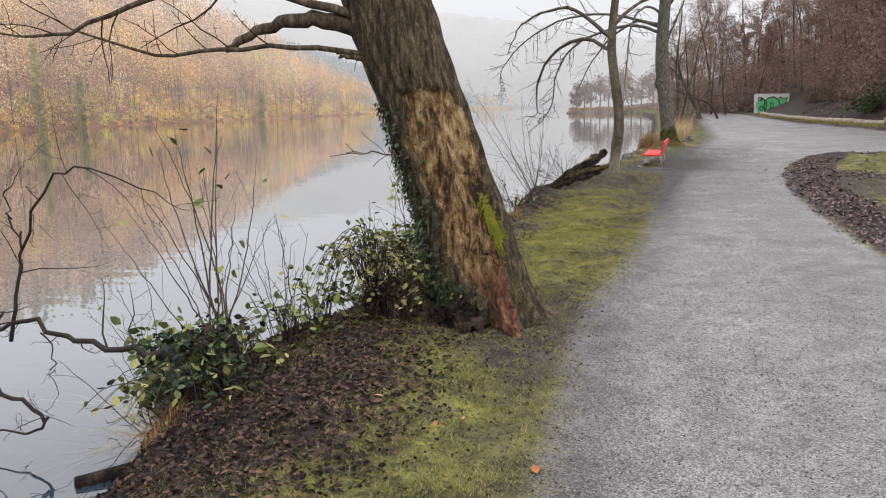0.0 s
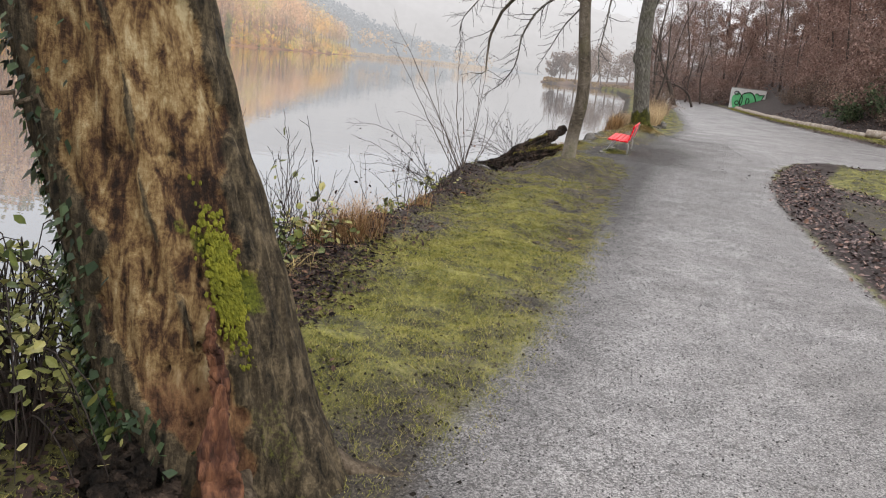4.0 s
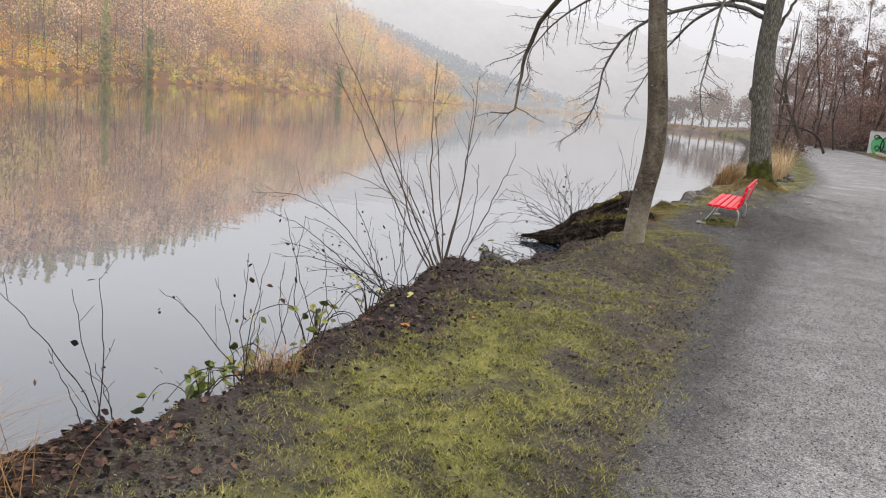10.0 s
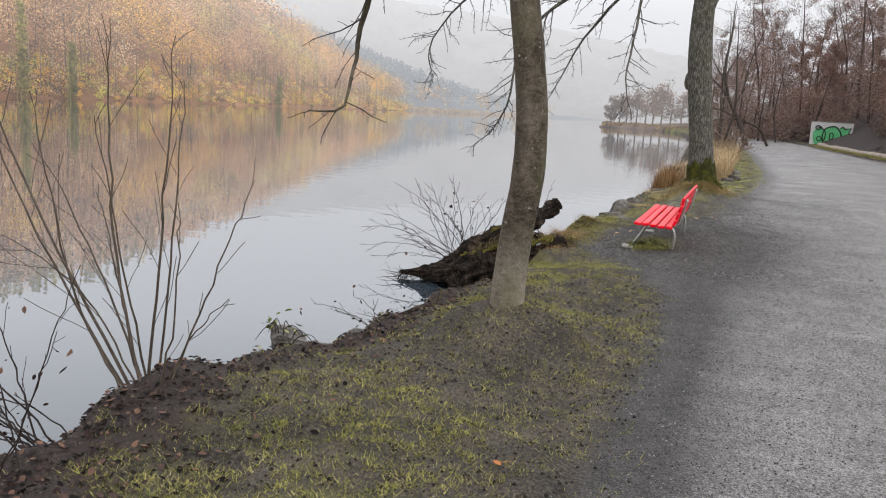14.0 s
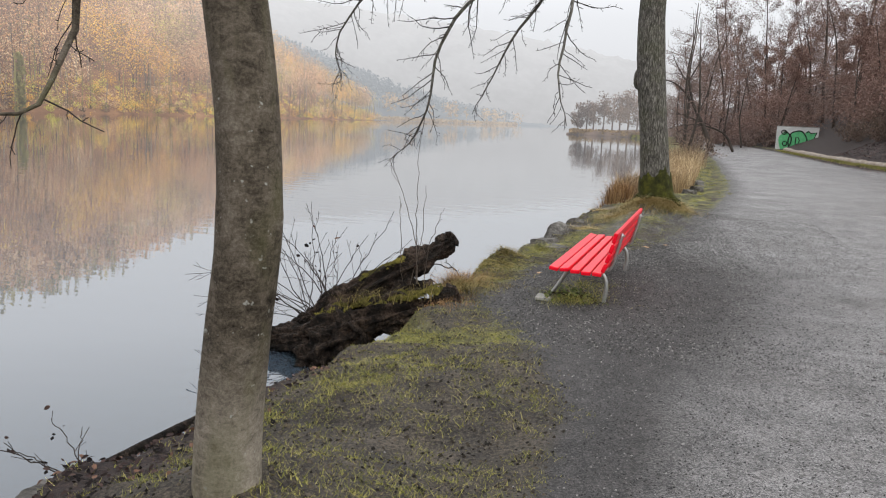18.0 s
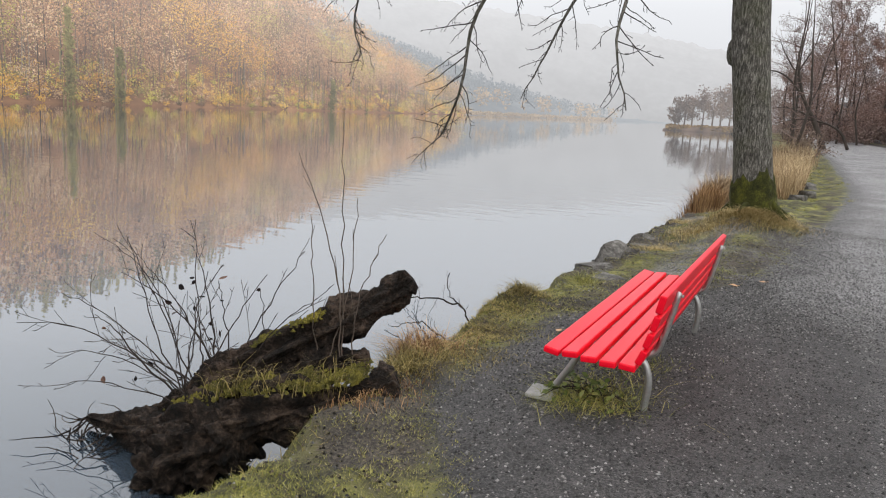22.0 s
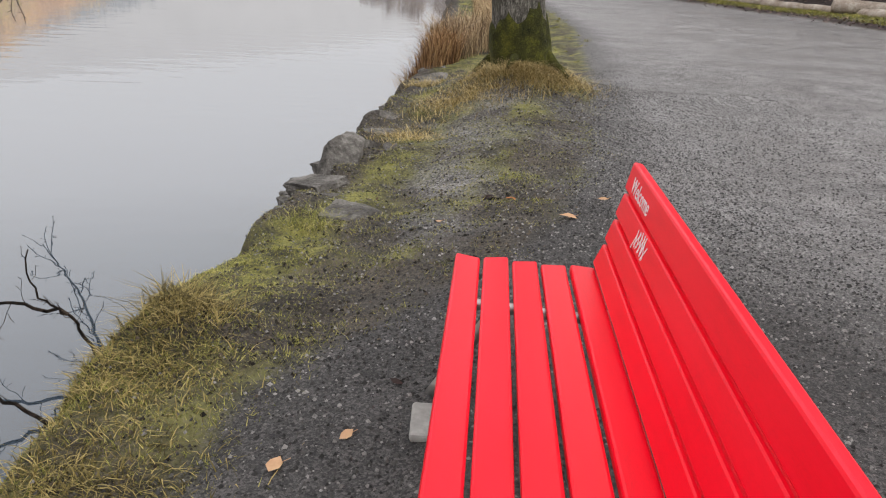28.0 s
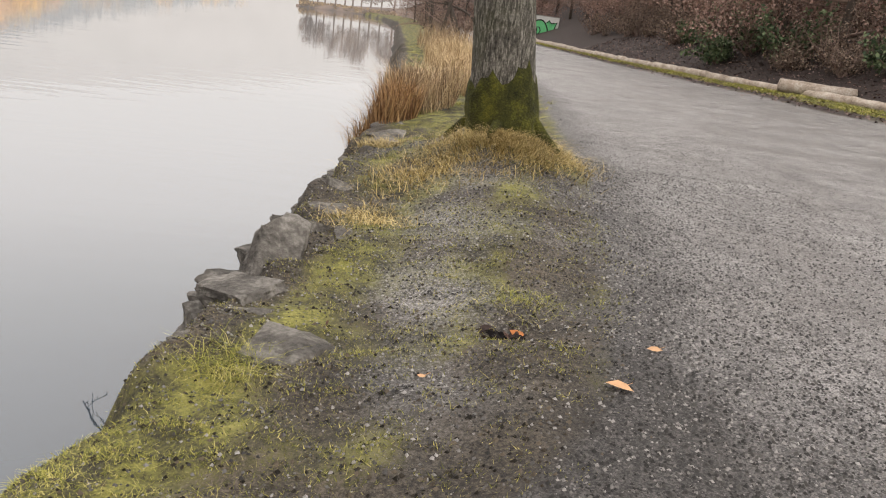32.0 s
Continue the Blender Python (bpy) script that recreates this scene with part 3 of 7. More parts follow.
def build_ground():
    gx = grid_axis([(-1500, -200, 130), (-200, -30, 17), (-30, -5, 1.0), (-5, 3.6, 0.055), (3.6, 9, 0.14), (9, 40, 0.8), (40, 200, 16), (200, 1500, 130)])
    gy = grid_axis([(-1500, -200, 130), (-200, -12, 12), (-12, 1.5, 0.5), (1.5, 34, 0.06), (34, 60, 0.4), (60, 130, 1.6), (130, 300, 12), (300, 1500, 120)])
    X, Y = np.meshgrid(gx, gy)
    Z = height(X, Y)
    Z = np.where(np.hypot(X, Y - 60) > 800, -2.7 + np.clip((np.hypot(X, Y - 60) - 800) / 60, 0, 1) * 2.9, Z)
    n, k = len(gy), len(gx)
    i, j = np.meshgrid(np.arange(n - 1), np.arange(k - 1), indexing="ij")
    a = (i * k + j).ravel()
    geo = Geo()
    geo.add(np.stack([X.ravel(), Y.ravel(), Z.ravel()], 1), np.stack([a, a + 1, a + k + 1, a + k], 1))
    ob = solid("ground", geo, GROUND)
    g, m, l = cover(X.ravel(), Y.ravel())
    col = ob.data.attributes.new("cover", "FLOAT_COLOR", "POINT")
    col.data.foreach_set("color", np.stack([g, m, l, wet(X.ravel(), Y.ravel())], 1).astype(np.float32).ravel())
    tagged(ob, "grassy lake shore with a grey gravel path and leaf litter", "ground", kind="structure")


build_ground()

geo = Geo()
geo.add([(-900, -300, WATER_Z), (40, -300, WATER_Z), (40, 900, WATER_Z), (-900, 900, WATER_Z)], [[0, 1, 2, 3]])
tagged(solid("water", geo, WATER), "calm grey lake reflecting the wooded hill and sky", "water", kind="structure")


def on_ground(x, y):
    return float(height(x, y))


# ---- far shore ----
HILL_FOOT = np.array([[-60, -160], [-78, -60], [-90, 20], [-94, 80], [-98, 130], [-102, 190], [-106, 250], [-112, 310], [-125, 370], [-150, 430]], float)


def build_hill(name, foot, crest, depth, material, label, seed, steps=70):
    rng = np.random.default_rng(seed)
    line = smooth_line(foot, steps)
    tops = np.interp(np.linspace(0, 1, steps), *crest)
    way = np.gradient(line, axis=0)
    out = np.stack([-way[:, 1], way[:, 0]], 1)
    out /= np.linalg.norm(out, axis=1)[:, None]
    rows = []
    prof = np.linspace(0, 1, 30)
    for u in prof:
        q = line + out * (u * depth)
        z = WATER_Z - 0.1 + tops * (1 - (1 - u) ** 1.5) + rng.normal(0, 1.0, steps) * u * (1.6 if steps > 100 else 1)
        rows.append(np.column_stack([q, z]))
    v = np.concatenate(rows)
    i, j = np.meshgrid(np.arange(len(prof) - 1), np.arange(steps - 1), indexing="ij")
    a = (i * steps + j).ravel()
    geo = Geo()
    geo.add(v, np.stack([a, a + steps, a + steps + 1, a + 1], 1))
    tagged(solid(name, geo, material), label, "hill", kind="structure")
    return line, out, tops


# haze colour that the far surfaces emit
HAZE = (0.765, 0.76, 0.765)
SOIL_STOPS = [(0.3, (0.124, 0.062, 0.034)), (0.6, (0.260, 0.137, 0.068)), (0.9, (0.377, 0.215, 0.111))]
RUST_STOPS = [(0.25, (0.23, 0.115, 0.060)), (0.5, (0.50, 0.27, 0.135)), (0.75, (0.72, 0.45, 0.24))]
DARK_STOPS = [(0.25, (0.068, 0.041, 0.029)), (0.5, (0.178, 0.105, 0.068)), (0.75, (0.340, 0.212, 0.136))]
TAN_STOPS = [(0.25, (0.290, 0.189, 0.109)), (0.5, (0.580, 0.392, 0.225)), (0.75, (0.812, 0.609, 0.392))]
YELLOW_STOPS = [(0.25, (0.360, 0.180, 0.042)), (0.48, (0.696, 0.396, 0.072)), (0.72, (0.850, 0.648, 0.168))]
GREEN_STOPS = [(0.25, (0.100, 0.088, 0.036)), (0.5, (0.220, 0.190, 0.066)), (0.75, (0.42, 0.36, 0.125))]
MEADOW_STOPS = [(0.25, (0.280, 0.238, 0.056)), (0.5, (0.532, 0.476, 0.098)), (0.75, (0.728, 0.630, 0.168))]
PALE_STOPS = [(0.25, (0.055, 0.042, 0.034)), (0.5, (0.14, 0.11, 0.085)), (0.75, (0.30, 0.25, 0.20))]
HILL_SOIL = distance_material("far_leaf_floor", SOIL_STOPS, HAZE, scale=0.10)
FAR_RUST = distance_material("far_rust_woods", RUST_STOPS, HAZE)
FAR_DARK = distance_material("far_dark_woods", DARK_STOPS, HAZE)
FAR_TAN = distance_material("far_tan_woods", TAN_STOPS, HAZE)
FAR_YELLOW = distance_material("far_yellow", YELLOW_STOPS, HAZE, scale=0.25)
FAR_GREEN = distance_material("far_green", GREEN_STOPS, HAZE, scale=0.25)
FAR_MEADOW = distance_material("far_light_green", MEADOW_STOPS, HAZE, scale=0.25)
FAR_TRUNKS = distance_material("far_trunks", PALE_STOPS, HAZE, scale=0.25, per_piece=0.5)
# shorter reach paints more haze emission on the hills and point behind
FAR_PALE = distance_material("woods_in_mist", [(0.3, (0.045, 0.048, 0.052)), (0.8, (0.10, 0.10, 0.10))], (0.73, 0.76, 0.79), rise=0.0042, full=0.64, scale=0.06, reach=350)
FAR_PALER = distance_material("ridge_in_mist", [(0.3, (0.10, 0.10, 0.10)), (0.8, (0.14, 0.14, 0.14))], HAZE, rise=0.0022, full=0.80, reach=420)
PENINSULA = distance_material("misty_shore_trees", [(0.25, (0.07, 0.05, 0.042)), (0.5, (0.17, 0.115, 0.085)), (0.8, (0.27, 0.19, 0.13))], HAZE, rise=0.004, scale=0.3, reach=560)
hill_crest = ([0, 0.15, 0.4, 0.55, 0.66, 0.73, 0.79, 0.85, 0.90, 1], [46, 46, 46, 52, 54, 50, 38, 22, 8, 1])
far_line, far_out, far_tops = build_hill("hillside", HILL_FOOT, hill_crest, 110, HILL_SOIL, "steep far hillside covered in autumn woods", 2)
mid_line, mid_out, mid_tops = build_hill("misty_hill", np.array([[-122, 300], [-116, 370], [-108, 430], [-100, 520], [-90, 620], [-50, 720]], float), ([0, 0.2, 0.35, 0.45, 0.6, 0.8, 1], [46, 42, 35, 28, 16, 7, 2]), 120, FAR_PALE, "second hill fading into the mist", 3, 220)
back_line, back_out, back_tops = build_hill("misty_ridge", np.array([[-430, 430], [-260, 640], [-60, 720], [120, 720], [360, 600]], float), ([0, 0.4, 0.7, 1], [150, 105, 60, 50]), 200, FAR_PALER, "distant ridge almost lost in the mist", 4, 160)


def leafy_clump(geo, rng, at, width, tall, count, size):
    """A crown of many small crossing leaf sprays."""
    p = rng.normal(0, 1, (count, 3))
    p /= np.linalg.norm(p, axis=1)[:, None] + 1e-9
    p *= (rng.random(count) ** 0.45)[:, None]
    c = np.asarray(at) + p * np.array([width, width, tall])
    a = rng.normal(0, 1, (count, 3))
    b = rng.normal(0, 1, (count, 3))
    a /= np.linalg.norm(a, axis=1)[:, None]
    b -= a * (a * b).sum(1)[:, None]
    b /= np.linalg.norm(b, axis=1)[:, None]
    s = (size * (0.5 + rng.random(count)))[:, None]
    v = np.stack([c - a * s, c + b * s * 0.6, c + a * s, c - b * s * 0.6], 1).reshape(-1, 3)
    geo.add(v, np.arange(count * 4).reshape(-1, 4))


def build_far_woods():
    rng = np.random.default_rng(11)
    kinds = {m: Geo() for m in ("rust", "dark", "tan", "yellow", "green", "meadow", "trunks")}
    steps = len(far_line)
    def foot(s, u):
        x = s * (steps - 1)
        i = min(int(x), steps - 2)
        base = far_line[i] + (x - i) * (far_line[i + 1] - far_line[i]) + far_out[i] * (u * 108 + 0.5)
        return base, WATER_Z + (far_tops[i] + (x - i) * (far_tops[i + 1] - far_tops[i])) * (1 - (1 - u) ** 1.5)
    def stem(base, z, tall, r, kind="trunks"):
        tube(kinds[kind], [(*base, z - 0.5), (base[0] + rng.normal(0, .3), base[1] + rng.normal(0, .3), z + tall)], [r, r * 0.4], 4, False)
    # woods up the slope
    for k in range(6400):
        u, s = 0.05 + 0.95 * rng.random() ** 1.6, rng.random()
        base, z = foot(s, u)
        if base[1] < -30 or base[1] > 420:
            continue
        near = u < 0.35
        tall = 8 + 8 * rng.random()
        drift = math.sin(base[1] * 0.045 + 6 * u) + 0.6 * math.sin(base[1] * 0.13 - 9 * u)
        q = rng.random()
        g = ("rust", "dark", "tan")[int(3 * rng.random() ** (1.0 + 0.5 * drift if drift > -1 else 0.5))]
        if q < 0.07 or (u > 0.75 and base[1] > 150 and q < 0.55):
            g = "green"
        elif u < 0.3 and drift > 0.5 and q < 0.5:
            g = "yellow"
        elif u < 0.28 and drift < -0.7 and q < 0.45:
            g = "meadow"
        if g == "green" and u > 0.5:
            for h in np.linspace(0.15, 1.0, 6):
                leafy_clump(kinds[g], rng, (*base, z + tall * h), 2.4 * (1.12 - h), tall * 0.09, 12, 0.55)
            continue
        if rng.random() < (0.14 if near else 0.03):
            stem(base, z, tall * (0.75 + 0.25 * rng.random()), 0.07 + 0.08 * rng.random())
        wide = tall * (0.22 + 0.14 * rng.random())
        leafy_clump(kinds[g], rng, (*base, z + tall * 0.62), wide, tall * 0.36, 100 if near else 34, 0.17 if near else 0.40)
    # low bushes and saplings on the shore strip
    for k in range(1900):
        base, z = foot(rng.random(), rng.random() ** 1.8 * 0.09)
        if base[1] < -30 or base[1] > 420:
            continue
        drift = math.sin(base[1] * 0.09) + math.sin(base[1] * 0.21 + 1.0)
        q = rng.random()
        g = "yellow" if q < 0.30 + 0.18 * drift else (("rust", "dark", "tan")[k % 3] if q < 0.72 else ("meadow" if q < 0.9 else "green"))
        tall = 1.2 + 4.2 * rng.random() ** 2
        leafy_clump(kinds[g], rng, (*base, z + tall * 0.42), tall * (0.5 + 0.3 * rng.random()), tall * 0.45, 100, 0.13)
        if rng.random() < 0.35:
            stem(base, z, 3 + 7 * rng.random(), 0.06 + 0.06 * rng.random(), "trunks" if rng.random() < 0.55 else "green")
    # ivy-clad trees at the water's edge
    for x, y, tall, wide in ((-96, 106, 14, 0.9), (-97, 117, 9, 0.6), (-103, 196, 8, 1.0)):
        for h in np.linspace(0.08, 0.95, 12):
            leafy_clump(kinds["green"], rng, (x + 1.5 + rng.normal(0, .2), y + rng.normal(0, .2), WATER_Z + tall * h), wide * (1.15 - 0.4 * h) * (0.8 + 0.4 * rng.random()), tall * 0.08, 60, 0.28)
        for q in range(5):
            stem((x + 1.5 + rng.normal(0, .3), y + rng.normal(0, .8)), WATER_Z, tall * (0.9 + 0.3 * rng.random()), 0.09, "green")
    misty = Geo()
    for k in range(420):
        x = rng.random() * 0.75 * (len(mid_line) - 1)
        p = mid_line[int(x)]
        leafy_clump(misty, rng, (p[0] - 2 * rng.random(), p[1], WATER_Z + 0.8), 2.0, 0.9 + 0.9 * rng.random(), 16, 0.45)
    for k in range(900):
        x, u = rng.random() * 0.8 * (len(mid_line) - 1), 0.05 + 0.95 * rng.random()
        p = mid_line[int(x)] + mid_out[int(x)] * u * 118
        z = WATER_Z + mid_tops[int(x)] * (1 - (1 - u) ** 1.5)
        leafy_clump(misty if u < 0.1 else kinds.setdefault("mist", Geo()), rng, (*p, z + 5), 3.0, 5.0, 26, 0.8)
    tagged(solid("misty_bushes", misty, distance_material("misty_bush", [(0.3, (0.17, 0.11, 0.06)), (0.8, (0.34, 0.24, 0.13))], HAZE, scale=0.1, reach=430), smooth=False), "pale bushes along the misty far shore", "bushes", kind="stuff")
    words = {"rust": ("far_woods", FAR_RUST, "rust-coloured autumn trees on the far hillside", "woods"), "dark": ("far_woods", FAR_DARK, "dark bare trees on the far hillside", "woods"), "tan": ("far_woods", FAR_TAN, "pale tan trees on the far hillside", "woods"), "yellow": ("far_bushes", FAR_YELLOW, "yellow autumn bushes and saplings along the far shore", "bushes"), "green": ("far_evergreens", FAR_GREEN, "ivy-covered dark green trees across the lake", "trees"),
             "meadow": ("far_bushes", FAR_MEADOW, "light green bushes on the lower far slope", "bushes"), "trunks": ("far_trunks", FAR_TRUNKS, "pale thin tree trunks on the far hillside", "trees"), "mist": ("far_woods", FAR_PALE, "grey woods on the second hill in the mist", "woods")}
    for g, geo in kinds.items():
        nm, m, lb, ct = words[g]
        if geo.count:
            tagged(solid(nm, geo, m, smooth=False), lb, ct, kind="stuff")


build_far_woods()


def peninsula():
    """A low wooded point far up the lake."""
    rng = np.random.default_rng(19)
    land = Geo()
    tube(land, [(-19, 211, WATER_Z), (-12, 210, WATER_Z + 0.05), (-4, 211, WATER_Z + 0.1), (6, 214, WATER_Z + 0.2), (20, 220, WATER_Z + 0.4)], [0.4, 1.1, 1.5, 2.2, 4.0], 10, True, 0.2, rng)
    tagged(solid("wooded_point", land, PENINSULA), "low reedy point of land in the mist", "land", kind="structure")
    reeds = Geo()
    for k in range(500):
        x = -18 + 22 * rng.random()
        leafy_clump(reeds, rng, (x, 209.5 + rng.random() * 2, WATER_Z + 0.8), 0.6, 0.7, 9, 0.35)
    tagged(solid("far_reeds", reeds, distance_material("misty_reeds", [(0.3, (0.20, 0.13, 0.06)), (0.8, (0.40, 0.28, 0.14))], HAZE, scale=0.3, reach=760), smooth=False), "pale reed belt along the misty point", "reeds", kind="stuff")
    for x, low in ((-16.5, 4.5), (-14.3, 7.0), (-12.6, 8.0), (-10.2, 7.2), (-8.0, 9.5), (-6.2, 10.5), (-4.2, 9.5), (-2.0, 8.0), (0.5, 9.0), (3.5, 8.5), (6.5, 9.5)):
        tall = low * 1.12
        t = tagged(empty("misty_tree", x, 211.5, WATER_Z + 0.6), "bare rounded tree on the point grey with mist", "tree", "trees on the misty point")
        g, c = Geo(), Geo()
        tube(g, [(0, 0, 0), (0.1, 0, tall * 0.5), (0.2, 0, tall * 0.9)], [0.22, 0.15, 0.05], 5)
        for k in range(9):
            a = rng.random() * 6.28
            l = wander(rng, (0, 0, tall * (0.2 + 0.5 * rng.random())), (math.cos(a), math.sin(a), 0.7), tall * 0.42, 5, 0.1)
            tube(g, l, np.linspace(0.09, 0.03, 6), 3, False)
            for q in l[2:]:
                leafy_clump(c, rng, q, tall * 0.13, tall * 0.13, 26, 0.22)
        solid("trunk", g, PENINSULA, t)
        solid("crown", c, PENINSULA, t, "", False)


peninsula()

# ---- the three shore trees ----
def trunk_ridges(seed, amount, flare_rows=0, count=6):
    rng = np.random.default_rng(seed)
    ph = rng.random(6) * 6.28
    def swell(a, i):
        f = 1 + amount * (0.6 * np.sin(count * a + ph[0] + 0.25 * i) + 0.4 * np.sin(11 * a + ph[1] - 0.3 * i)) + amount * 0.5 * np.sin(3 * a + ph[2] + 0.1 * i)
        if i < flare_rows:
            f += (1 - i / flare_rows) ** 2 * (0.18 + 0.32 * max(0, np.sin(4 * a + ph[3])))
        return f
    return swell


def limb(parent, rng, pts, r0, r1, material, depth, density, sag, shrink=0.5, steps=18, spread=0.8, bend=0.14, tip=0.003, name="limb"):
    geo = Geo()
    line = smooth_line(pts, steps) + rng.normal(0, 0.012, (steps, 3))
    rad = np.linspace(r0, r1, steps)
    tube(geo, line, rad, 8)
    ob = solid(name, geo, material, parent)
    twigs = Geo()
    branch_out(twigs, rng, line[2:], r0 * 0.8, depth, spread, density, shrink, sag, bend, 4, tip)
    tagged(solid("twig_spray", twigs, TWIG, ob), kind="stuff")
    return ob


def old_tree():
    rng = np.random.default_rng(21)
    tree = tagged(empty("leaning_tree", -1.25, 6.44, on_ground(-1.25, 6.44)), "old leaning tree with rugged bark, bare scar and ivy", "tree")
    inv = Vector((-1.25, 6.44, on_ground(-1.25, 6.44)))
    axis = np.array([(-1.18, 6.3, -0.15), (-1.22, 6.3, 0.08), (-1.33, 6.3, 0.40), (-1.44, 6.3, 0.80), (-1.60, 6.3, 1.26), (-1.75, 6.3, 1.74), (-1.93, 6.3, 2.21), (-2.08, 6.32, 2.68), (-2.25, 6.35, 3.3), (-2.5, 6.4, 4.2), (-2.8, 6.45, 5.2)])
    axis = axis * 1.022 + np.array([0, 0, 1.784 * -0.022]) - np.array(inv)
    rad = 0.985 * np.array([0.42, 0.40, 0.385, 0.365, 0.345, 0.335, 0.345, 0.35, 0.31, 0.26, 0.2])
    n, sides = 150, 132
    line = smooth_line(axis, n)
    r = np.interp(np.linspace(0, 10, n), np.arange(11), rad)
    zz = line[:, 2]
    A = np.linspace(-np.pi, np.pi, sides, endpoint=False)
    AA, ZZ = np.meshgrid(A, zz)
    w = np.random.default_rng(8)
    def wav(fa, fz, ph):
        return np.sin(fa * AA + fz * ZZ + ph)
    # where the bark has gone: a long ragged scar facing the path
    ragged = 0.10 * wav(3, 9, 1) + 0.09 * wav(5, -14, 2) + 0.06 * wav(11, 23, 0.4) + 0.04 * wav(17, -40, 3)
    half = np.interp(ZZ, [0.0, 0.35, 0.8, 1.3, 1.75, 1.95, 2.05], [0.16, 0.36, 0.70, 0.86, 0.90, 0.70, -0.6])
    mid_a = np.interp(ZZ, [0.0, 0.5, 1.0, 1.8], [-1.15, -1.16, -1.12, -1.0])
    bare = smoothstep(-0.06, 0.07, half - np.abs(AA - mid_a) + ragged)
    strip = smoothstep(0.0, 0.05, 0.05 - np.abs(AA + 1.10 + 0.05 * np.sin(7 * ZZ)) + 0.02 * wav(1, 18, 2)) * smoothstep(0.5, 0.6, ZZ)
    bare = bare * (1 - 0.8 * strip)
    ridges = 0.5 * np.abs(wav(13, 2.2, 0)) + 0.3 * np.abs(wav(21, -3.7, 1.3) * wav(2, 9, 0.2)) + 0.25 * np.abs(wav(31, 6, 2.1))
    R = r[:, None] * (1 + 0.035 * wav(3, 0.5, 1) + 0.03 * wav(5, -0.8, 2)) + (1 - bare) * (0.008 + 0.042 * ridges) + bare * (0.010 * wav(9, 3, 1) + 0.007 * wav(19, -5, 2))
    flare = np.clip(1 - ZZ / 0.45, 0, 1) ** 2
    R = R + flare * (0.02 + 0.07 * np.clip(np.sin(4 * AA + 2.1), 0, 1))
    # rot holes: pits in the shape, plus a mask that paints their inner shade
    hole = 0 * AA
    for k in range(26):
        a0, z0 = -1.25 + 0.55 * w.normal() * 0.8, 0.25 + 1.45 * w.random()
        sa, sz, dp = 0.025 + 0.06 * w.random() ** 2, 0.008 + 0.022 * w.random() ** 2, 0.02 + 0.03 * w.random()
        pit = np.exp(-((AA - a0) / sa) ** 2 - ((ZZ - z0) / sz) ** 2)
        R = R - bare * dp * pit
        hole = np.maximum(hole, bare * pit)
    P = line[:, None, :] + R[..., None] * np.stack([np.cos(AA), np.sin(AA), 0 * AA], -1)
    idx = np.arange(n * sides).reshape(n, sides)
    nxt = np.roll(idx, -1, axis=1)
    geo = Geo()
    geo.add(P.reshape(-1, 3), np.stack([idx[:-1], nxt[:-1], nxt[1:], idx[1:]], -1).reshape(-1, 4))
    trunk = solid("trunk", geo, TRUNK_OLD, tree)
    rot = np.exp(-((ZZ - 0.28) / 0.28) ** 2) * bare
    moss = smoothstep(-0.1, 0.15, 0.14 - np.abs(AA + 0.54) + ragged) * smoothstep(-0.1, 0.1, 0.13 - np.abs(ZZ - 0.86) + 0.5 * ragged)
    moss = np.maximum(moss, 0.38 * smoothstep(0, 0.2, 0.25 - np.abs(AA + 0.45) + ragged) * smoothstep(0, 0.2, 0.6 - ZZ))
    col = trunk.data.attributes.new("cover", "FLOAT_COLOR", "POINT")
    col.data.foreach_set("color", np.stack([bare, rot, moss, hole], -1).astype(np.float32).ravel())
    # cushions of moss on the bark
    def cushion(a0, z0, da, dz, count, seed):
        q = np.random.default_rng(seed)
        g = Geo()
        for k in range(count):
            a, z = a0 + da * q.normal(), z0 + dz * q.normal()
            out = np.array([np.cos(a), np.sin(a), 0])
            c = np.array([np.interp(z, zz, line[:, 0]), np.interp(z, zz, line[:, 1]), z]) + out * (np.interp(z, zz, r) + 0.012 + 0.012 * q.random())
            s = 0.006 + 0.010 * q.random()
            t1 = np.cross(out, [0, 0, 1])
            v = [c + s * (t1 * math.cos(h) * 0.7 + np.array([0, 0, 1.0]) * math.sin(h)) for h in np.linspace(0, 6.28, 5, endpoint=False)] + [c + out * s * 1.1 + np.array([0, 0, -s * 0.6])]
            g.add(v, [[0, 1, 5], [1, 2, 5], [2, 3, 5], [3, 4, 5], [4, 0, 5]])
        solid("moss", g, MOSS, tree, "bright green moss cushion", False)
    cushion(-0.60, 0.86, 0.075, 0.11, 900, 3)
    cushion(-1.95, 0.42, 0.05, 0.035, 260, 4)
    cushion(-1.95, 0.05, 0.03, 0.045, 160, 5)
    # the dark hollow foot and the torn red root beside it
    def gnarl(name, pts, radii, material, label, seed, amt):
        q = np.random.default_rng(seed)
        ph = q.random(4) * 6.28
        g = Geo()
        m = 40
        ln = smooth_line(pts, m) + q.normal(0, 0.004, (m, 3))
        rr = np.interp(np.linspace(0, 1, m), np.linspace(0, 1, len(radii)), radii)
        tube(g, ln, rr, 28, True, 0.06, q, lambda a, i: 1 + amt * np.sin(3 * a + ph[0] + 0.12 * i) + amt * 0.6 * np.sin(7 * a + ph[1] - 0.2 * i) + amt * 0.5 * np.sin(0.16 * i + ph[2] + 2 * a) + amt * 0.4 * np.sin(13 * a + ph[3]))
        v = g.v[0][:m * 28].reshape(m, 28, 3).copy()
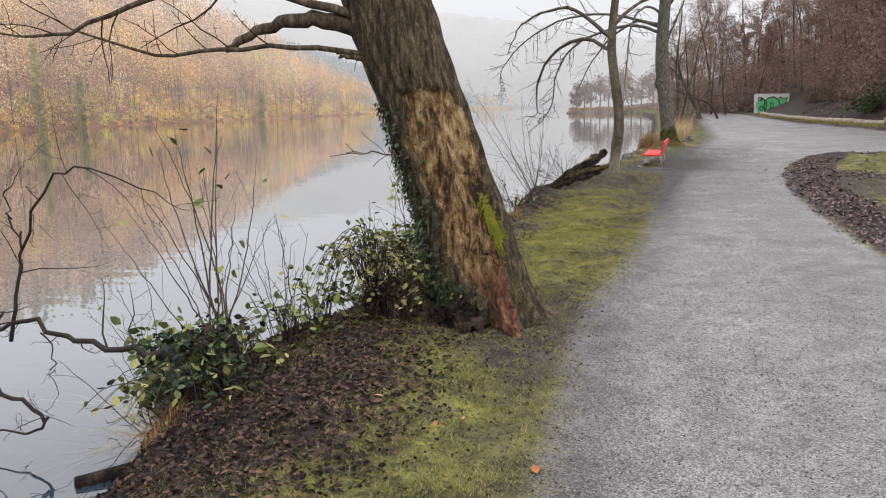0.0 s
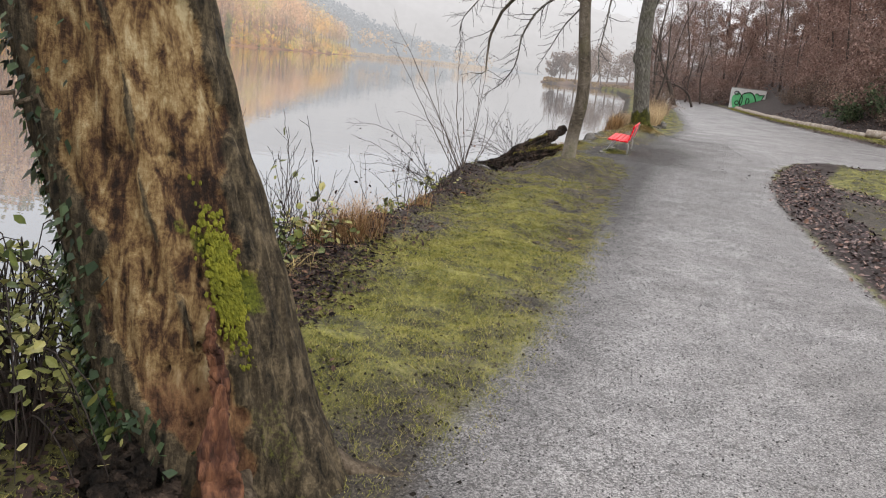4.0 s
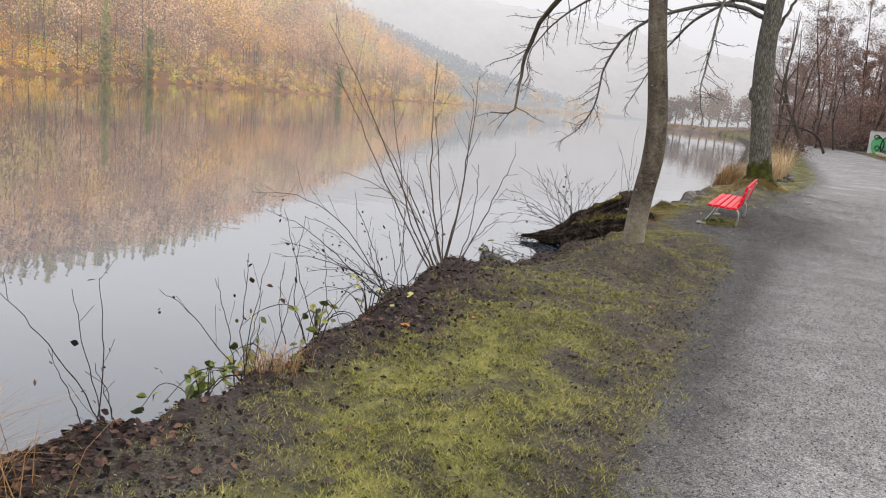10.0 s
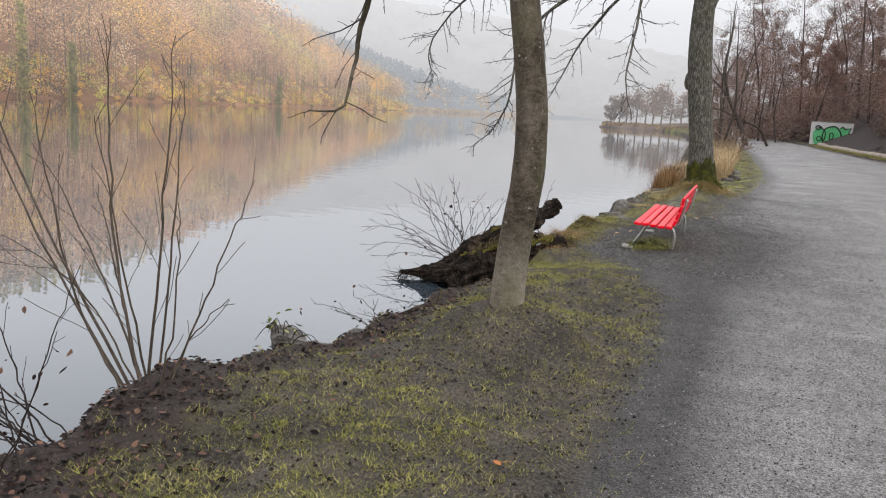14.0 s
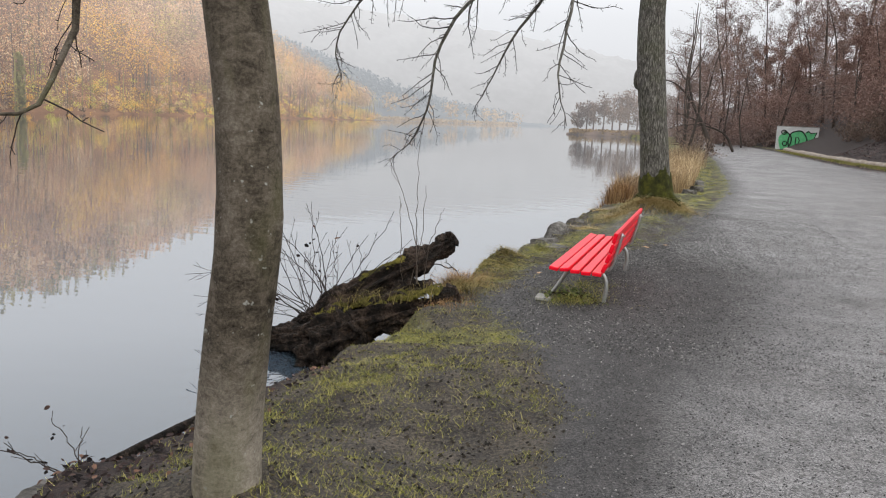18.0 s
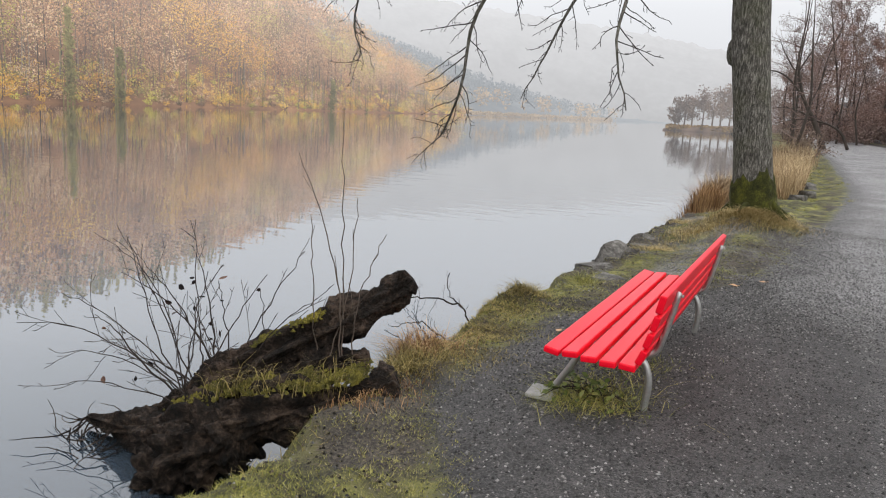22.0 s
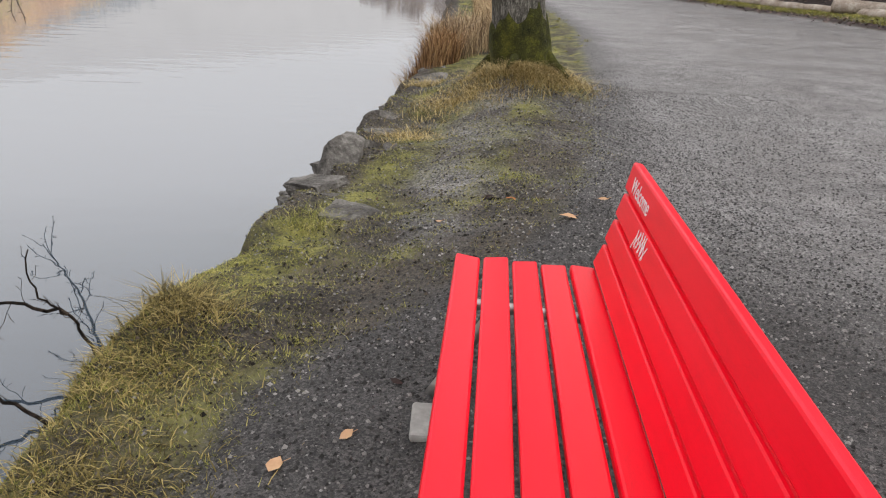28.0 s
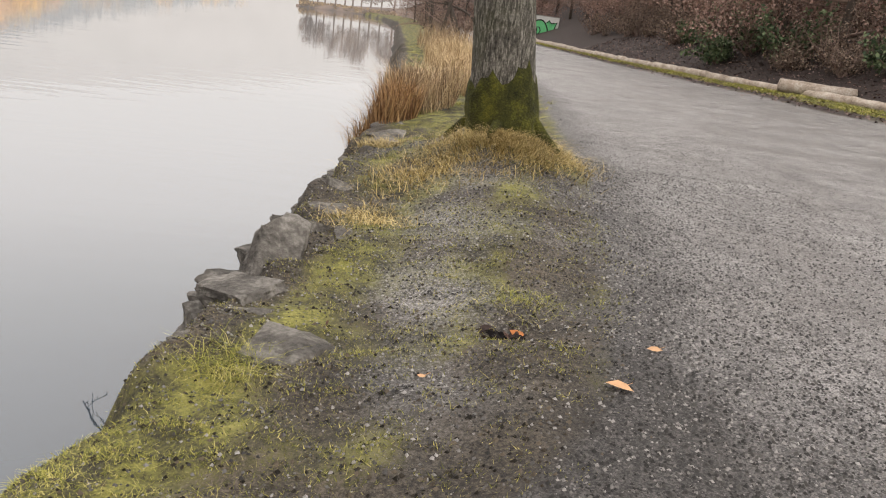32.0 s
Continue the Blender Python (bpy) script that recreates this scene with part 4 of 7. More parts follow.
        for i in range(m):
            for c in range(28):
                out = v[i, c] - ln[i]
                h = c / 28 * 6.283
                f = 0.9 * noise.noise(Vector((math.cos(h) * 3.0, math.sin(h) * 3.0, i * 0.07 + seed))) + 0.5 * noise.noise(Vector((math.cos(h) * 9, math.sin(h) * 9, i * 0.16 + seed))) + 0.4 * noise.noise(Vector(v[i, c] * 30))
                v[i, c] = v[i, c] + out * f * 0.55
        g.v[0][:m * 28] = v.reshape(-1, 3)
        solid(name, g, material, tree, label)
    gnarl("torn_root", [(0.18, -0.40, 0.55), (0.20, -0.44, 0.34), (0.24, -0.50, 0.16), (0.32, -0.58, 0.04), (0.42, -0.70, -0.05)], [0.012, 0.045, 0.055, 0.06, 0.03], WOOD_RED, "reddish torn root wood", 5, 0.28)
    gnarl("dark_burl", [(-0.18, -0.40, 0.26), (-0.13, -0.44, 0.14), (-0.06, -0.47, 0.04), (0.02, -0.50, -0.06)], [0.05, 0.12, 0.15, 0.12], WOOD_BLACK, "blackened burl at the foot", 6, 0.13)
    gnarl("dark_burl", [(-0.34, -0.32, 0.16), (-0.28, -0.38, 0.06), (-0.24, -0.42, -0.06)], [0.05, 0.09, 0.09], WOOD_BLACK, "blackened burl at the foot", 7, 0.15)
    gnarl("strip_of_wood", [(0.10, -0.345, 0.80), (0.12, -0.36, 0.66), (0.16, -0.375, 0.54), (0.19, -0.40, 0.42)], [0.006, 0.022, 0.030, 0.016], WOOD_RED, "loose strip of bare wood", 8, 0.12)
    # roots
    for a, ln in ((-0.95, 0.42), (0.2, 0.35), (-2.9, 0.5), (2.2, 0.5)):
        g = Geo()
        d = np.array([np.cos(a), np.sin(a)])
        pts = []
        for s in np.linspace(0.25, 0.4 + ln, 9):
            wx, wy = -1.24 + d[0] * s, 6.44 + d[1] * s
            pts.append((wx - inv.x, wy - inv.y, on_ground(wx, wy) - inv.z + 0.16 * max(0, 1 - (s - 0.25) / (ln * 0.9)) - 0.02))
        tube(g, pts, np.linspace(0.075, 0.025, 9), 9, True, 0.12, rng)
        solid("root", g, BARK_OLD, tree)
    # limbs towards the water
    def world(*ps):
        return [np.array(p) * 1.022 + np.array([0, 0, 1.784 * -0.022]) - np.array(inv) for p in ps]
    limb(tree, rng, world((-2.05, 6.2, 2.35), (-2.57, 6.0, 2.5), (-2.98, 5.95, 2.45), (-3.35, 5.9, 2.28)), 0.085, 0.03, BARK_OLD, 0, 3, 0.0, 0.35, name="broken_limb")
    limb(tree, rng, world((-2.1, 6.15, 2.45), (-2.66, 5.9, 2.66), (-3.64, 5.7, 2.72), (-4.26, 5.6, 2.55), (-4.8, 5.5, 2.40), (-5.3, 5.4, 2.5)), 0.042, 0.006, BARK_OLD, 1, 4, 0.05, 0.3)
    limb(tree, rng, world((-2.05, 6.1, 2.2), (-2.6, 5.9, 2.27), (-3.3, 5.8, 2.28), (-3.95, 5.7, 2.26), (-4.5, 5.6, 2.46), (-5.0, 5.5, 2.7)), 0.026, 0.005, BARK_OLD, 1, 4, 0.0, 0.3)
    limb(tree, rng, world((-2.0, 6.1, 2.05), (-2.25, 6.0, 2.19), (-2.4, 5.95, 2.2)), 0.03, 0.012, BARK_OLD, 0, 2, 0, 0.3)
    limb(tree, rng, world((-2.4, 6.4, 3.8), (-3.4, 6.2, 4.4), (-4.6, 6.0, 4.3), (-5.8, 5.8, 3.9)), 0.06, 0.008, BARK_OLD, 1, 4, 0.08, 0.35)
    limb(tree, rng, world((-2.7, 6.4, 4.9), (-2.2, 6.2, 6.0), (-1.6, 6.0, 6.8)), 0.10, 0.02, BARK_OLD, 1, 3, 0.0, 0.4)
    # broken twig stubs on the shaded side
    limb(tree, rng, world((-1.72, 6.0, 1.35), (-1.95, 5.85, 1.42), (-2.3, 5.7, 1.43)), 0.012, 0.003, BARK_OLD, 0, 8, 0, 0.5)
    # ivy on the foot and the shaded side
    ivy = Geo()
    for k in range(3600):
        u = rng.random() ** 1.6 * 0.52
        a = rng.normal(-2.75, 0.42) if u > 0.2 else rng.normal(-2.35, 0.42)
        x = u * (n - 1)
        i = min(int(x), n - 2)
        out = np.array([np.cos(a), np.sin(a), 0.0])
        c = line[i] + out * (r[i] + 0.03 + 0.05 * rng.random())
        s = 0.010 + 0.014 * rng.random()
        t1 = np.cross(out, [0, 0, 1]) + rng.normal(0, 0.35, 3)
        t2 = np.array([0, 0, -1.0]) + rng.normal(0, 0.35, 3) + out * 0.4
        ivy.add([c, c + (t1 * 0.8 + t2 * 0.6) * s, c + t2 * 1.7 * s, c + (-t1 * 0.8 + t2 * 0.6) * s], [[0, 1, 2, 3]])
    solid("ivy", ivy, IVY, tree, "small dark green ivy leaves", False)
    return tree


def old_trunk_material():
    m, n, l, b = mat("rugged_bark_and_bare_wood", 0.85, 0, 0.25)
    a, sp = n.new("ShaderNodeVertexColor"), n.new("ShaderNodeSeparateColor")
    a.layer_name = "cover"
    l.new(a.outputs["Color"], sp.inputs[0])
    v, vs = coords(n, l), coords(n, l, (1, 1, 0.14))
    fine, streak, blot = noise_tex(n, l, v, 60, 6, 0.7), noise_tex(n, l, vs, 26, 6, 0.65, 0.5), noise_tex(n, l, coords(n, l, (1, 1, 0.6)), 11, 6, 0.7, 0.6)
    f = mathn(n, l, "ADD", mathn(n, l, "MULTIPLY", streak, 0.7), mathn(n, l, "MULTIPLY", fine, 0.3))
    bark = ramp(n, l, f, [(0.38, (0.006, 0.005, 0.003)), (0.5, (0.055, 0.042, 0.025)), (0.64, (0.18, 0.14, 0.085))])
    stain = noise_tex(n, l, coords(n, l, (1, 1, 0.35)), 3.2, 3, 0.5)
    bf = mathn(n, l, "ADD", mathn(n, l, "MULTIPLY", f, 0.42), mathn(n, l, "ADD", mathn(n, l, "MULTIPLY", blot, 0.36), mathn(n, l, "MULTIPLY", stain, 0.22)))
    bf = mathn(n, l, "ADD", mathn(n, l, "MULTIPLY", mathn(n, l, "SUBTRACT", bf, 0.5), 1.35), 0.5)
    bare = ramp(n, l, bf, [(0.40, (0.016, 0.009, 0.006)), (0.455, (0.060, 0.030, 0.015)), (0.50, (0.150, 0.090, 0.038)), (0.555, (0.27, 0.185, 0.086)), (0.64, (0.44, 0.36, 0.215))])
    red = ramp(n, l, bf, [(0.40, (0.016, 0.009, 0.007)), (0.5, (0.105, 0.052, 0.026)), (0.66, (0.28, 0.16, 0.075))])
    edge = mathn(n, l, "MULTIPLY", mathn(n, l, "SUBTRACT", fine, 0.5), 0.8)
    def mask(ch):
        return mathn(n, l, "MULTIPLY", mathn(n, l, "SUBTRACT", mathn(n, l, "ADD", sp.outputs[ch], edge), 0.35), 3.0, True)
    c = mixc(n, l, mask(0), bark, mixc(n, l, mask(1), bare, red))
    green = ramp(n, l, fine, [(0.35, (0.035, 0.045, 0.008)), (0.6, (0.13, 0.145, 0.018))])
    c = mixc(n, l, mask(2), c, green)
    # shade inside the rot holes, put into the colour as near black
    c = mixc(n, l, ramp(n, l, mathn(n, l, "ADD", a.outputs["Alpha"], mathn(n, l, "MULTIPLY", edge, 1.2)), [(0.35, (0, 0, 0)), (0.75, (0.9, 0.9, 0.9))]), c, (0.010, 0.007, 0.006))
    l.new(c, b.inputs["Base Color"])
    bump(n, l, b, mathn(n, l, "ADD", f, mathn(n, l, "MULTIPLY", fine, 0.4)), 0.9, 0.02)
    return m


TRUNK_OLD = old_trunk_material()
LEAF_GREEN = noisy("bramble_leaf", [(0.25, (0.040, 0.062, 0.015)), (0.5, (0.115, 0.150, 0.034)), (0.8, (0.29, 0.30, 0.085))], 3, 40, 0.5, 0.1, 0.002, per_piece=0.5)
IVY = noisy("ivy_leaf", [(0.25, (0.008, 0.018, 0.007)), (0.5, (0.020, 0.040, 0.014)), (0.8, (0.065, 0.10, 0.04))], 3, 40, 0.45, 0.1, 0.002, per_piece=0.6)
old_tree()


def shore_tree_slim():
    rng = np.random.default_rng(31)
    bx, by = -0.54, 17.98
    bz = on_ground(bx, by)
    tree = tagged(empty("slender_tree", bx, by, bz), "slender grey-barked shore tree with a slight bend", "tree")
    inv = np.array([bx, by, bz])
    axis = np.array([(-0.57, 18.3, -0.1), (-0.575, 18.3, 0.12), (-0.565, 18.3, 0.4), (-0.535, 18.3, 0.75), (-0.49, 18.3, 1.15), (-0.50, 18.3, 1.6), (-0.56, 18.3, 2.05), (-0.63, 18.3, 2.5), (-0.7, 18.35, 3.2), (-0.62, 18.4, 4.4), (-0.5, 18.4, 6.0)]) - inv
    axis = (axis + inv - np.array([0.56, 11.7, 1.6])) * 0.9515 + np.array([0.56, 11.7, 1.6]) - inv
    rad = 0.81 * np.array([0.172, 0.160, 0.150, 0.145, 0.141, 0.138, 0.134, 0.128, 0.12, 0.10, 0.07])
    n = 54
    line = smooth_line(axis, n)
    r = np.interp(np.linspace(0, 10, n), np.arange(11), rad)
    r = r * (1 + 0.05 * np.exp(-((line[:, 2] + bz - 1.2) / 0.05) ** 2))
    geo = Geo()
    tube(geo, line, r, 36, True, 0.006, rng, trunk_ridges(8, 0.018, 4, 4))
    solid("trunk", geo, BARK_GREY, tree)
    def world(*ps):
        return [np.array(p) + np.array([0.03, -0.3 if k == 0 else 0, 0]) - inv for k, p in enumerate(ps)]
    # limbs out over the water, drooping at their ends
    limb(tree, rng, world((-0.66, 18.3, 2.9), (-1.3, 18.7, 3.3), (-2.1, 19.3, 3.0), (-2.5, 19.6, 2.4), (-2.55, 19.6, 2.0), (-2.48, 19.2, 1.55), (-2.75, 19.0, 1.5)), 0.05, 0.006, BARK_GREY, 2, 4.2, 0.05, 0.22)
    limb(tree, rng, world((-0.66, 18.3, 3.2), (-1.6, 18.0, 3.9), (-2.6, 17.8, 3.6), (-3.0, 17.7, 2.9)), 0.05, 0.006, BARK_GREY, 2, 4.2, 0.06, 0.25)
    limb(tree, rng, world((-0.62, 18.3, 3.5), (-0.1, 18.6, 4.0), (0.9, 19.0, 4.4), (1.8, 19.2, 4.2)), 0.05, 0.008, BARK_GREY, 2, 4.2, 0.06, 0.28)
    limb(tree, rng, world((-0.6, 18.4, 4.2), (-1.2, 17.6, 5.0), (-2.0, 16.8, 5.3)), 0.05, 0.008, BARK_GREY, 2, 4.2, 0.02, 0.3)
    limb(tree, rng, world((-0.55, 18.4, 5.0), (0.0, 18.0, 6.0), (0.6, 17.6, 6.9)), 0.05, 0.01, BARK_GREY, 2, 4.2, 0.0, 0.35)
    return tree


shore_tree_slim()


def shore_tree_mossy():
    rng = np.random.default_rng(41)
    bx, by = 1.17, 30.2
    bz = on_ground(bx, by)
    tree = tagged(empty("mossy_tree", bx, by, bz), "tall ribbed-bark tree with a mossy foot beside the path", "tree")
    inv = np.array([bx, by, bz])
    axis = np.array([(1.22, 30.4, -0.1), (1.18, 30.4, 0.2), (1.10, 30.4, 0.6), (1.04, 30.4, 1.1), (0.94, 30.4, 1.8), (0.86, 30.4, 2.4), (0.80, 30.4, 3.0), (0.76, 30.4, 3.8), (0.80, 30.4, 5.0), (0.9, 30.4, 7.0), (1.0, 30.4, 10.0)]) - np.array([0, 0.2, 0]) - inv
    rad = np.array([0.38, 0.32, 0.275, 0.255, 0.245, 0.25, 0.25, 0.225, 0.21, 0.17, 0.08])
    n = 60
    line = smooth_line(axis, n)
    r = np.interp(np.linspace(0, 10, n), np.arange(11), rad)
    geo = Geo()
    tube(geo, line, r, 48, True, 0.012, rng, trunk_ridges(9, 0.022, 5, 7))
    solid("trunk", geo, BARK_RIBBED, tree)
    # moss sleeve over the lower trunk, with a ragged upper edge
    g = Geo()
    rows, cols = 14, 40
    pts = []
    top = np.random.default_rng(4).random(cols) * 0.05
    for k in range(rows):
        for c in range(cols):
            a = 2 * np.pi * c / cols
            reach = (0.235 + 0.02 * np.sin(a + 2.2) + 0.015 * np.sin(5 * a) + 0.6 * top[c])
            x = (0.035 + k / (rows - 1) * reach * 0.82) * (n - 1)
            i = min(int(x), n - 2)
            ctr = line[i] + (x - i) * (line[i + 1] - line[i])
            rr = np.interp(x, np.arange(n), r) * (1.10 if k < rows - 1 else 0.97) * trunk_ridges(9, 0.022, 5, 7)(a, i) + rng.normal(0, 0.005)
            pts.append(ctr + rr * np.array([np.cos(a), np.sin(a), 0]))
    idx = np.arange(rows * cols).reshape(rows, cols)
    nxt = np.roll(idx, -1, axis=1)
    g.add(pts, np.stack([idx[:-1], nxt[:-1], nxt[1:], idx[1:]], -1).reshape(-1, 4))
    solid("moss", g, MOSS_DARK, tree, "dark green and brown moss sleeve")
    for a in (-0.7, 0.3, 1.6, 2.9, -2.0):
        g = Geo()
        d = np.array([np.cos(a), np.sin(a)])
        pts = []
        for s in np.linspace(0.2, 0.52, 7):
            wx, wy = bx + d[0] * s, by + d[1] * s
            pts.append((wx - bx, wy - by, on_ground(wx, wy) - bz + 0.16 * max(0, 1 - (s - 0.2) / 0.45) - 0.02))
        tube(g, pts, np.linspace(0.065, 0.02, 7), 8, True, 0.1, rng)
        solid("root", g, MOSS_DARK, tree)
    def world(*ps):
        return [np.array(p) - inv for p in ps]
    # the knot on the trunk
    bm = bmesh.new()
    bmesh.ops.create_icosphere(bm, subdivisions=2, radius=1.0)
    bmesh.ops.scale(bm, vec=(0.09, 0.10, 0.2), verts=bm.verts)
    bmesh.ops.translate(bm, vec=(0.62 - bx, 30.35 - by, 2.5 - bz), verts=bm.verts)
    part("burl", bm, BARK_RIBBED, tree, "", True)
    # long limbs that droop over the lake
    limb(tree, rng, world((0.75, 30.3, 4.3), (-0.3, 30.2, 4.6), (-1.6, 30.3, 4.4), (-2.6, 30.2, 3.8), (-3.1, 30.0, 2.9), (-3.25, 29.85, 1.8), (-3.7, 30.4, 1.15), (-4.34, 30.9, 0.68)), 0.06, 0.006, BARK_RIBBED, 2, 6.4, 0.02, 0.20, 26, bend=0.2, tip=0.0036)
    limb(tree, rng, world((0.75, 30.4, 4.6), (-0.2, 30.9, 4.8), (-1.2, 31.2, 4.2), (-1.9, 31.3, 3.3), (-2.3, 31.3, 2.5), (-2.69, 31.31, 1.75)), 0.055, 0.006, BARK_RIBBED, 2, 6.4, 0.03, 0.22, 22, bend=0.2, tip=0.0036)
    limb(tree, rng, world((0.78, 30.3, 4.9), (0.2, 29.6, 5.2), (-0.3, 28.6, 4.6), (-0.45, 27.8, 3.2), (-0.5, 27.4, 2.3), (-0.3, 27.3, 1.6)), 0.05, 0.006, BARK_RIBBED, 2, 6.0, 0.05, 0.20, 20, bend=0.2, tip=0.0036)
    limb(tree, rng, world((0.76, 30.4, 4.5), (-1.0, 30.0, 5.0), (-2.8, 29.8, 4.9), (-4.4, 30.0, 4.1), (-5.3, 30.2, 3.0), (-5.2, 30.3, 2.3)), 0.055, 0.006, BARK_RIBBED, 2, 6.4, 0.05, 0.22, 22, bend=0.2, tip=0.0036)
    limb(tree, rng, world((0.85, 30.4, 5.2), (1.6, 30.0, 5.9), (2.6, 29.5, 6.0), (3.4, 29.2, 5.6)), 0.06, 0.01, BARK_RIBBED, 2, 3.4, 0.04, 0.3)
    limb(tree, rng, world((0.9, 30.4, 3.9), (1.15, 30.2, 4.6), (1.6, 30.1, 5.6)), 0.05, 0.02, BARK_RIBBED, 2, 3.4, 0.0, 0.35)
    limb(tree, rng, world((0.85, 30.4, 6.4), (-0.2, 30.8, 7.4), (-1.6, 31.2, 8.2)), 0.06, 0.01, BARK_RIBBED, 2, 3.4, 0.0, 0.35)
    return tree


MOSS_DARK = noisy("dark_moss", [(0.34, (0.008, 0.008, 0.002)), (0.50, (0.036, 0.038, 0.006)), (0.68, (0.115, 0.110, 0.014))], 7, 60, 0.95, 0.9, 0.02)
shore_tree_mossy()

# ---- the bench ----
def bench():
    ang = -4.6
    b0 = tagged(empty("park_bench"), "bright red slatted park bench on grey tube legs", "bench")
    b0.matrix_basis = pose(0.14, 22.32, on_ground(0.4, 23.2) - 0.0, 0, 0, ang)
    ln = 2.39
    # seat slats across x from the front edge; the seat dips towards the back
    seat = [(0.040, 0.352, 9), (0.136, 0.352, -5), (0.232, 0.344, -4), (0.328, 0.338, -2), (0.424, 0.340, 4)]
    for x, z, tilt in seat:
        s = part("seat_slat", box_bm(0.083, ln, 0.034, 0.008), RED_PAINT, b0)
        s.matrix_basis = pose(x, ln / 2, z - 0.018, 0, tilt, 0)
    back = [(0.485, 0.383, 68), (0.512, 0.471, 72), (0.535, 0.560, 74), (0.554, 0.656, 78)]
    for k, (x, z, tilt) in enumerate(back):
        s = part("back_slat", box_bm(0.078 if k < 3 else 0.092, ln, 0.034, 0.008), RED_PAINT, b0)
        s.matrix_basis = pose(x, ln / 2, z, 0, -tilt, 0)
        if k == 3:
            top_slat = s
        if k == 2:
            third_slat = s
    # writing on the upper slats, near the far end
    cu = bpy.data.curves.new("lettering", "FONT")
    cu.body, cu.size, cu.extrude = "Welcome", 0.066, 0.0008
    tmp = new("lettering", cu)
    me = bpy.data.meshes.new_from_object(tmp.evaluated_get(bpy.context.evaluated_depsgraph_get()))
    bpy.data.objects.remove(tmp)
    me.materials.append(WHITE)
    txt = new("lettering", me)
    txt.parent = top_slat
    txt["label"] = "white printed lettering"
    # the slat's upper face looks towards the sitter: +z of the slat; letters run from the far end
    txt.matrix_basis = Matrix.Translation((-0.026, ln / 2 - 0.10, 0.0192)) @ Matrix(((0, 1, 0, 0), (-1, 0, 0, 0), (0, 0, 1, 0), (0, 0, 0, 1)))
    rng = np.random.default_rng(3)
    for k in range(11):
        bm = box_bm(0.044 + 0.014 * rng.random(), 0.006, 0.001, 0)
        s = part("scrawl", bm, WHITE, third_slat, "scratched white scrawl")
        s.matrix_basis = pose(0.002 + 0.007 * rng.normal(), ln / 2 - 0.33 - k * 0.013, 0.0187, 0, 0, (28 if k % 2 else -24) + 12 * rng.normal())
    # two tube frames
    for y in (0.32, ln - 0.32):
        fr = new("leg_frame")
        fr.parent = b0
        fr.matrix_basis = pose(0, y, 0)
        g = Geo()
        tube(g, smooth_line([(-0.045, 0, 0.0), (0.05, 0, 0.15), (0.13, 0, 0.29), (0.17, 0, 0.312)], 14), np.full(14, 0.019), 12)
        solid("front_leg", g, STEEL, fr)
        g = Geo()
        tube(g, smooth_line([(0.02, 0, 0.318), (0.13, 0, 0.314), (0.30, 0, 0.300), (0.42, 0, 0.298), (0.50, 0, 0.33), (0.537, 0, 0.44), (0.562, 0, 0.55), (0.583, 0, 0.66)], 26), np.full(26, 0.017), 12)
        solid("seat_bearer", g, STEEL, fr)
        g = Geo()
        tube(g, smooth_line([(0.40, 0, 0.298), (0.455, 0, 0.25), (0.48, 0, 0.15), (0.465, 0, -0.02)], 14), np.full(14, 0.020), 12)
        solid("rear_leg", g, STEEL, fr)
        for x, z in ((0.136, 0.334), (0.328, 0.322), (0.572, 0.664)):
            bm = bmesh.new()
            bmesh.ops.create_cone(bm, cap_ends=True, segments=8, radius1=0.009, radius2=0.007, depth=0.012)
            o = part("bolt", bm, STEEL, fr)
            o.matrix_basis = pose(x + (0.03 if z > 0.5 else 0), 0, z - 0.02)
    for y in (0.32, ln - 0.32):
        bm = box_bm(0.15, 0.17, 0.03, 0.010)
        c = part("footing", bm, CONCRETE, b0, "flat concrete footing slab")
        c.matrix_basis = pose(-0.085 if y < 1 else -0.015, y - (0.02 if y < 1 else 0.15), -0.008, 2, 1, 3)


WHITE = noisy("white_lettering", [(0.3, (0.70, 0.70, 0.70)), (0.7, (0.82, 0.82, 0.82))], 5, 60, 0.6, 0)
bench()

# ---- painted concrete box and log kerb ----
GRAFFITI_GREEN = noisy("green_spray_paint", [(0.3, (0.08, 0.42, 0.16)), (0.6, (0.16, 0.58, 0.26)), (0.8, (0.30, 0.68, 0.38))], 3, 30, 0.6, 0.05, 0.002)
BLACK_PAINT = noisy("black_spray_paint", [(0.3, (0.006, 0.008, 0.007)), (0.7, (0.022, 0.025, 0.022))], 3, 30, 0.6, 0)
PALE_PAINT = noisy("chalky_white_paint", [(0.3, (0.50, 0.51, 0.49)), (0.7, (0.72, 0.73, 0.71))], 1.5, 20, 0.8, 0.1, 0.003)


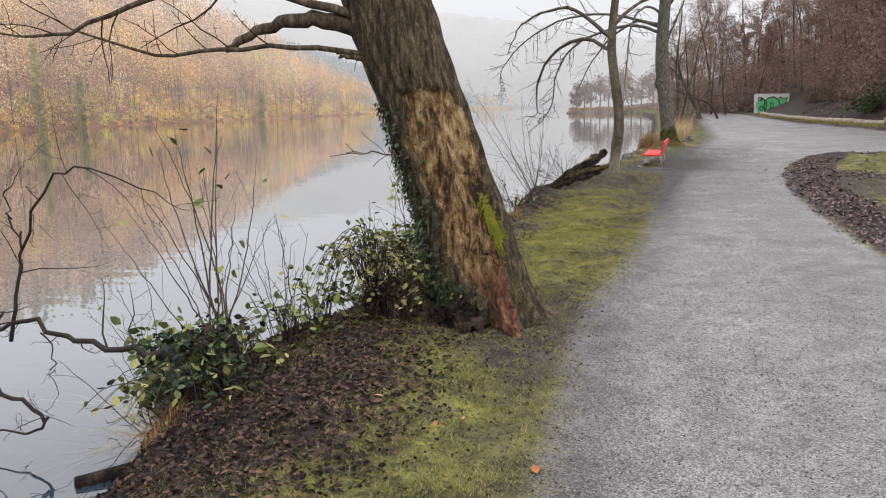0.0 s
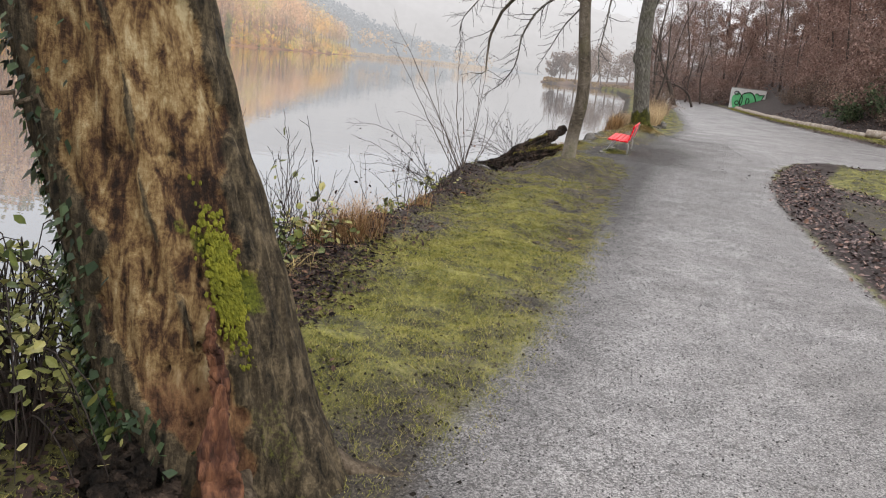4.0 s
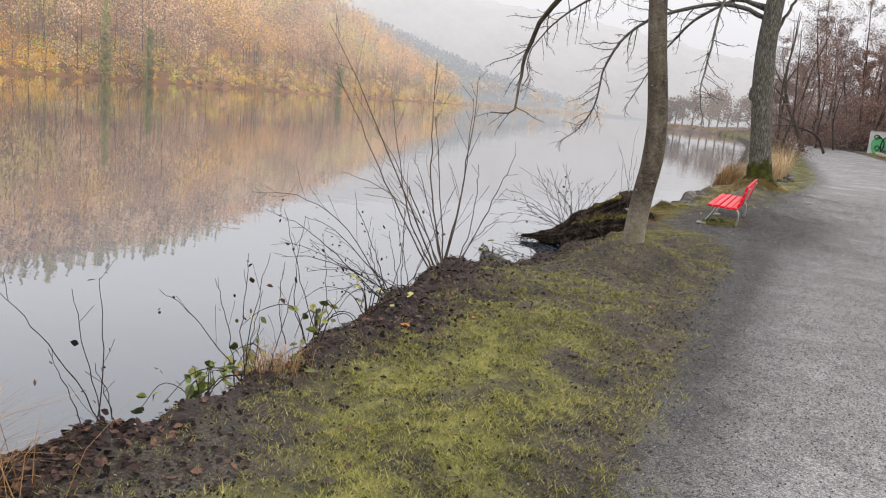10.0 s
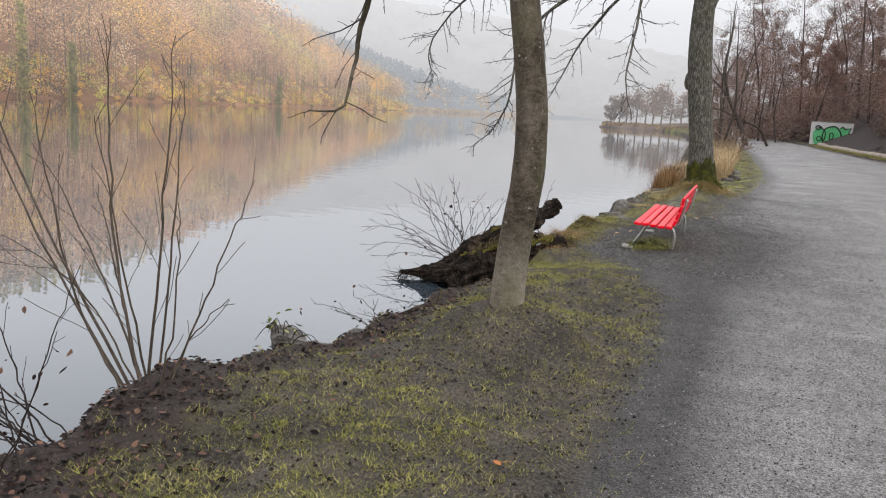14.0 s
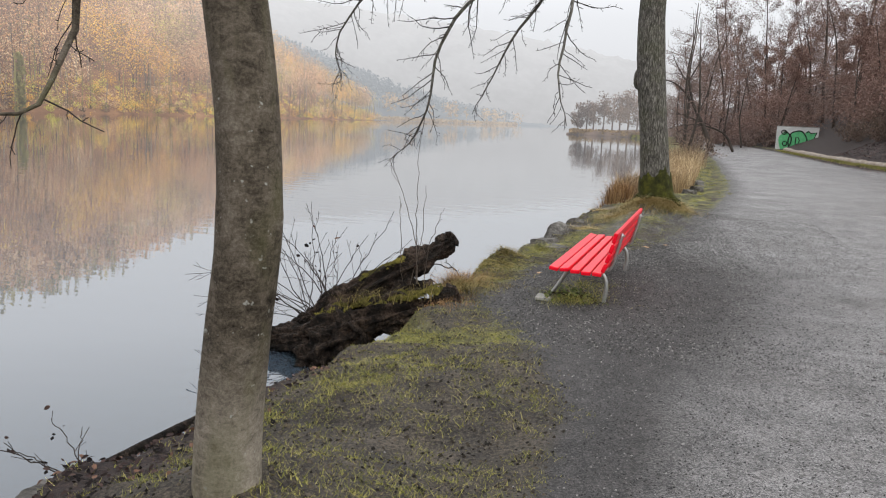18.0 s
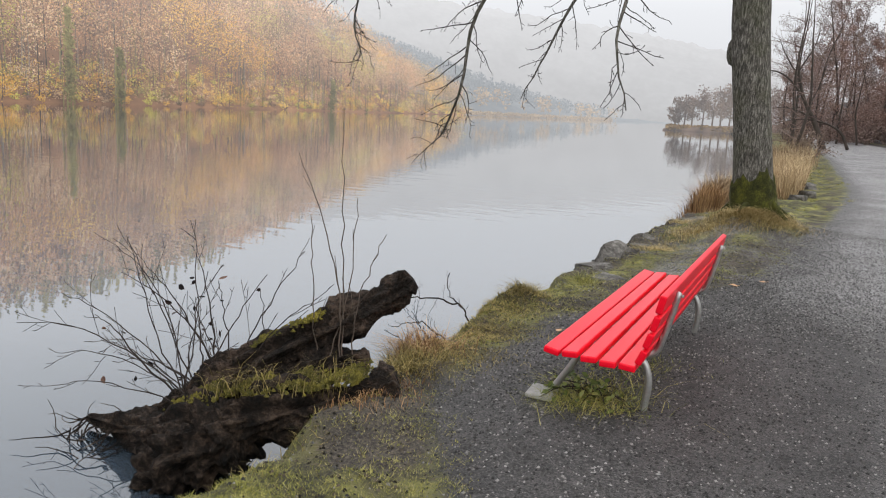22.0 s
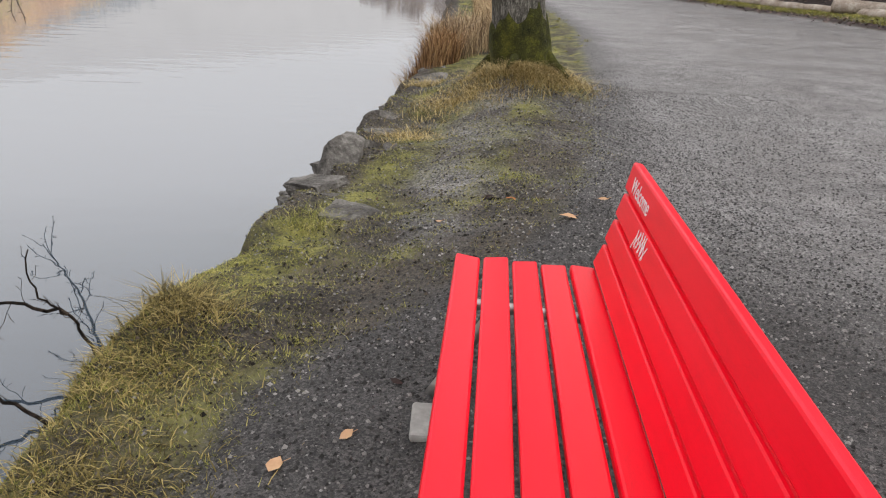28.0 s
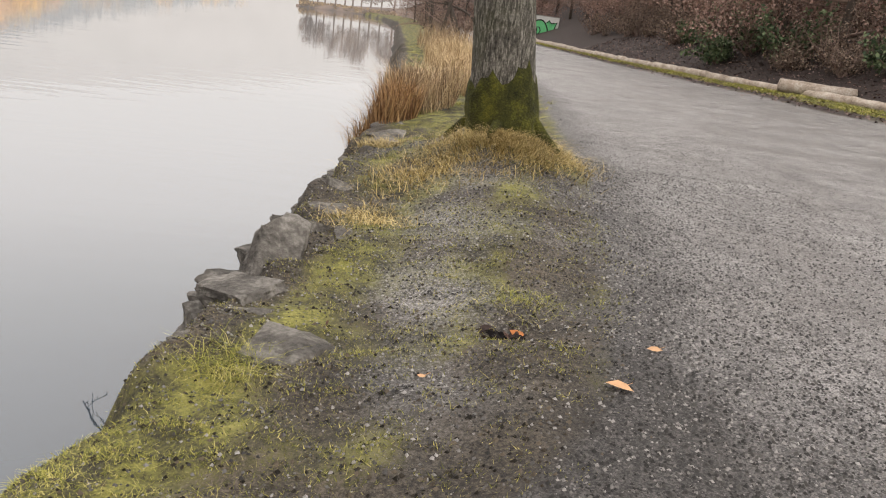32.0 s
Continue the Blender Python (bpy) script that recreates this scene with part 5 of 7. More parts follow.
def painted_box():
    w, h, dep = 3.75, 2.75, 2.4
    box = tagged(empty("concrete_box"), "white concrete hut box sprayed with green and black graffiti", "box")
    box.matrix_basis = pose(15.1, 98.2, -0.25, 0, 0, -8)
    bm = box_bm(w, dep, h, 0.03, (0, dep / 2, h / 2))
    # the front is a slightly skewed panel, wider at the top
    for v in bm.verts:
        v.co.x += 0.10 * (v.co.z / h - 0.5) * (1 if v.co.x > 0 else -0.6)
    p = part("body", bm, PALE_PAINT, box)
    part("roof_slab", box_bm(w + 0.10, dep + 0.06, 0.07, 0.02, (0.02, dep / 2, h + 0.03)), CONCRETE, box)
    def blob(pts, y):
        bm = bmesh.new()
        f = bm.faces.new([bm.verts.new((a, 0, b)) for a, b in pts])
        ext = bmesh.ops.extrude_face_region(bm, geom=[f])
        bmesh.ops.translate(bm, vec=(0, -0.004, 0), verts=[v for v in ext["geom"] if isinstance(v, bmesh.types.BMVert)])
        bmesh.ops.recalc_face_normals(bm, faces=bm.faces)
        part("painted_patch", bm, GRAFFITI_GREEN, p).matrix_basis = pose(0, y, 0)
    def oval(cx, cz, rx, rz, lump=0.06, ph=0.0, a0=0.0, a1=2 * math.pi, n=34):
        return [(cx + rx * (1 + lump * math.sin(3 * a + ph)) * math.cos(a), cz + rz * (1 + lump * math.cos(4 * a + ph)) * math.sin(a)) for a in np.linspace(a0, a1, n, endpoint=a1 - a0 < 6.2)]
    def stroke(pts, width, y, shut=True):
        g = Geo()
        pts = list(pts) + ([pts[0]] if shut else [])
        tube(g, [(a, y, b) for a, b in pts], np.full(len(pts), width), 6)
        solid("painted_line", g, BLACK_PAINT, p)
    # round first letter, a D in a ring, and an angular last letter
    blob(oval(-1.05, 1.30, 0.62, 0.95, 0.10, 0.4), -0.002)
    blob(oval(0.05, 1.42, 0.85, 0.98, 0.04, 1.9), -0.004)
    blob([(0.75, 0.55), (1.55, 0.60), (1.50, 1.10), (1.68, 1.45), (1.50, 1.60), (1.72, 2.30), (1.20, 2.18), (0.95, 2.45), (0.70, 2.25), (0.62, 1.40)], -0.006)
    stroke(oval(-1.22, 2.20, 0.24, 0.20), 0.055, -0.02)
    stroke(oval(-1.05, 1.10, 0.20, 0.22), 0.055, -0.02)
    stroke(oval(-1.05, 1.35, 0.55, 0.85, 0.05, 0, -1.4, 1.9), 0.06, -0.02, False)
    stroke(oval(0.05, 1.42, 0.85, 0.98, 0.04, 1.9), 0.065, -0.02)
    stroke([(-0.10, 1.05), (-0.10, 1.75), (0.12, 1.72), (0.25, 1.45), (0.14, 1.12)], 0.055, -0.02)
    stroke([(0.80, 2.20), (0.95, 2.42), (1.20, 2.18), (1.72, 2.30), (1.50, 1.60), (1.68, 1.45), (1.50, 1.10), (1.55, 0.62)], 0.06, -0.02, False)
    stroke([(0.95, 1.45), (1.55, 1.50)], 0.05, -0.02, False)
    stroke(oval(1.10, 0.75, 0.18, 0.20), 0.05, -0.02)
    return box


painted_box()


def log_kerb():
    rng = np.random.default_rng(55)
    line = smooth_line(KERB, 400)
    seg = np.r_[0, np.cumsum(np.linalg.norm(np.diff(line, axis=0), axis=1))]
    s, total = 0.0, seg[-1]
    while s < total - 3:
        ln = 3.6 + 1.6 * rng.random()
        e = min(s + ln - 0.06, total)
        ts = np.linspace(s, e, 12)
        px_, py_ = np.interp(ts, seg, line[:, 0]), np.interp(ts, seg, line[:, 1])
        r = 0.16 + 0.05 * rng.random()
        # logs are straight: keep the ends, straighten the middle
        px_, py_ = np.linspace(px_[0], px_[-1], 12), np.linspace(py_[0], py_[-1], 12)
        zc = on_ground(px_.mean(), py_.mean()) + r * 0.35
        mid_p = np.array([px_.mean(), py_.mean(), zc])
        g = Geo()
        pts = np.stack([px_, py_, np.full(12, zc) + rng.normal(0, 0.015, 12)], 1) - mid_p
        tube(g, pts, r * np.linspace(1.05, 0.92, 12) * (1 + rng.normal(0, 0.03, 12)), 16, True, 0.04, rng)
        log = solid("kerb_log", g, LOG_BARK)
        log.matrix_basis = Matrix.Translation(mid_p)
        tagged(log, "pale barked log laid end to end as a path kerb", "log", "kerb logs beside the path")
        s += ln
    # one short log lying on top
    g = Geo()
    tube(g, [(-1.1, 0.5, 0.05), (-0.4, 0.2, 0.02), (0.3, -0.1, 0.0), (1.1, -0.45, 0.0)], [0.22, 0.25, 0.24, 0.26], 18, True, 0.05, rng)
    log = solid("short_log", g, LOG_BARK)
    log.matrix_basis = Matrix.Translation((14.75, 48.6, on_ground(14.75, 48.6) + 0.20))
    tagged(log, "short cut log with a reddish end lying behind the kerb", "log")


log_kerb()

# ---- woods on the bank beyond the path ----
WOOD_TWIGS = noisy("reddish_brown_twigs", [(0.3, (0.105, 0.071, 0.062)), (0.55, (0.22, 0.155, 0.131)), (0.8, (0.35, 0.265, 0.232))], 0.6, 20, 0.9, 0, per_piece=0.4)
DRY_LEAF = noisy("dry_beech_leaf", [(0.25, (0.148, 0.086, 0.071)), (0.5, (0.28, 0.176, 0.144)), (0.8, (0.40, 0.28, 0.233))], 0.5, 20, 0.9, 0, per_piece=0.6)
BANK_GREEN = noisy("bank_evergreen", [(0.25, (0.030, 0.050, 0.024)), (0.5, (0.085, 0.125, 0.060)), (0.8, (0.20, 0.25, 0.13))], 0.5, 20, 0.7, 0, per_piece=0.6)
BANK_TREE_BARK = noisy("bank_tree_bark", [(0.3, (0.035, 0.028, 0.024)), (0.6, (0.095, 0.078, 0.066)), (0.8, (0.16, 0.14, 0.12))], 1.2, 14, 0.9, 0.5, 0.03)


def bank_tree(seed, tall, spread, leaves, leaf_mat):
    rng = np.random.default_rng(seed)
    tree = empty("bare_tree")
    g = Geo()
    line = wander(rng, (0, 0, -0.3), (0.06 * rng.normal(), 0.06 * rng.normal(), 1), tall, 14, 0.05, 0, 0.03)
    tube(g, line, np.linspace(0.012 * tall ** 0.85 + 0.03, 0.02, 15), 9)
    solid("trunk", g, BANK_TREE_BARK, tree)
    crown = Geo()
    for k in range(int(12 + tall * 0.6)):
        u = 0.10 + 0.88 * (k + rng.random()) / int(12 + tall * 0.6)
        p = line[int(u * 14)]
        a = rng.random() * 6.28
        ln = tall * spread * (1.15 - 0.75 * u) * (0.6 + 0.6 * rng.random())
        l = wander(rng, p, (math.cos(a), math.sin(a), 0.6 - 0.5 * (1 - u)), ln, 7, 0.14, 0.0, 0.05 * u)
        tw = Geo()
        tube(tw, l, np.linspace(0.0026 * tall * (1.1 - u) + 0.010, 0.007, 8), 4, False)
        branch_out(tw, rng, l, 0.02, 1, 0.75, 2.1, 0.5, 0.0, 0.12, 3, 0.006, 0.03)
        solid("limb", tw, WOOD_TWIGS, tree)
        for q in l[2:]:
            if leaves:
                leafy_clump(crown, rng, q, ln * 0.30, ln * 0.24, leaves, 0.058)
    if leaves:
        solid("crown", crown, leaf_mat, tree, "", False)
    return tree


def bank_woods():
    rng = np.random.default_rng(77)
    kinds = [bank_tree(101, 13, 0.38, 84, DRY_LEAF), bank_tree(102, 16, 0.32, 60, WOOD_TWIGS), bank_tree(103, 9, 0.42, 96, DRY_LEAF), bank_tree(104, 18, 0.28, 40, WOOD_TWIGS), bank_tree(105, 11, 0.36, 0, DRY_LEAF)]
    label = ["bare tree hung with dry reddish leaves on the bank", "tall bare tree with brown twigs on the bank", "bushy bare tree with reddish dry leaves", "tall thin bare tree on the wooded bank", "leafless grey tree with fine twigs"]
    spots = []
    for y in np.arange(40, 150, 4.2):
        for row in range(2):
            x = kerb_x(y) + 6.5 + row * 5.5 + rng.normal(0, 1.4) + (2.0 if 60 < y < 98 else 0)
            spots.append((x, y + rng.normal(0, 1.4), rng.integers(0, 4)))
    for y in np.arange(52, 104, 3.4):
        spots.append((kerb_x(y) + (3.6 if y < 62 else 6.2) + rng.normal(0, 0.7) + (3.5 if 90 < y else 0), y + rng.normal(0, 0.8), 2 if rng.random() < 0.6 else 0))
    for y in np.arange(104, 170, 7.0):
        spots.append((10.5 + rng.normal(0, 1.5) - 0.03 * (y - 100), y, rng.integers(0, 5)))
        spots.append((15.0 + rng.normal(0, 1.5), y + 3, rng.integers(0, 4)))
    for y in (64, 80, 92, 105, 118, 130):
        spots.append((left_edge(y) - 1.6 + rng.normal(0, 0.4), y, 4))
    first = set()
    for x, y, k in spots:
        k = int(k)
        s = 0.8 + 0.45 * rng.random()
        m = pose(x, y, on_ground(x, y) - 0.1, 0, 0, rng.random() * 360) @ Matrix.Diagonal((s, s, s * (0.9 + 0.3 * rng.random()), 1))
        if k in first:
            ob = copy_thing(kinds[k], m)
            ob.matrix_basis = m
        else:
            first.add(k)
            ob = kinds[k]
            ob.matrix_basis = m
            tagged(ob, label[k], "tree", "trees on the wooded bank")


bank_woods()


def shore_tree_far():
    """A bare tree leaning over the lake where the path bends away."""
    rng = np.random.default_rng(59)
    x, y = 6.15, 84.2
    z = on_ground(x, y)
    tree = tagged(empty("leaning_shore_tree", x, y, z), "bare dark tree leaning over the lake far along the path", "tree")
    o = np.array([6.15, 84.2, 0.15])
    def rel(*ps):
        return [np.array(p) - o for p in ps]
    trunk = rel((6.25, 84.2, -0.2), (5.9, 84.2, 0.8), (5.3, 84.2, 2.16), (4.4, 84.2, 3.83), (3.9, 84.2, 5.4), (3.6, 84.3, 7.4))
    g = Geo()
    tube(g, smooth_line(trunk, 24), np.linspace(0.27, 0.06, 24), 10, True, 0.03, rng)
    solid("trunk", g, BANK_TREE_BARK, tree)
    for pts, r0 in ((rel((4.4, 84.2, 3.83), (3.2, 84.2, 5.28), (2.0, 84.2, 5.88), (1.0, 84.2, 5.6)), 0.10), (rel((7.9, 84.6, 0.2), (7.1, 84.3, 1.6), (5.6, 84.2, 2.2), (4.2, 84.0, 2.3), (2.6, 84.0, 1.9)), 0.12),
                    (rel((5.2, 84.2, 2.4), (3.8, 83.6, 3.0), (2.4, 83.4, 3.1)), 0.08), (rel((3.9, 84.2, 5.4), (2.8, 84.6, 7.0), (2.2, 84.8, 8.2)), 0.08), (rel((3.8, 84.2, 6.0), (4.6, 84.4, 7.6), (4.9, 84.4, 9.0)), 0.07), (rel((4.8, 84.2, 3.2), (5.4, 84.6, 5.0), (5.7, 84.9, 6.4)), 0.07)):
        limb(tree, rng, pts, r0, 0.02, BANK_TREE_BARK, 1, 2.4, 0.0, 0.4, tip=0.012)


shore_tree_far()

# ---- plants, driftwood and stones along the shore ----
STRAW = noisy("dry_straw", [(0.25, (0.15, 0.105, 0.035)), (0.5, (0.38, 0.285, 0.11)), (0.8, (0.60, 0.48, 0.24))], 2, 30, 0.8, 0, per_piece=0.7)
HAY = noisy("olive_matted_grass", [(0.2, (0.050, 0.040, 0.012)), (0.5, (0.155, 0.120, 0.034)), (0.8, (0.36, 0.28, 0.105))], 2, 30, 0.85, 0, per_piece=0.7)
RUST_GRASS = noisy("rusty_dead_grass", [(0.25, (0.10, 0.05, 0.022)), (0.5, (0.26, 0.14, 0.06)), (0.8, (0.42, 0.27, 0.13))], 2, 30, 0.85, 0, per_piece=0.7)
REED = noisy("dry_reed", [(0.25, (0.13, 0.085, 0.052)), (0.5, (0.30, 0.21, 0.125)), (0.8, (0.50, 0.38, 0.23))], 1, 30, 0.8, 0, per_piece=0.7)
GOLD_REED = noisy("golden_reed", [(0.25, (0.22, 0.145, 0.075)), (0.5, (0.44, 0.32, 0.18)), (0.8, (0.62, 0.48, 0.29))], 1, 30, 0.8, 0, per_piece=0.7)
GRASS = noisy("winter_grass", [(0.18, (0.042, 0.046, 0.010)), (0.38, (0.170, 0.178, 0.036)), (0.56, (0.31, 0.295, 0.070)), (0.78, (0.44, 0.385, 0.145))], 1.6, 9, 0.85, 0, per_piece=0.55)
DEAD_LEAF = noisy("fallen_leaf_brown", [(0.2, (0.008, 0.006, 0.006)), (0.5, (0.032, 0.021, 0.019)), (0.75, (0.068, 0.044, 0.038)), (0.95, (0.17, 0.095, 0.065))], 1.5, 60, 0.85, 0.15, 0.002, spec=0.15, per_piece=0.9)
VERGE_LEAF = noisy("fallen_leaf_purple", [(0.2, (0.025, 0.016, 0.017)), (0.5, (0.10, 0.066, 0.064)), (0.75, (0.21, 0.15, 0.14)), (0.95, (0.34, 0.22, 0.17))], 1.5, 60, 0.6, 0.15, 0.002, per_piece=0.9)
ORANGE_LEAF = noisy("fallen_leaf_orange", [(0.2, (0.26, 0.075, 0.022)), (0.6, (0.46, 0.17, 0.05)), (0.9, (0.58, 0.30, 0.13))], 6, 60, 0.6, 0.15, 0.002)
PALE_LEAF = noisy("fallen_leaf_pale", [(0.2, (0.36, 0.19, 0.09)), (0.6, (0.55, 0.34, 0.19)), (0.9, (0.66, 0.46, 0.30))], 6, 60, 0.6, 0.15, 0.002)
PEBBLE = noisy("gravel_stone", [(0.15, (0.034, 0.033, 0.033)), (0.5, (0.110, 0.106, 0.104)), (0.75, (0.20, 0.193, 0.186)), (0.95, (0.33, 0.318, 0.305))], 3, 90, 0.8, 0.2, 0.002, per_piece=0.9)
WET_PEBBLE = noisy("wet_gravel_stone", [(0.15, (0.026, 0.025, 0.024)), (0.5, (0.054, 0.051, 0.048)), (0.75, (0.105, 0.100, 0.095)), (0.95, (0.30, 0.285, 0.27))], 3, 90, 0.7, 0.2, 0.002, spec=0.2, per_piece=0.9)
OLIVE_LEAF = noisy("tired_olive_leaf", [(0.25, (0.075, 0.085, 0.022)), (0.5, (0.19, 0.20, 0.055)), (0.8, (0.37, 0.34, 0.13))], 3, 40, 0.55, 0.1, 0.002, per_piece=0.7)
DARK_SOIL = noisy("dark_soil", [(0.2, (0.012, 0.010, 0.007)), (0.5, (0.045, 0.036, 0.026)), (0.8, (0.12, 0.098, 0.072))], 8, 60, 0.9, 0.8, 0.02, per_piece=0.9)


MOSS_OLD = noisy("yellowed_moss", [(0.32, (0.014, 0.013, 0.004)), (0.48, (0.085, 0.076, 0.014)), (0.70, (0.30, 0.25, 0.040))], 9, 90, 0.95, 0.9, 0.02)


def blades(geo, rng, base, tall, lean, width, droop=0.5):
    """Grass blades, one for each base point: two sections that bend over."""
    n = len(base)
    a = rng.random(n) * 2 * np.pi
    out = np.stack([np.cos(a), np.sin(a), 0 * a], 1)
    side = np.stack([-np.sin(a), np.cos(a), 0 * a], 1) * (width * (0.6 + 0.8 * rng.random(n)))[:, None]
    h = tall * (0.55 + 0.8 * rng.random(n))
    ln = lean * h * (0.3 + 1.2 * rng.random(n))
    up = np.array([0, 0, 1.0])
    midp = base + up * (h * 0.62)[:, None] + out * (ln * 0.35)[:, None]
    tip = base + up * (h * (1.0 - droop * 0.5 * rng.random(n)))[:, None] + out * ln[:, None]
    v = np.stack([base - side, base + side, midp + side * 0.7, midp - side * 0.7, tip], 1).reshape(-1, 3)
    i = np.arange(n) * 5
    start = geo.count
    geo.add(v, np.stack([i, i + 1, i + 2, i + 3], 1))
    geo.f.append(np.stack([i + 3, i + 2, i + 4], 1) + start)


def leaf_shapes(geo, rng, at, size, flat=0.5):
    """Curled leaves, each a folded diamond of six points."""
    n = len(at)
    nrm = rng.normal(0, flat, (n, 3))
    nrm[:, 2] += 1
    nrm /= np.linalg.norm(nrm, axis=1)[:, None]
    a = rng.normal(0, 1, (n, 3))
    a -= nrm * (a * nrm).sum(1)[:, None]
    a /= np.linalg.norm(a, axis=1)[:, None]
    b = np.cross(nrm, a)
    s = (size * (0.6 + 0.8 * rng.random(n)))[:, None]
    curl = (rng.random(n) * 0.5 - 0.1)[:, None]
    p0, p3 = at - a * s, at + a * s * 1.1 + nrm * s * curl * 0.6
    p1, p2 = at - a * s * 0.3 + b * s * 0.62 + nrm * s * curl, at + a * s * 0.4 + b * s * 0.55 + nrm * s * curl
    p5, p4 = at - a * s * 0.3 - b * s * 0.62 + nrm * s * curl, at + a * s * 0.4 - b * s * 0.55 + nrm * s * curl
    v = np.stack([p0, p1, p2, p3, p4, p5], 1).reshape(-1, 3)
    i = np.arange(n) * 6
    start = geo.count
    geo.add(v, np.stack([i, i + 1, i + 2, i + 3], 1))
    geo.f.append(np.stack([i, i + 3, i + 4, i + 5], 1) + start)


def tussock(name, x, y, radius, tall, count, material, label, lean=0.8, category="grass", width=0.0022, group=""):
    rng = np.random.default_rng(int(abs(x) * 1000 + y * 77))
    p = rng.normal(0, 0.5, (count, 2)) * radius
    b = np.stack([p[:, 0], p[:, 1], height(x + p[:, 0], y + p[:, 1]) - on_ground(x, y) - 0.01], 1)
    g = Geo()
    blades(g, rng, b, tall, lean, width if material is not GRASS else 0.0014, 0.9)
    ob = solid(name, g, material, smooth=False)
    ob.matrix_basis = pose(x, y, on_ground(x, y))
    return tagged(ob, label, category, group, kind="stuff")


def shrub(name, x, y, z, stems, label, seed, material=STEM, twig_density=2.2, tip=0.002, leaf=None, leaves=0, leaf_size=0.03, depth=0, category="shrub", shrink=0.28):
    """Stems given by their tips (dx, dy, dz, radius) from the foot."""
    rng = np.random.default_rng(seed)
    bush = tagged(empty(name, x, y, z), label, category)
    spots = []
    for dx, dy, dz, r in stems:
        foot = np.array([rng.normal(0, 0.09), rng.normal(0, 0.07), -0.08])
        end = np.array([dx, dy, dz])
        side = rng.normal(0, 0.07, 3) * np.linalg.norm(end)
        sag = np.array([0, 0, 0.10 * np.linalg.norm(end[:2])])
        line = smooth_line([foot, foot + (end - foot) * 0.35 + side * 0.6 + sag, foot + (end - foot) * 0.7 + side * 0.4 + sag, end], 16)
        line[1:-1] += rng.normal(0, 0.006, (14, 3))
        g = Geo()
        tube(g, line, np.linspace(r, tip, 16), 6, False)
        branch_out(g, rng, line, r * 0.7, depth, 0.5, twig_density, shrink, -0.03, 0.08, 4, tip)
        solid("stem", g, material, bush)
        spots += [line[i] + rng.normal(0, 0.05, 3) for i in rng.integers(4, 16, 4)]
    if leaf and leaves:
        g = Geo()
        pts = np.array([spots[i] for i in rng.integers(0, len(spots), leaves)]) + rng.normal(0, 0.05, (leaves, 3))
        leaf_shapes(g, rng, pts, leaf_size, 0.8)
        solid("leaves", g, leaf, bush, "", False)
    return bush


# the many-stemmed alder shrub on the bank
r_ = np.random.default_rng(6)
shrub("bare_shrub", -2.08, 15.95, on_ground(-2.08, 15.95),
      [(-1.45, 0, 2.2, .0096), (-1.4, .1, 1.75, .0081), (-0.65, -.1, 1.5, .0088), (-0.30, .1, 1.9, .0096), (0.18, 0, 1.82, .0088), (0.58, .1, 1.12, .0066), (0.5, 0, .5, .0051), (-0.95, .2, 1.2, .0074), (-0.15, -.2, 1.4, .0074), (0.05, .25, 1.6, .0074), (0.3, -.15, 1.0, .0059), (-0.5, .2, 0.95, .0066), (-1.1, -.1, 0.75, .0059)],
      "bare many-stemmed shrub growing from the muddy bank", 61, twig_density=4.0, tip=0.0022)
shrub("bare_shrub", -2.35, 15.6, on_ground(-2.3, 15.6),
      [(-1.5, .1, .55, .006), (-1.0, 0, .6, .006), (-.6, .1, .75, .006), (-1.6, -.2, .8, .005), (-.3, -.2, .5, .005), (-1.35, 0, .15, .006), (-1.1, .1, .02, .005), (-0.7, -.2, -.05, .005), (-1.25, -.2, .35, .005), (-0.8, 0, .3, .005), (-0.5, -.3, .2, .005)],
      "low dark twigs with seed heads hanging over the water", 62, TWIG, 5.0, leaf=DEAD_LEAF, leaves=90, leaf_size=0.014)

# saplings and ivy-covered stump near the leaning tree
shrub("bare_sapling", -3.3, 5.45, on_ground(-3.3, 5.45),
      [(-.55, .1, 1.75, .009), (-.3, 0, 1.9, .010), (0.05, .1, 2.2, .010), (.2, 0, 1.35, .008), (-.75, -.1, 1.3, .008), (-.2, .2, 1.6, .008), (-.05, -.1, 1.5, .008), (-.45, -.2, 1.2, .007), (.1, .1, 1.0, .006), (-.9, .1, 1.6, .008), (-.65, .2, 2.0, .009), (.3, .2, 1.7, .008), (-.1, .3, 1.9, .008), (-1.1, 0, 1.2, .007), (.45, .1, 1.2, .006), (-.35, .1, 1.0, .006)],
      "thin bare saplings on the bank beside the ivy stump", 63, twig_density=1.4, leaf=LEAF_GREEN, leaves=26, leaf_size=0.045)

shrub("bare_sapling", -3.6, 5.0, on_ground(-3.6, 5.0), [(r_.normal(-.25, .3), r_.normal(0, .15), 0.7 + 0.8 * r_.random(), .005) for _ in range(14)], "thin twiggy saplings at the water's edge", 65, TWIG, 2.2, 0.0018, LEAF_GREEN, 16, 0.04, 0)
shrub("bare_sapling", -2.85, 5.8, on_ground(-2.85, 5.8), [(r_.normal(-.1, .3), r_.normal(0, .2), 0.5 + 0.7 * r_.random(), .004) for _ in range(16)], "thin twiggy saplings at the water's edge", 66, TWIG, 2.0, 0.0016, OLIVE_LEAF, 30, 0.035, 0)


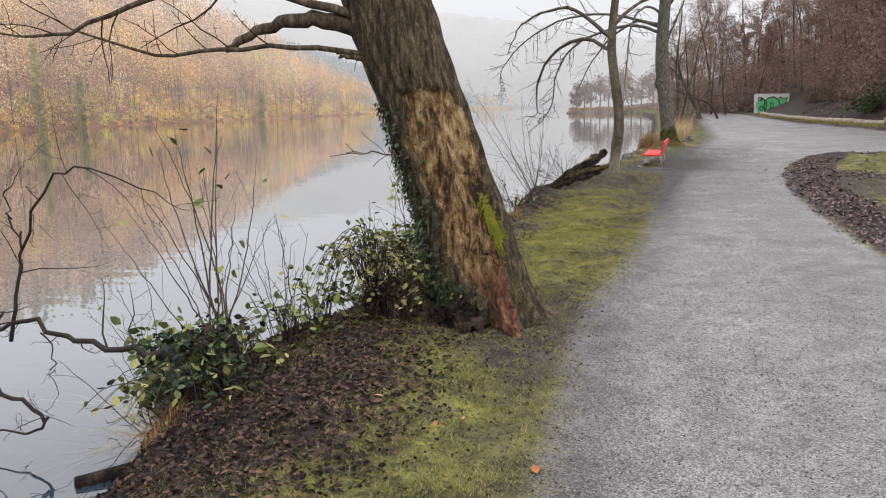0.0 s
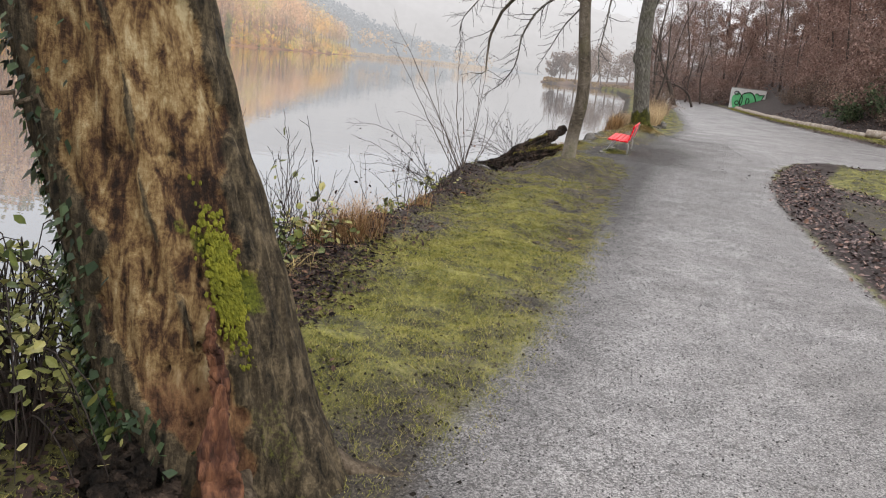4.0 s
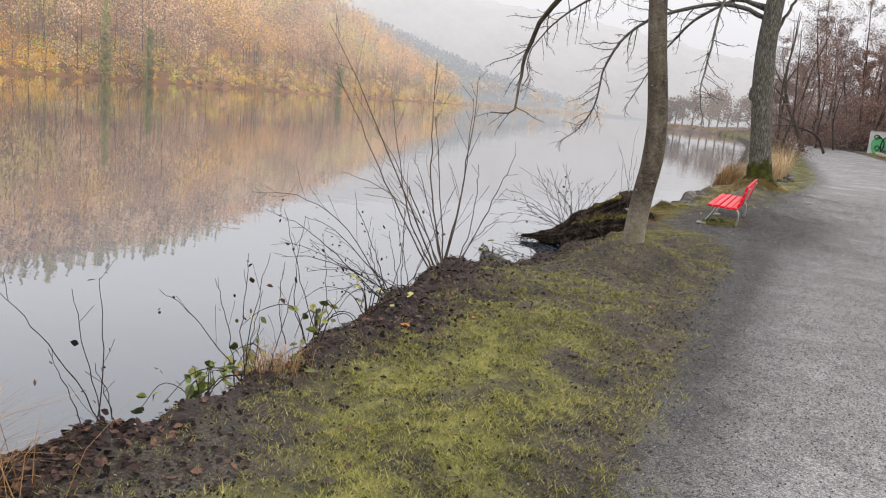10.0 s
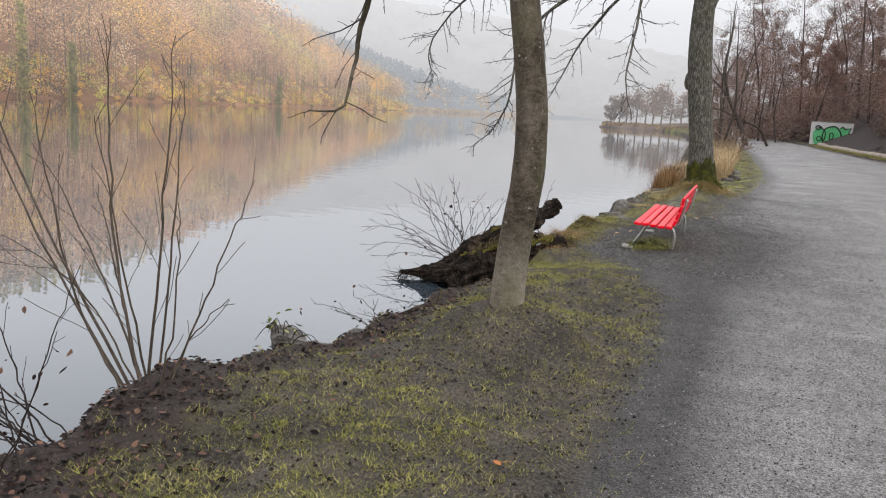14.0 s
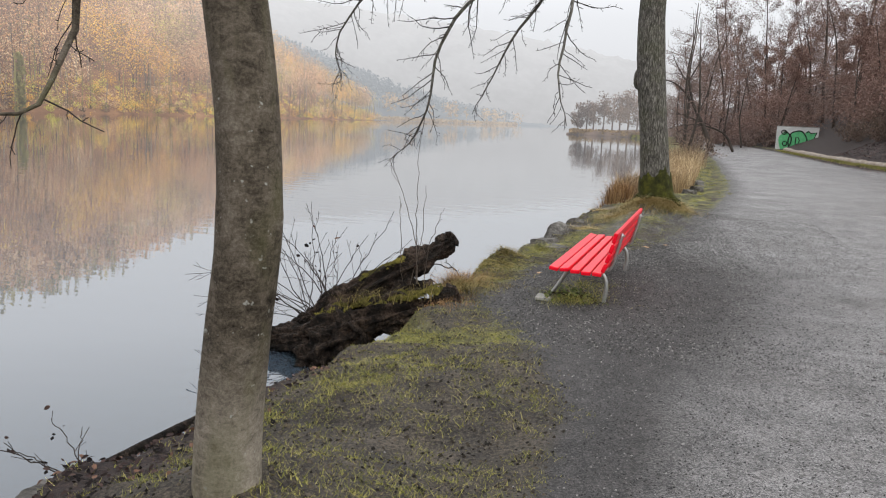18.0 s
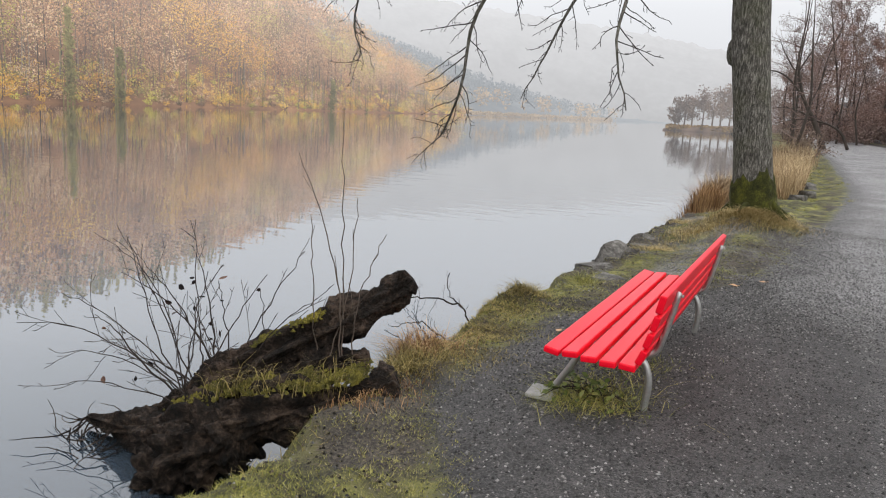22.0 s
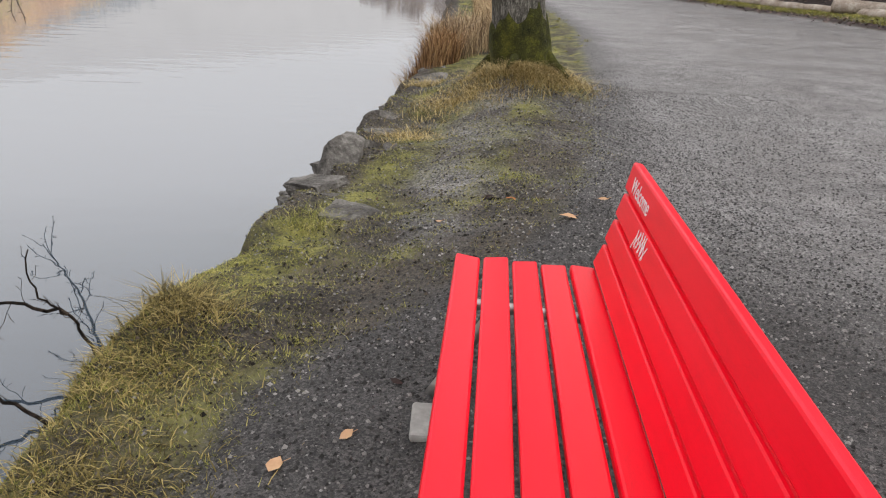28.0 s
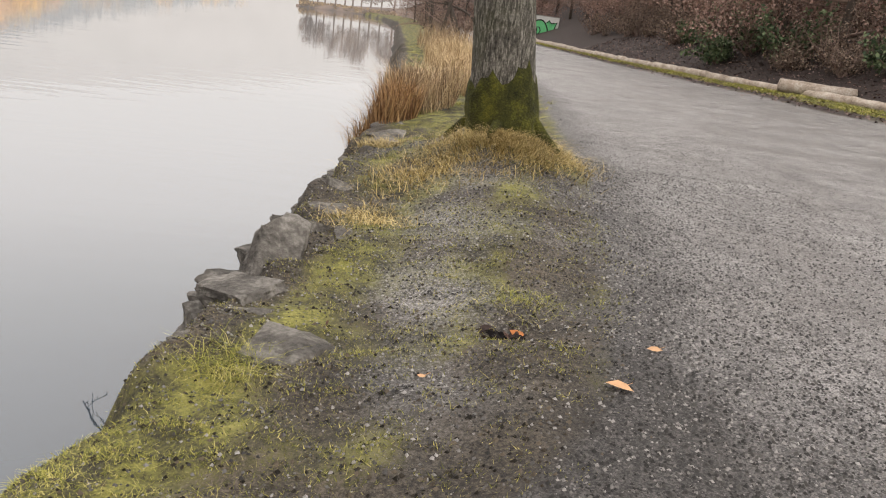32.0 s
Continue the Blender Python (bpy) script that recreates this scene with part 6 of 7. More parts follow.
shrub("bare_sapling", -2.5, 9.75, on_ground(-2.5, 9.75), [(r_.normal(-.15, .28), r_.normal(0, .2), 0.75 + 0.8 * r_.random() ** 1.4, .0046) for _ in range(13)], "tall bare stems standing on the bank edge", 67, TWIG, 2.4, 0.0022, OLIVE_LEAF, 40, 0.035, 0)
shrub("bare_sapling", -2.55, 10.35, on_ground(-2.55, 10.35), [(r_.normal(-.15, .28), r_.normal(0, .2), 0.7 + 0.85 * r_.random() ** 1.4, .0046) for _ in range(12)], "tall bare stems standing on the bank edge", 68, TWIG, 2.4, 0.0022, OLIVE_LEAF, 30, 0.035, 0)
shrub("bare_sapling", -2.75, 8.9, on_ground(-2.75, 8.9), [(r_.normal(-.15, .28), r_.normal(0, .2), 0.55 + 0.8 * r_.random() ** 1.4, .006) for _ in range(10)], "thin bare stems standing on the bank edge", 69, TWIG, 2.4, 0.002, LEAF_GREEN, 30, 0.04, 0)


def ivy_stump():
    rng = np.random.default_rng(64)
    x, y = -3.40, 5.12
    z = WATER_Z + 0.28
    t = tagged(empty("ivy_stump", x, y, z), "short stump overgrown with dark ivy on the bank", "stump")
    g = Geo()
    tube(g, [(0, 0, -0.4), (0, 0, 0.1), (0.03, 0, 0.42)], [0.24, 0.2, 0.15], 14, True, 0.1, rng)
    solid("stump_wood", g, BARK_OLD, t)
    g = Geo()
    a, h = rng.random(1900) * 6.28, rng.random(1900)
    rr = 0.30 - 0.05 * h + 0.06 * rng.normal(0, 1, 1900)
    leaf_shapes(g, rng, np.stack([rr * np.cos(a), rr * np.sin(a), -0.12 + 0.62 * h], 1), 0.027, 1.2)
    solid("ivy", g, IVY, t, "glossy dark ivy leaves", False)
    g = Geo()
    a = rng.random(150) * 6.28
    rr = 0.42 * np.sqrt(rng.random(150))
    leaf_shapes(g, rng, np.stack([rr * np.cos(a) - 0.1, rr * np.sin(a), 0.22 + 0.36 * rng.random(150)], 1), 0.036, 0.7)
    solid("bramble_leaves", g, LEAF_GREEN, t, "lighter green bramble leaves", False)


ivy_stump()


def dead_branch():
    rng = np.random.default_rng(65)
    ob = tagged(empty("fallen_branch", -3.6, 4.5, WATER_Z), "dead grey branches fallen into the shallow water", "branch")
    o = np.array([-3.6, 4.5, WATER_Z])
    runs = [([(-3.2, 4.5, 0.10), (-3.45, 4.4, 0.15), (-3.91, 4.4, 0.21), (-4.28, 4.4, 0.31), (-4.6, 4.4, 0.2), (-5.2, 4.5, -0.3)], 0.035, 0.03),
            ([(-4.35, 4.4, 0.2), (-4.3, 4.4, 0.52), (-4.2, 4.4, 0.86), (-3.93, 4.4, 1.3), (-3.62, 4.4, 1.41), (-3.1, 4.4, 1.25), (-2.9, 4.5, 1.1)], 0.022, 0.005),
            ([(-4.2, 4.4, 0.86), (-4.3, 4.4, 1.2), (-4.05, 4.4, 1.5)], 0.012, 0.004),
            ([(-4.75, 4.4, -0.1), (-4.56, 4.4, -0.23), (-4.28, 4.4, -0.38), (-4.2, 4.4, -0.44), (-4.35, 4.4, -0.56), (-4.7, 4.4, -0.58)], 0.028, 0.02),
            ([(-4.5, 4.4, 0.25), (-4.48, 4.4, 0.45), (-4.6, 4.4, 0.8), (-4.5, 4.4, 1.1)], 0.02, 0.006),
            ([(-4.1, 4.4, 0.25), (-3.95, 4.3, 0.0), (-3.98, 4.2, -0.35)], 0.009, 0.003),
            ([(-3.2, 4.9, -0.66), (-3.6, 4.9, -0.64), (-4.1, 4.9, -0.62)], 0.015, 0.006)]
    for pts, a, b in runs:
        g = Geo()
        line = smooth_line(np.array(pts) - o, 20) + rng.normal(0, 0.018, (20, 3))
        tube(g, line, np.linspace(a * 0.7, b * 0.35, 20), 7)
        branch_out(g, rng, line, a * 0.7, 2, 0.8, 4.2, 0.38, 0.0, 0.2, 4, 0.0016)
        solid("dead_limb", g, TWIG, ob)


dead_branch()
g = Geo()
tube(g, [(-0.55, -0.5, -0.02), (0.0, 0.0, 0.02), (0.5, 0.55, 0.05)], [0.05, 0.055, 0.05], 6, True, 0.05, r_)
beam = solid("sunken_beam", g, WOOD_BLACK)
beam.matrix_basis = pose(-3.12, 4.55, WATER_Z + 0.03)
tagged(beam, "black waterlogged timber lying at the water's edge", "timber")


def bramble(x, y, spread, tall, canes, leaves, seed, material=LEAF_GREEN, size=0.035, label="arching green bramble on the bank edge"):
    rng = np.random.default_rng(seed)
    b = tagged(empty("bramble", x, y, on_ground(x, y)), label, "bramble", "brambles along the bank")
    g, lf, pts = Geo(), Geo(), []
    for k in range(canes):
        a = rng.random() * 6.28
        d = np.array([math.cos(a), math.sin(a), 0]) * spread * (0.5 + rng.random())
        foot = np.array([*(rng.normal(0, 0.12, 2) * spread), -0.05])
        line = smooth_line([foot, foot + d * 0.3 + np.array([0, 0, tall * (0.6 + 0.5 * rng.random())]), foot + d * 0.8 + np.array([0, 0, tall * 0.9]), foot + d * 1.2 + np.array([0, 0, tall * 0.45])], 12)
        g = Geo()
        tube(g, line, np.linspace(0.005, 0.002, 12), 4, False)
        solid("cane", g, TWIG, b)
        pts += list(line[3:])
    pts = np.array(pts)
    leaf_shapes(lf, rng, pts[rng.integers(0, len(pts), leaves)] + rng.normal(0, 0.035, (leaves, 3)), size, 0.7)
    solid("leaves", lf, material, b, "", False)


bramble(0.36, 22.66, .2, .12, 14, 190, 340, LEAF_GREEN, .018, "low green weeds round the bench foot")
for k, (x, y, sp, tl, cn, lv, m, sz) in enumerate((
        (-2.25, 6.35, .42, .72, 34, 260, OLIVE_LEAF, .026), (-2.3, 6.45, .42, .80, 14, 90, LEAF_GREEN, .032), (-1.95, 6.15, .32, .52, 30, 260, OLIVE_LEAF, .024), (-2.0, 6.1, .34, .30, 16, 120, DEAD_LEAF, .024), (-2.55, 6.9, .45, .75, 28, 150, OLIVE_LEAF, .028), (-2.75, 6.1, .4, .38, 18, 110, LEAF_GREEN, .034),
        (-2.1, 7.4, .4, .45, 20, 170, OLIVE_LEAF, .035), (-1.75, 6.5, .2, .25, 14, 90, OLIVE_LEAF, .03), (-2.6, 8.4, .38, .50, 18, 150, LEAF_GREEN, .040), (-2.55, 9.0, .38, .55, 18, 140, OLIVE_LEAF, .040), (-2.5, 9.6, .36, .50, 16, 120, LEAF_GREEN, .040), (-2.45, 10.3, .34, .42, 14, 90, OLIVE_LEAF, .036),
        (-2.35, 12.6, .40, .38, 9, 70, LEAF_GREEN, .036), (-2.25, 13.05, .40, .40, 10, 80, OLIVE_LEAF, .036), (-2.15, 13.6, .3, .32, 8, 30, OLIVE_LEAF, .03), (-2.1, 14.4, .3, .25, 10, 30, OLIVE_LEAF, .025),
        (-2.0, 17.3, .25, .2, 8, 24, OLIVE_LEAF, .025), (-3.05, 5.35, .34, .32, 16, 110, OLIVE_LEAF, .034), (-2.85, 5.8, .34, .36, 16, 90, LEAF_GREEN, .032),
        (-3.05, 4.75, .36, .42, 26, 240, IVY, .034), (-2.9, 4.45, .32, .30, 22, 220, IVY, .028), (-2.95, 4.95, .36, .46, 18, 130, DEAD_LEAF, .030), (-3.0, 4.3, .34, .30, 18, 90, OLIVE_LEAF, .034), (-3.0, 4.7, .36, .50, 12, 34, LEAF_GREEN, .042))):
    bramble(x, y, sp, tl, cn, lv, 200 + k, m, sz)

# dead stalks and rusty grass along the bank
for k, (x, y, r, tl, c, m, lb) in enumerate((
        (-2.25, 10.75, .32, .42, 900, RUST_GRASS, "clump of rusty dead grass on the bank"), (-2.5, 10.2, .3, .38, 500, RUST_GRASS, "clump of rusty dead grass on the bank"), (-2.15, 13.0, .22, .22, 400, RUST_GRASS, "low rusty grass at the bank edge"), (-2.35, 9.0, .3, .14, 300, STRAW, "sparse straw-coloured grass on the bank"),
        (-3.5, 4.85, .16, .32, 300, STRAW, "dry straw grass beside the ivy stump"), (-2.95, 4.0, .16, .14, 420, RUST_GRASS, "rusty dead grass under the bank bramble"), (-0.75, 23.2, .38, .034, 2400, HAY, "dry matted grass on the bank edge"), (-0.80, 24.0, .38, .034, 2600, HAY, "dry matted grass on the bank edge"), (-0.80, 24.7, .34, .034, 2200, HAY, "dry matted grass on the bank edge"),
        (-0.72, 25.05, .18, .07, 900, HAY, "small hay-coloured tussock on the bank"), (-0.85, 22.3, .3, .06, 800, RUST_GRASS, "dry grass beside the driftwood"), (-1.15, 21.6, .34, .04, 800, HAY, "dry grass beside the driftwood"), (-0.45, 26.5, .14, .07, 400, GRASS, "green grass tuft between the shore stones"),
        (0.85, 29.75, .45, .09, 2600, STRAW, "mound of dry yellow grass at the tree's foot"), (1.15, 29.72, .3, .09, 2200, STRAW, "mound of dry yellow grass at the tree's foot"), (1.45, 29.85, .38, .09, 1800, STRAW, "mound of dry yellow grass at the tree's foot"), (0.4, 29.5, .4, .08, 1000, STRAW, "dry yellow grass on the bank"), (0.05, 28.6, .3, .06, 600, STRAW, "dry yellow grass on the bank"), (0.78, 27.1, .2, .035, 420, GRASS, "low green grass patch beside the hole"),
        (0.1, 31.3, .3, .09, 500, STRAW, "dry yellow grass on the bank"), (-0.80, 25.9, .36, .016, 2600, GRASS, "bright green grass on the bank edge"), (-0.60, 25.5, .36, .016, 2000, GRASS, "bright green grass on the bank edge"), (0.45, 23.3, .3, .05, 500, GRASS, "green grass growing under the bench"), (0.36, 22.62, .26, .09, 900, GRASS, "green grass growing at the bench foot"))):
    tussock("grass_tussock", x, y, r, tl, c, m, lb, 0.9 if m is RUST_GRASS else 2.2, group="grass tussocks on the bank")
for k, (x, y, c) in enumerate(((-2.35, 8.7, 16), (-2.5, 9.6, 14), (-2.55, 10.6, 12), (-2.35, 11.9, 6), (-2.2, 12.9, 7), (-2.8, 7.7, 10), (-2.35, 13.9, 5), (-2.1, 14.9, 6))):
    rng = np.random.default_rng(300 + k)
    shrub("dead_stalks", x, y, on_ground(x, y), [(rng.normal(0, .22), rng.normal(0, .15), 0.5 + 0.5 * rng.random(), .004) for _ in range(c)], "thin dead flower stalks standing on the bank", 310 + k, TWIG, 1.2, 0.0015, DEAD_LEAF, c * 2, 0.02, category="stalks")


def reeds(x, y, rx, ry, tall, count, material, label, seed):
    rng = np.random.default_rng(seed)
    p = rng.uniform(-1, 1, (count, 2)) * (rx, ry)
    p = p[(p[:, 0] / rx) ** 2 + (p[:, 1] / ry) ** 2 < 1]
    base = np.stack([p[:, 0], p[:, 1], np.maximum(height(x + p[:, 0], y + p[:, 1]), WATER_Z - 0.05)], 1)
    g = Geo()
    blades(g, rng, base, tall, 0.6, 0.005, 0.9)
    ob = solid("reed_bed", g, material, smooth=False)
    ob.matrix_basis = pose(x, y, 0)
    tagged(ob, label, "reeds", "reed beds by the mossy tree", kind="stuff")


reeds(0.22, 34.0, .42, 1.0, 0.50, 2600, RUST_GRASS, "dense brown reeds standing in the shallow water", 71)
reeds(0.72, 35.8, .6, 1.4, 0.58, 3000, REED, "dense brown reeds standing in the shallow water", 72)
reeds(1.85, 40.0, .5, 2.4, 0.60, 3600, GOLD_REED, "tall golden reeds behind the mossy tree", 73)
reeds(2.1, 45.5, .7, 3.2, 0.68, 2800, GOLD_REED, "tall golden reeds farther along the shore", 74)
reeds(2.6, 54.0, 1.0, 5.0, 0.9, 1800, REED, "far reeds along the shore", 75)


def rock(x, y, z, sx, sy, sz, turn, seed, name="shore_stone", label="grey angular stone of the rough shore edging", tilt=0):
    rng = np.random.default_rng(seed)
    bm = bmesh.new()
    bmesh.ops.create_icosphere(bm, subdivisions=4 if max(sx, sy) > 0.09 else 3, radius=1.0)
    # a slab: jittered faces of a block, then a few knocked-off corners
    cuts = np.concatenate([np.array([(1, 0, 0), (-1, 0, 0), (0, 1, 0), (0, -1, 0), (0, 0, 1), (0, 0, -1)]) + rng.normal(0, 0.16, (6, 3)), rng.normal(0, 1, (7, 3))])
    cuts /= np.linalg.norm(cuts, axis=1)[:, None]
    lim = np.concatenate([0.50 + 0.14 * rng.random(6), 0.58 + 0.2 * rng.random(7)])
    P = np.array([v.co for v in bm.verts])
    for c, q in zip(cuts, lim):
        P = P - np.outer(np.maximum(P @ c - q, 0) * 0.99, c)
    for v, p in zip(bm.verts, P):
        w = Vector(p)
        k = 1.5 + 0.16 * noise.noise(w * 2.6 + Vector((seed, 0, 0))) + 0.09 * noise.noise(w * 8.0 + Vector((0, seed, 0))) + 0.05 * abs(noise.noise(Vector((w.x * 2, w.y * 2, w.z * 16)) + Vector((0, 0, seed))))
        v.co = Vector(p * (sx, sy, sz)) * k
    me = bpy.data.meshes.new(name)
    bm.to_mesh(me)
    bm.free()
    me.materials.append(STONE)
    ob = new(name, me)
    ob.matrix_basis = pose(x, y, z, tilt, tilt * 0.5, turn)
    tagged(ob, label, "stone", "stones edging the shore")


rq = np.random.default_rng(88)
edge_stones = []
for y in np.arange(26.55, 36.2, 0.34):
    x = float(np.interp(y, [26.5, 26.9, 27.5, 28.0, 28.7, 29.5, 30.7, 33.0, 36.0], [-0.82, -0.82, -0.84, -0.78, -0.56, -0.50, -0.36, -0.05, 0.55]))
    edge_stones += [(x + 0.23, y, -0.42), (x + 0.38, y + 0.16, -0.22), (x + 0.18, y + 0.1, -0.66)]
for k, (x, y, z) in enumerate(edge_stones + [(2.15, 37.2, -0.05), (2.35, 38.2, -0.05), (2.5, 39.4, 0.0), (2.65, 40.8, 0.0)]):
    s = 0.115 + 0.085 * rq.random()
    rock(x + rq.normal(0, 0.04), y + rq.normal(0, 0.05), z + rq.normal(0, 0.035), s * (0.9 + 0.4 * rq.random()), s * (1.1 + 0.6 * rq.random()), s * (0.45 + 0.25 * rq.random()), rq.normal(20, 45), 400 + k, tilt=rq.normal(0, 11))
for k, (x, y, s) in enumerate(((-0.24, 26.7, .19), (-0.02, 28.25, .12), (0.2, 31.6, .14))):
    rock(x, y, on_ground(x, y) - 0.03, s, s * 1.2, s * 0.3, rq.random() * 180, 450 + k, "flat_stone", "flat grey stone half sunk in the grass")
for k, (x, y, s) in enumerate(((-1.75, 19.0, .16), (-1.9, 18.6, .14), (-1.95, 17.9, .15), (-2.0, 17.4, .13), (-1.85, 19.3, .15))):
    rock(x, y, on_ground(x, y) + 0.02, s, s * 1.3, s * 0.6, rq.random() * 180, 470 + k, "shore_stone", "muddy stone at the foot of the bank")


def driftwood():
    rng = np.random.default_rng(91)
    o = np.array([-1.6, 22.45, WATER_Z])
    d = tagged(empty("driftwood_stump", *o), "black rotting stump with mossy root stranded on the shore", "driftwood")
    def lumps(seed, amt):
        q = np.random.default_rng(seed)
        ph = q.random(5) * 6.28
        def swell(a, i):
            return 1 + amt * (np.abs(np.sin(3.5 * a + ph[0] + 0.06 * i)) - 0.5) + amt * 0.7 * np.sin(2 * a + ph[1] + 0.33 * i) + amt * 0.55 * np.sin(9 * a + ph[2] - 0.1 * i) + amt * 0.35 * np.sin(15 * a + ph[3] + 0.5 * i)
        return swell
    def run(name, pts, radii, seed, amt, material=WOOD_BLACK, label=""):
        g = Geo()
        n, k = 80, 60
        line = smooth_line(np.array(pts) - o, n)
        r = np.interp(np.linspace(0, 1, n), np.linspace(0, 1, len(radii)), radii)
        tube(g, line, r, k, True, 0.02, rng, lumps(seed, amt))
        v = g.v[0].reshape(n, k, 3)
        for i in range(n):
            for c in range(k):
                p = Vector(v[i, c])
                out = Vector(v[i, c] - line[i])
                u = i / n
                long_p = Vector((p.x * 3 + u * 3, c / k * 16, seed * 5.0))
                f = 0.30 * noise.noise(p * 5.0 + Vector((seed, 0, 0))) + 0.34 * abs(noise.noise(Vector((u * 5, math.cos(c / k * 6.283) * 4, math.sin(c / k * 6.283) * 4 + seed)))) + 0.18 * noise.noise(p * 22.0)
                v[i, c] += np.array(out) * (f * (1.2 if u > 0.06 else 2.4) - 0.12)
        g.v[0] = v.reshape(-1, 3)
        solid(name, g, material, d, label)
    run("upper_log", [(-0.91, 23.02, 0.42), (-1.03, 22.95, 0.31), (-1.25, 22.7, 0.16), (-1.7, 22.5, -0.12), (-2.1, 22.45, -0.40), (-2.5, 22.45, -0.66)], [0.062, 0.09, 0.115, 0.125, 0.115, 0.08], 1, 0.26)
    run("lower_root", [(-0.68, 22.36, -0.04), (-0.95, 22.25, -0.13), (-1.4, 22.1, -0.27), (-1.9, 22.1, -0.46), (-2.4, 22.2, -0.60), (-2.92, 22.3, -0.66)], [0.07, 0.105, 0.13, 0.14, 0.10, 0.02], 2, 0.28)
    run("split_root", [(-1.02, 22.68, -0.04), (-1.2, 22.58, -0.06), (-1.5, 22.42, -0.20), (-1.8, 22.35, -0.40), (-2.2, 22.35, -0.62)], [0.04, 0.085, 0.12, 0.125, 0.08], 4, 0.30)
    run("root_stub", [(-1.5, 22.0, -0.35), (-1.85, 21.95, -0.6), (-2.05, 21.98, -0.95)], [0.16, 0.17, 0.14], 3, 0.26)
    # moss and dry grass on the back of the root
    g = Geo()
    for k in range(2600):
        u = (rng.integers(0, 5) + 0.5 + 0.42 * rng.normal()) / 5
        p = np.array([np.interp(u, [0, 1], [-0.85, -2.0]), 22.22 + 0.08 * rng.normal(), np.interp(u, [0, 0.5, 1], [0.02, -0.13, -0.31]) + 0.04 * rng.random() + 0.02 * math.sin(u * 23)]) - o
        s = 0.007 + 0.012 * rng.random()
        v = [p + s * np.array([math.cos(h), math.sin(h), -0.5]) for h in np.linspace(0, 6.28, 5, endpoint=False)] + [p + np.array([0, 0, s * 0.8])]
        g.add(v, [[0, 1, 5], [1, 2, 5], [2, 3, 5], [3, 4, 5], [4, 0, 5]])
    solid("moss", g, MOSS_OLD, d, "yellow-green moss cushions", False)
    g = Geo()
    for k in range(1100):
        x = -1.30 - 0.42 * rng.random()
        p = np.array([x, 22.56 + 0.05 * rng.normal(), np.interp(x, [-1.75, -1.25], [-0.01, 0.27]) + 0.012 * rng.normal()]) - o
        s = 0.007 + 0.011 * rng.random()
        v = [p + s * np.array([math.cos(h), math.sin(h), -0.5]) for h in np.linspace(0, 6.28, 5, endpoint=False)] + [p + np.array([0, 0, s * 0.8])]
        g.add(v, [[0, 1, 5], [1, 2, 5], [2, 3, 5], [3, 4, 5], [4, 0, 5]])
    solid("moss", g, MOSS_OLD, d, "dull yellow-green moss", False)
    g = Geo()
    u = rng.random(220)
    b = np.stack([-0.85 - 0.9 * u, 22.0 + 0.25 * rng.random(220), np.interp(u, [0, 1], [-0.02, -0.2])], 1) - o
    blades(g, rng, b, 0.16, 0.9, 0.002, 1.0)
    solid("dry_grass", g, HAY, d, "dry straw grass", False)
    # rootlets hanging into the water
    g = Geo()
    for k in range(46):
        s = np.array([-2.1 - 0.85 * rng.random(), 22.2 + 0.1 * rng.normal(), -0.62]) - o
        l = wander(rng, s, (-0.7 + 0.6 * rng.normal(), -0.5 * rng.random(), -0.45), 0.25 + 0.35 * rng.random(), 8, 0.25, 0.0)
        tube(g, l, np.linspace(0.006, 0.002, 9), 4, False)
    tagged(solid("rootlet_tangle", g, WOOD_BLACK, d), kind="stuff")


driftwood()
shrub("bare_shrub", -1.95, 22.55, -0.45, [(-1.15, 0, .42, .008), (-1.0, .1, .72, .007), (-.7, 0, .85, .007), (-.35, .1, .95, .007), (-.1, 0, .8, .006), (-.9, -.1, .15, .006), (.15, .1, .75, .006), (-.5, .2, .6, .006), (-1.2, .1, .2, .005), (-.2, -.1, .7, .008)], "bare twiggy shrub growing out of the driftwood", 92, TWIG, 4.2, leaf=DEAD_LEAF, leaves=40, leaf_size=0.022, depth=1, shrink=0.34)
shrub("dead_stalks", -1.25, 22.6, 0.05, [(-.25, 0, 1.15, .005), (.05, 0, 1.3, .005), (.1, .1, .9, .004), (-.1, -.1, .8, .004), (.3, .1, .7, .004)], "tall thin stalks rising behind the driftwood", 93, STEM, 1.4, category="stalks")
shrub("bare_shrub", -2.05, 22.4, -0.45, [(-1.5, -.1, .35, .006), (-1.3, .1, .55, .006), (-1.5, .2, .05, .005), (-1.1, -.2, .0, .005), (-.8, .2, 1.0, .006), (-.5, -.1, 1.05, .006), (.4, .1, .9, .006), (.6, .2, 1.05, .006), (.75, .1, .8, .005), (-1.0, .3, .9, .005), (.2, -.2, .95, .005), (-.3, .3, 1.15, .005)], "bare twiggy shrub spreading over the water from the driftwood", 94, TWIG, 3.6, depth=1, shrink=0.36)
bramble(-1.9, 22.4, .2, .5, 5, 14, 330, LEAF_GREEN, .05, "few bright green leaves among the driftwood twigs")
bramble(-1.75, 22.4, .2, .35, 6, 10, 331, OLIVE_LEAF, .035, "tired bramble leaves on the driftwood")

g = Geo()
tube(g, smooth_line([(-0.28, -1.0, -0.02), (-0.1, -0.3, 0.03), (0.05, 0.3, 0.05), (0.3, 1.0, 0.0)], 16), np.linspace(0.028, 0.045, 16), 10, True, 0.12, r_)
wl_ = solid("waterline_log", g, WOOD_BLACK)
wl_.matrix_basis = pose(-2.02, 20.15, -0.66)
tagged(wl_, "slim dark log lying along the foot of the bank", "log")


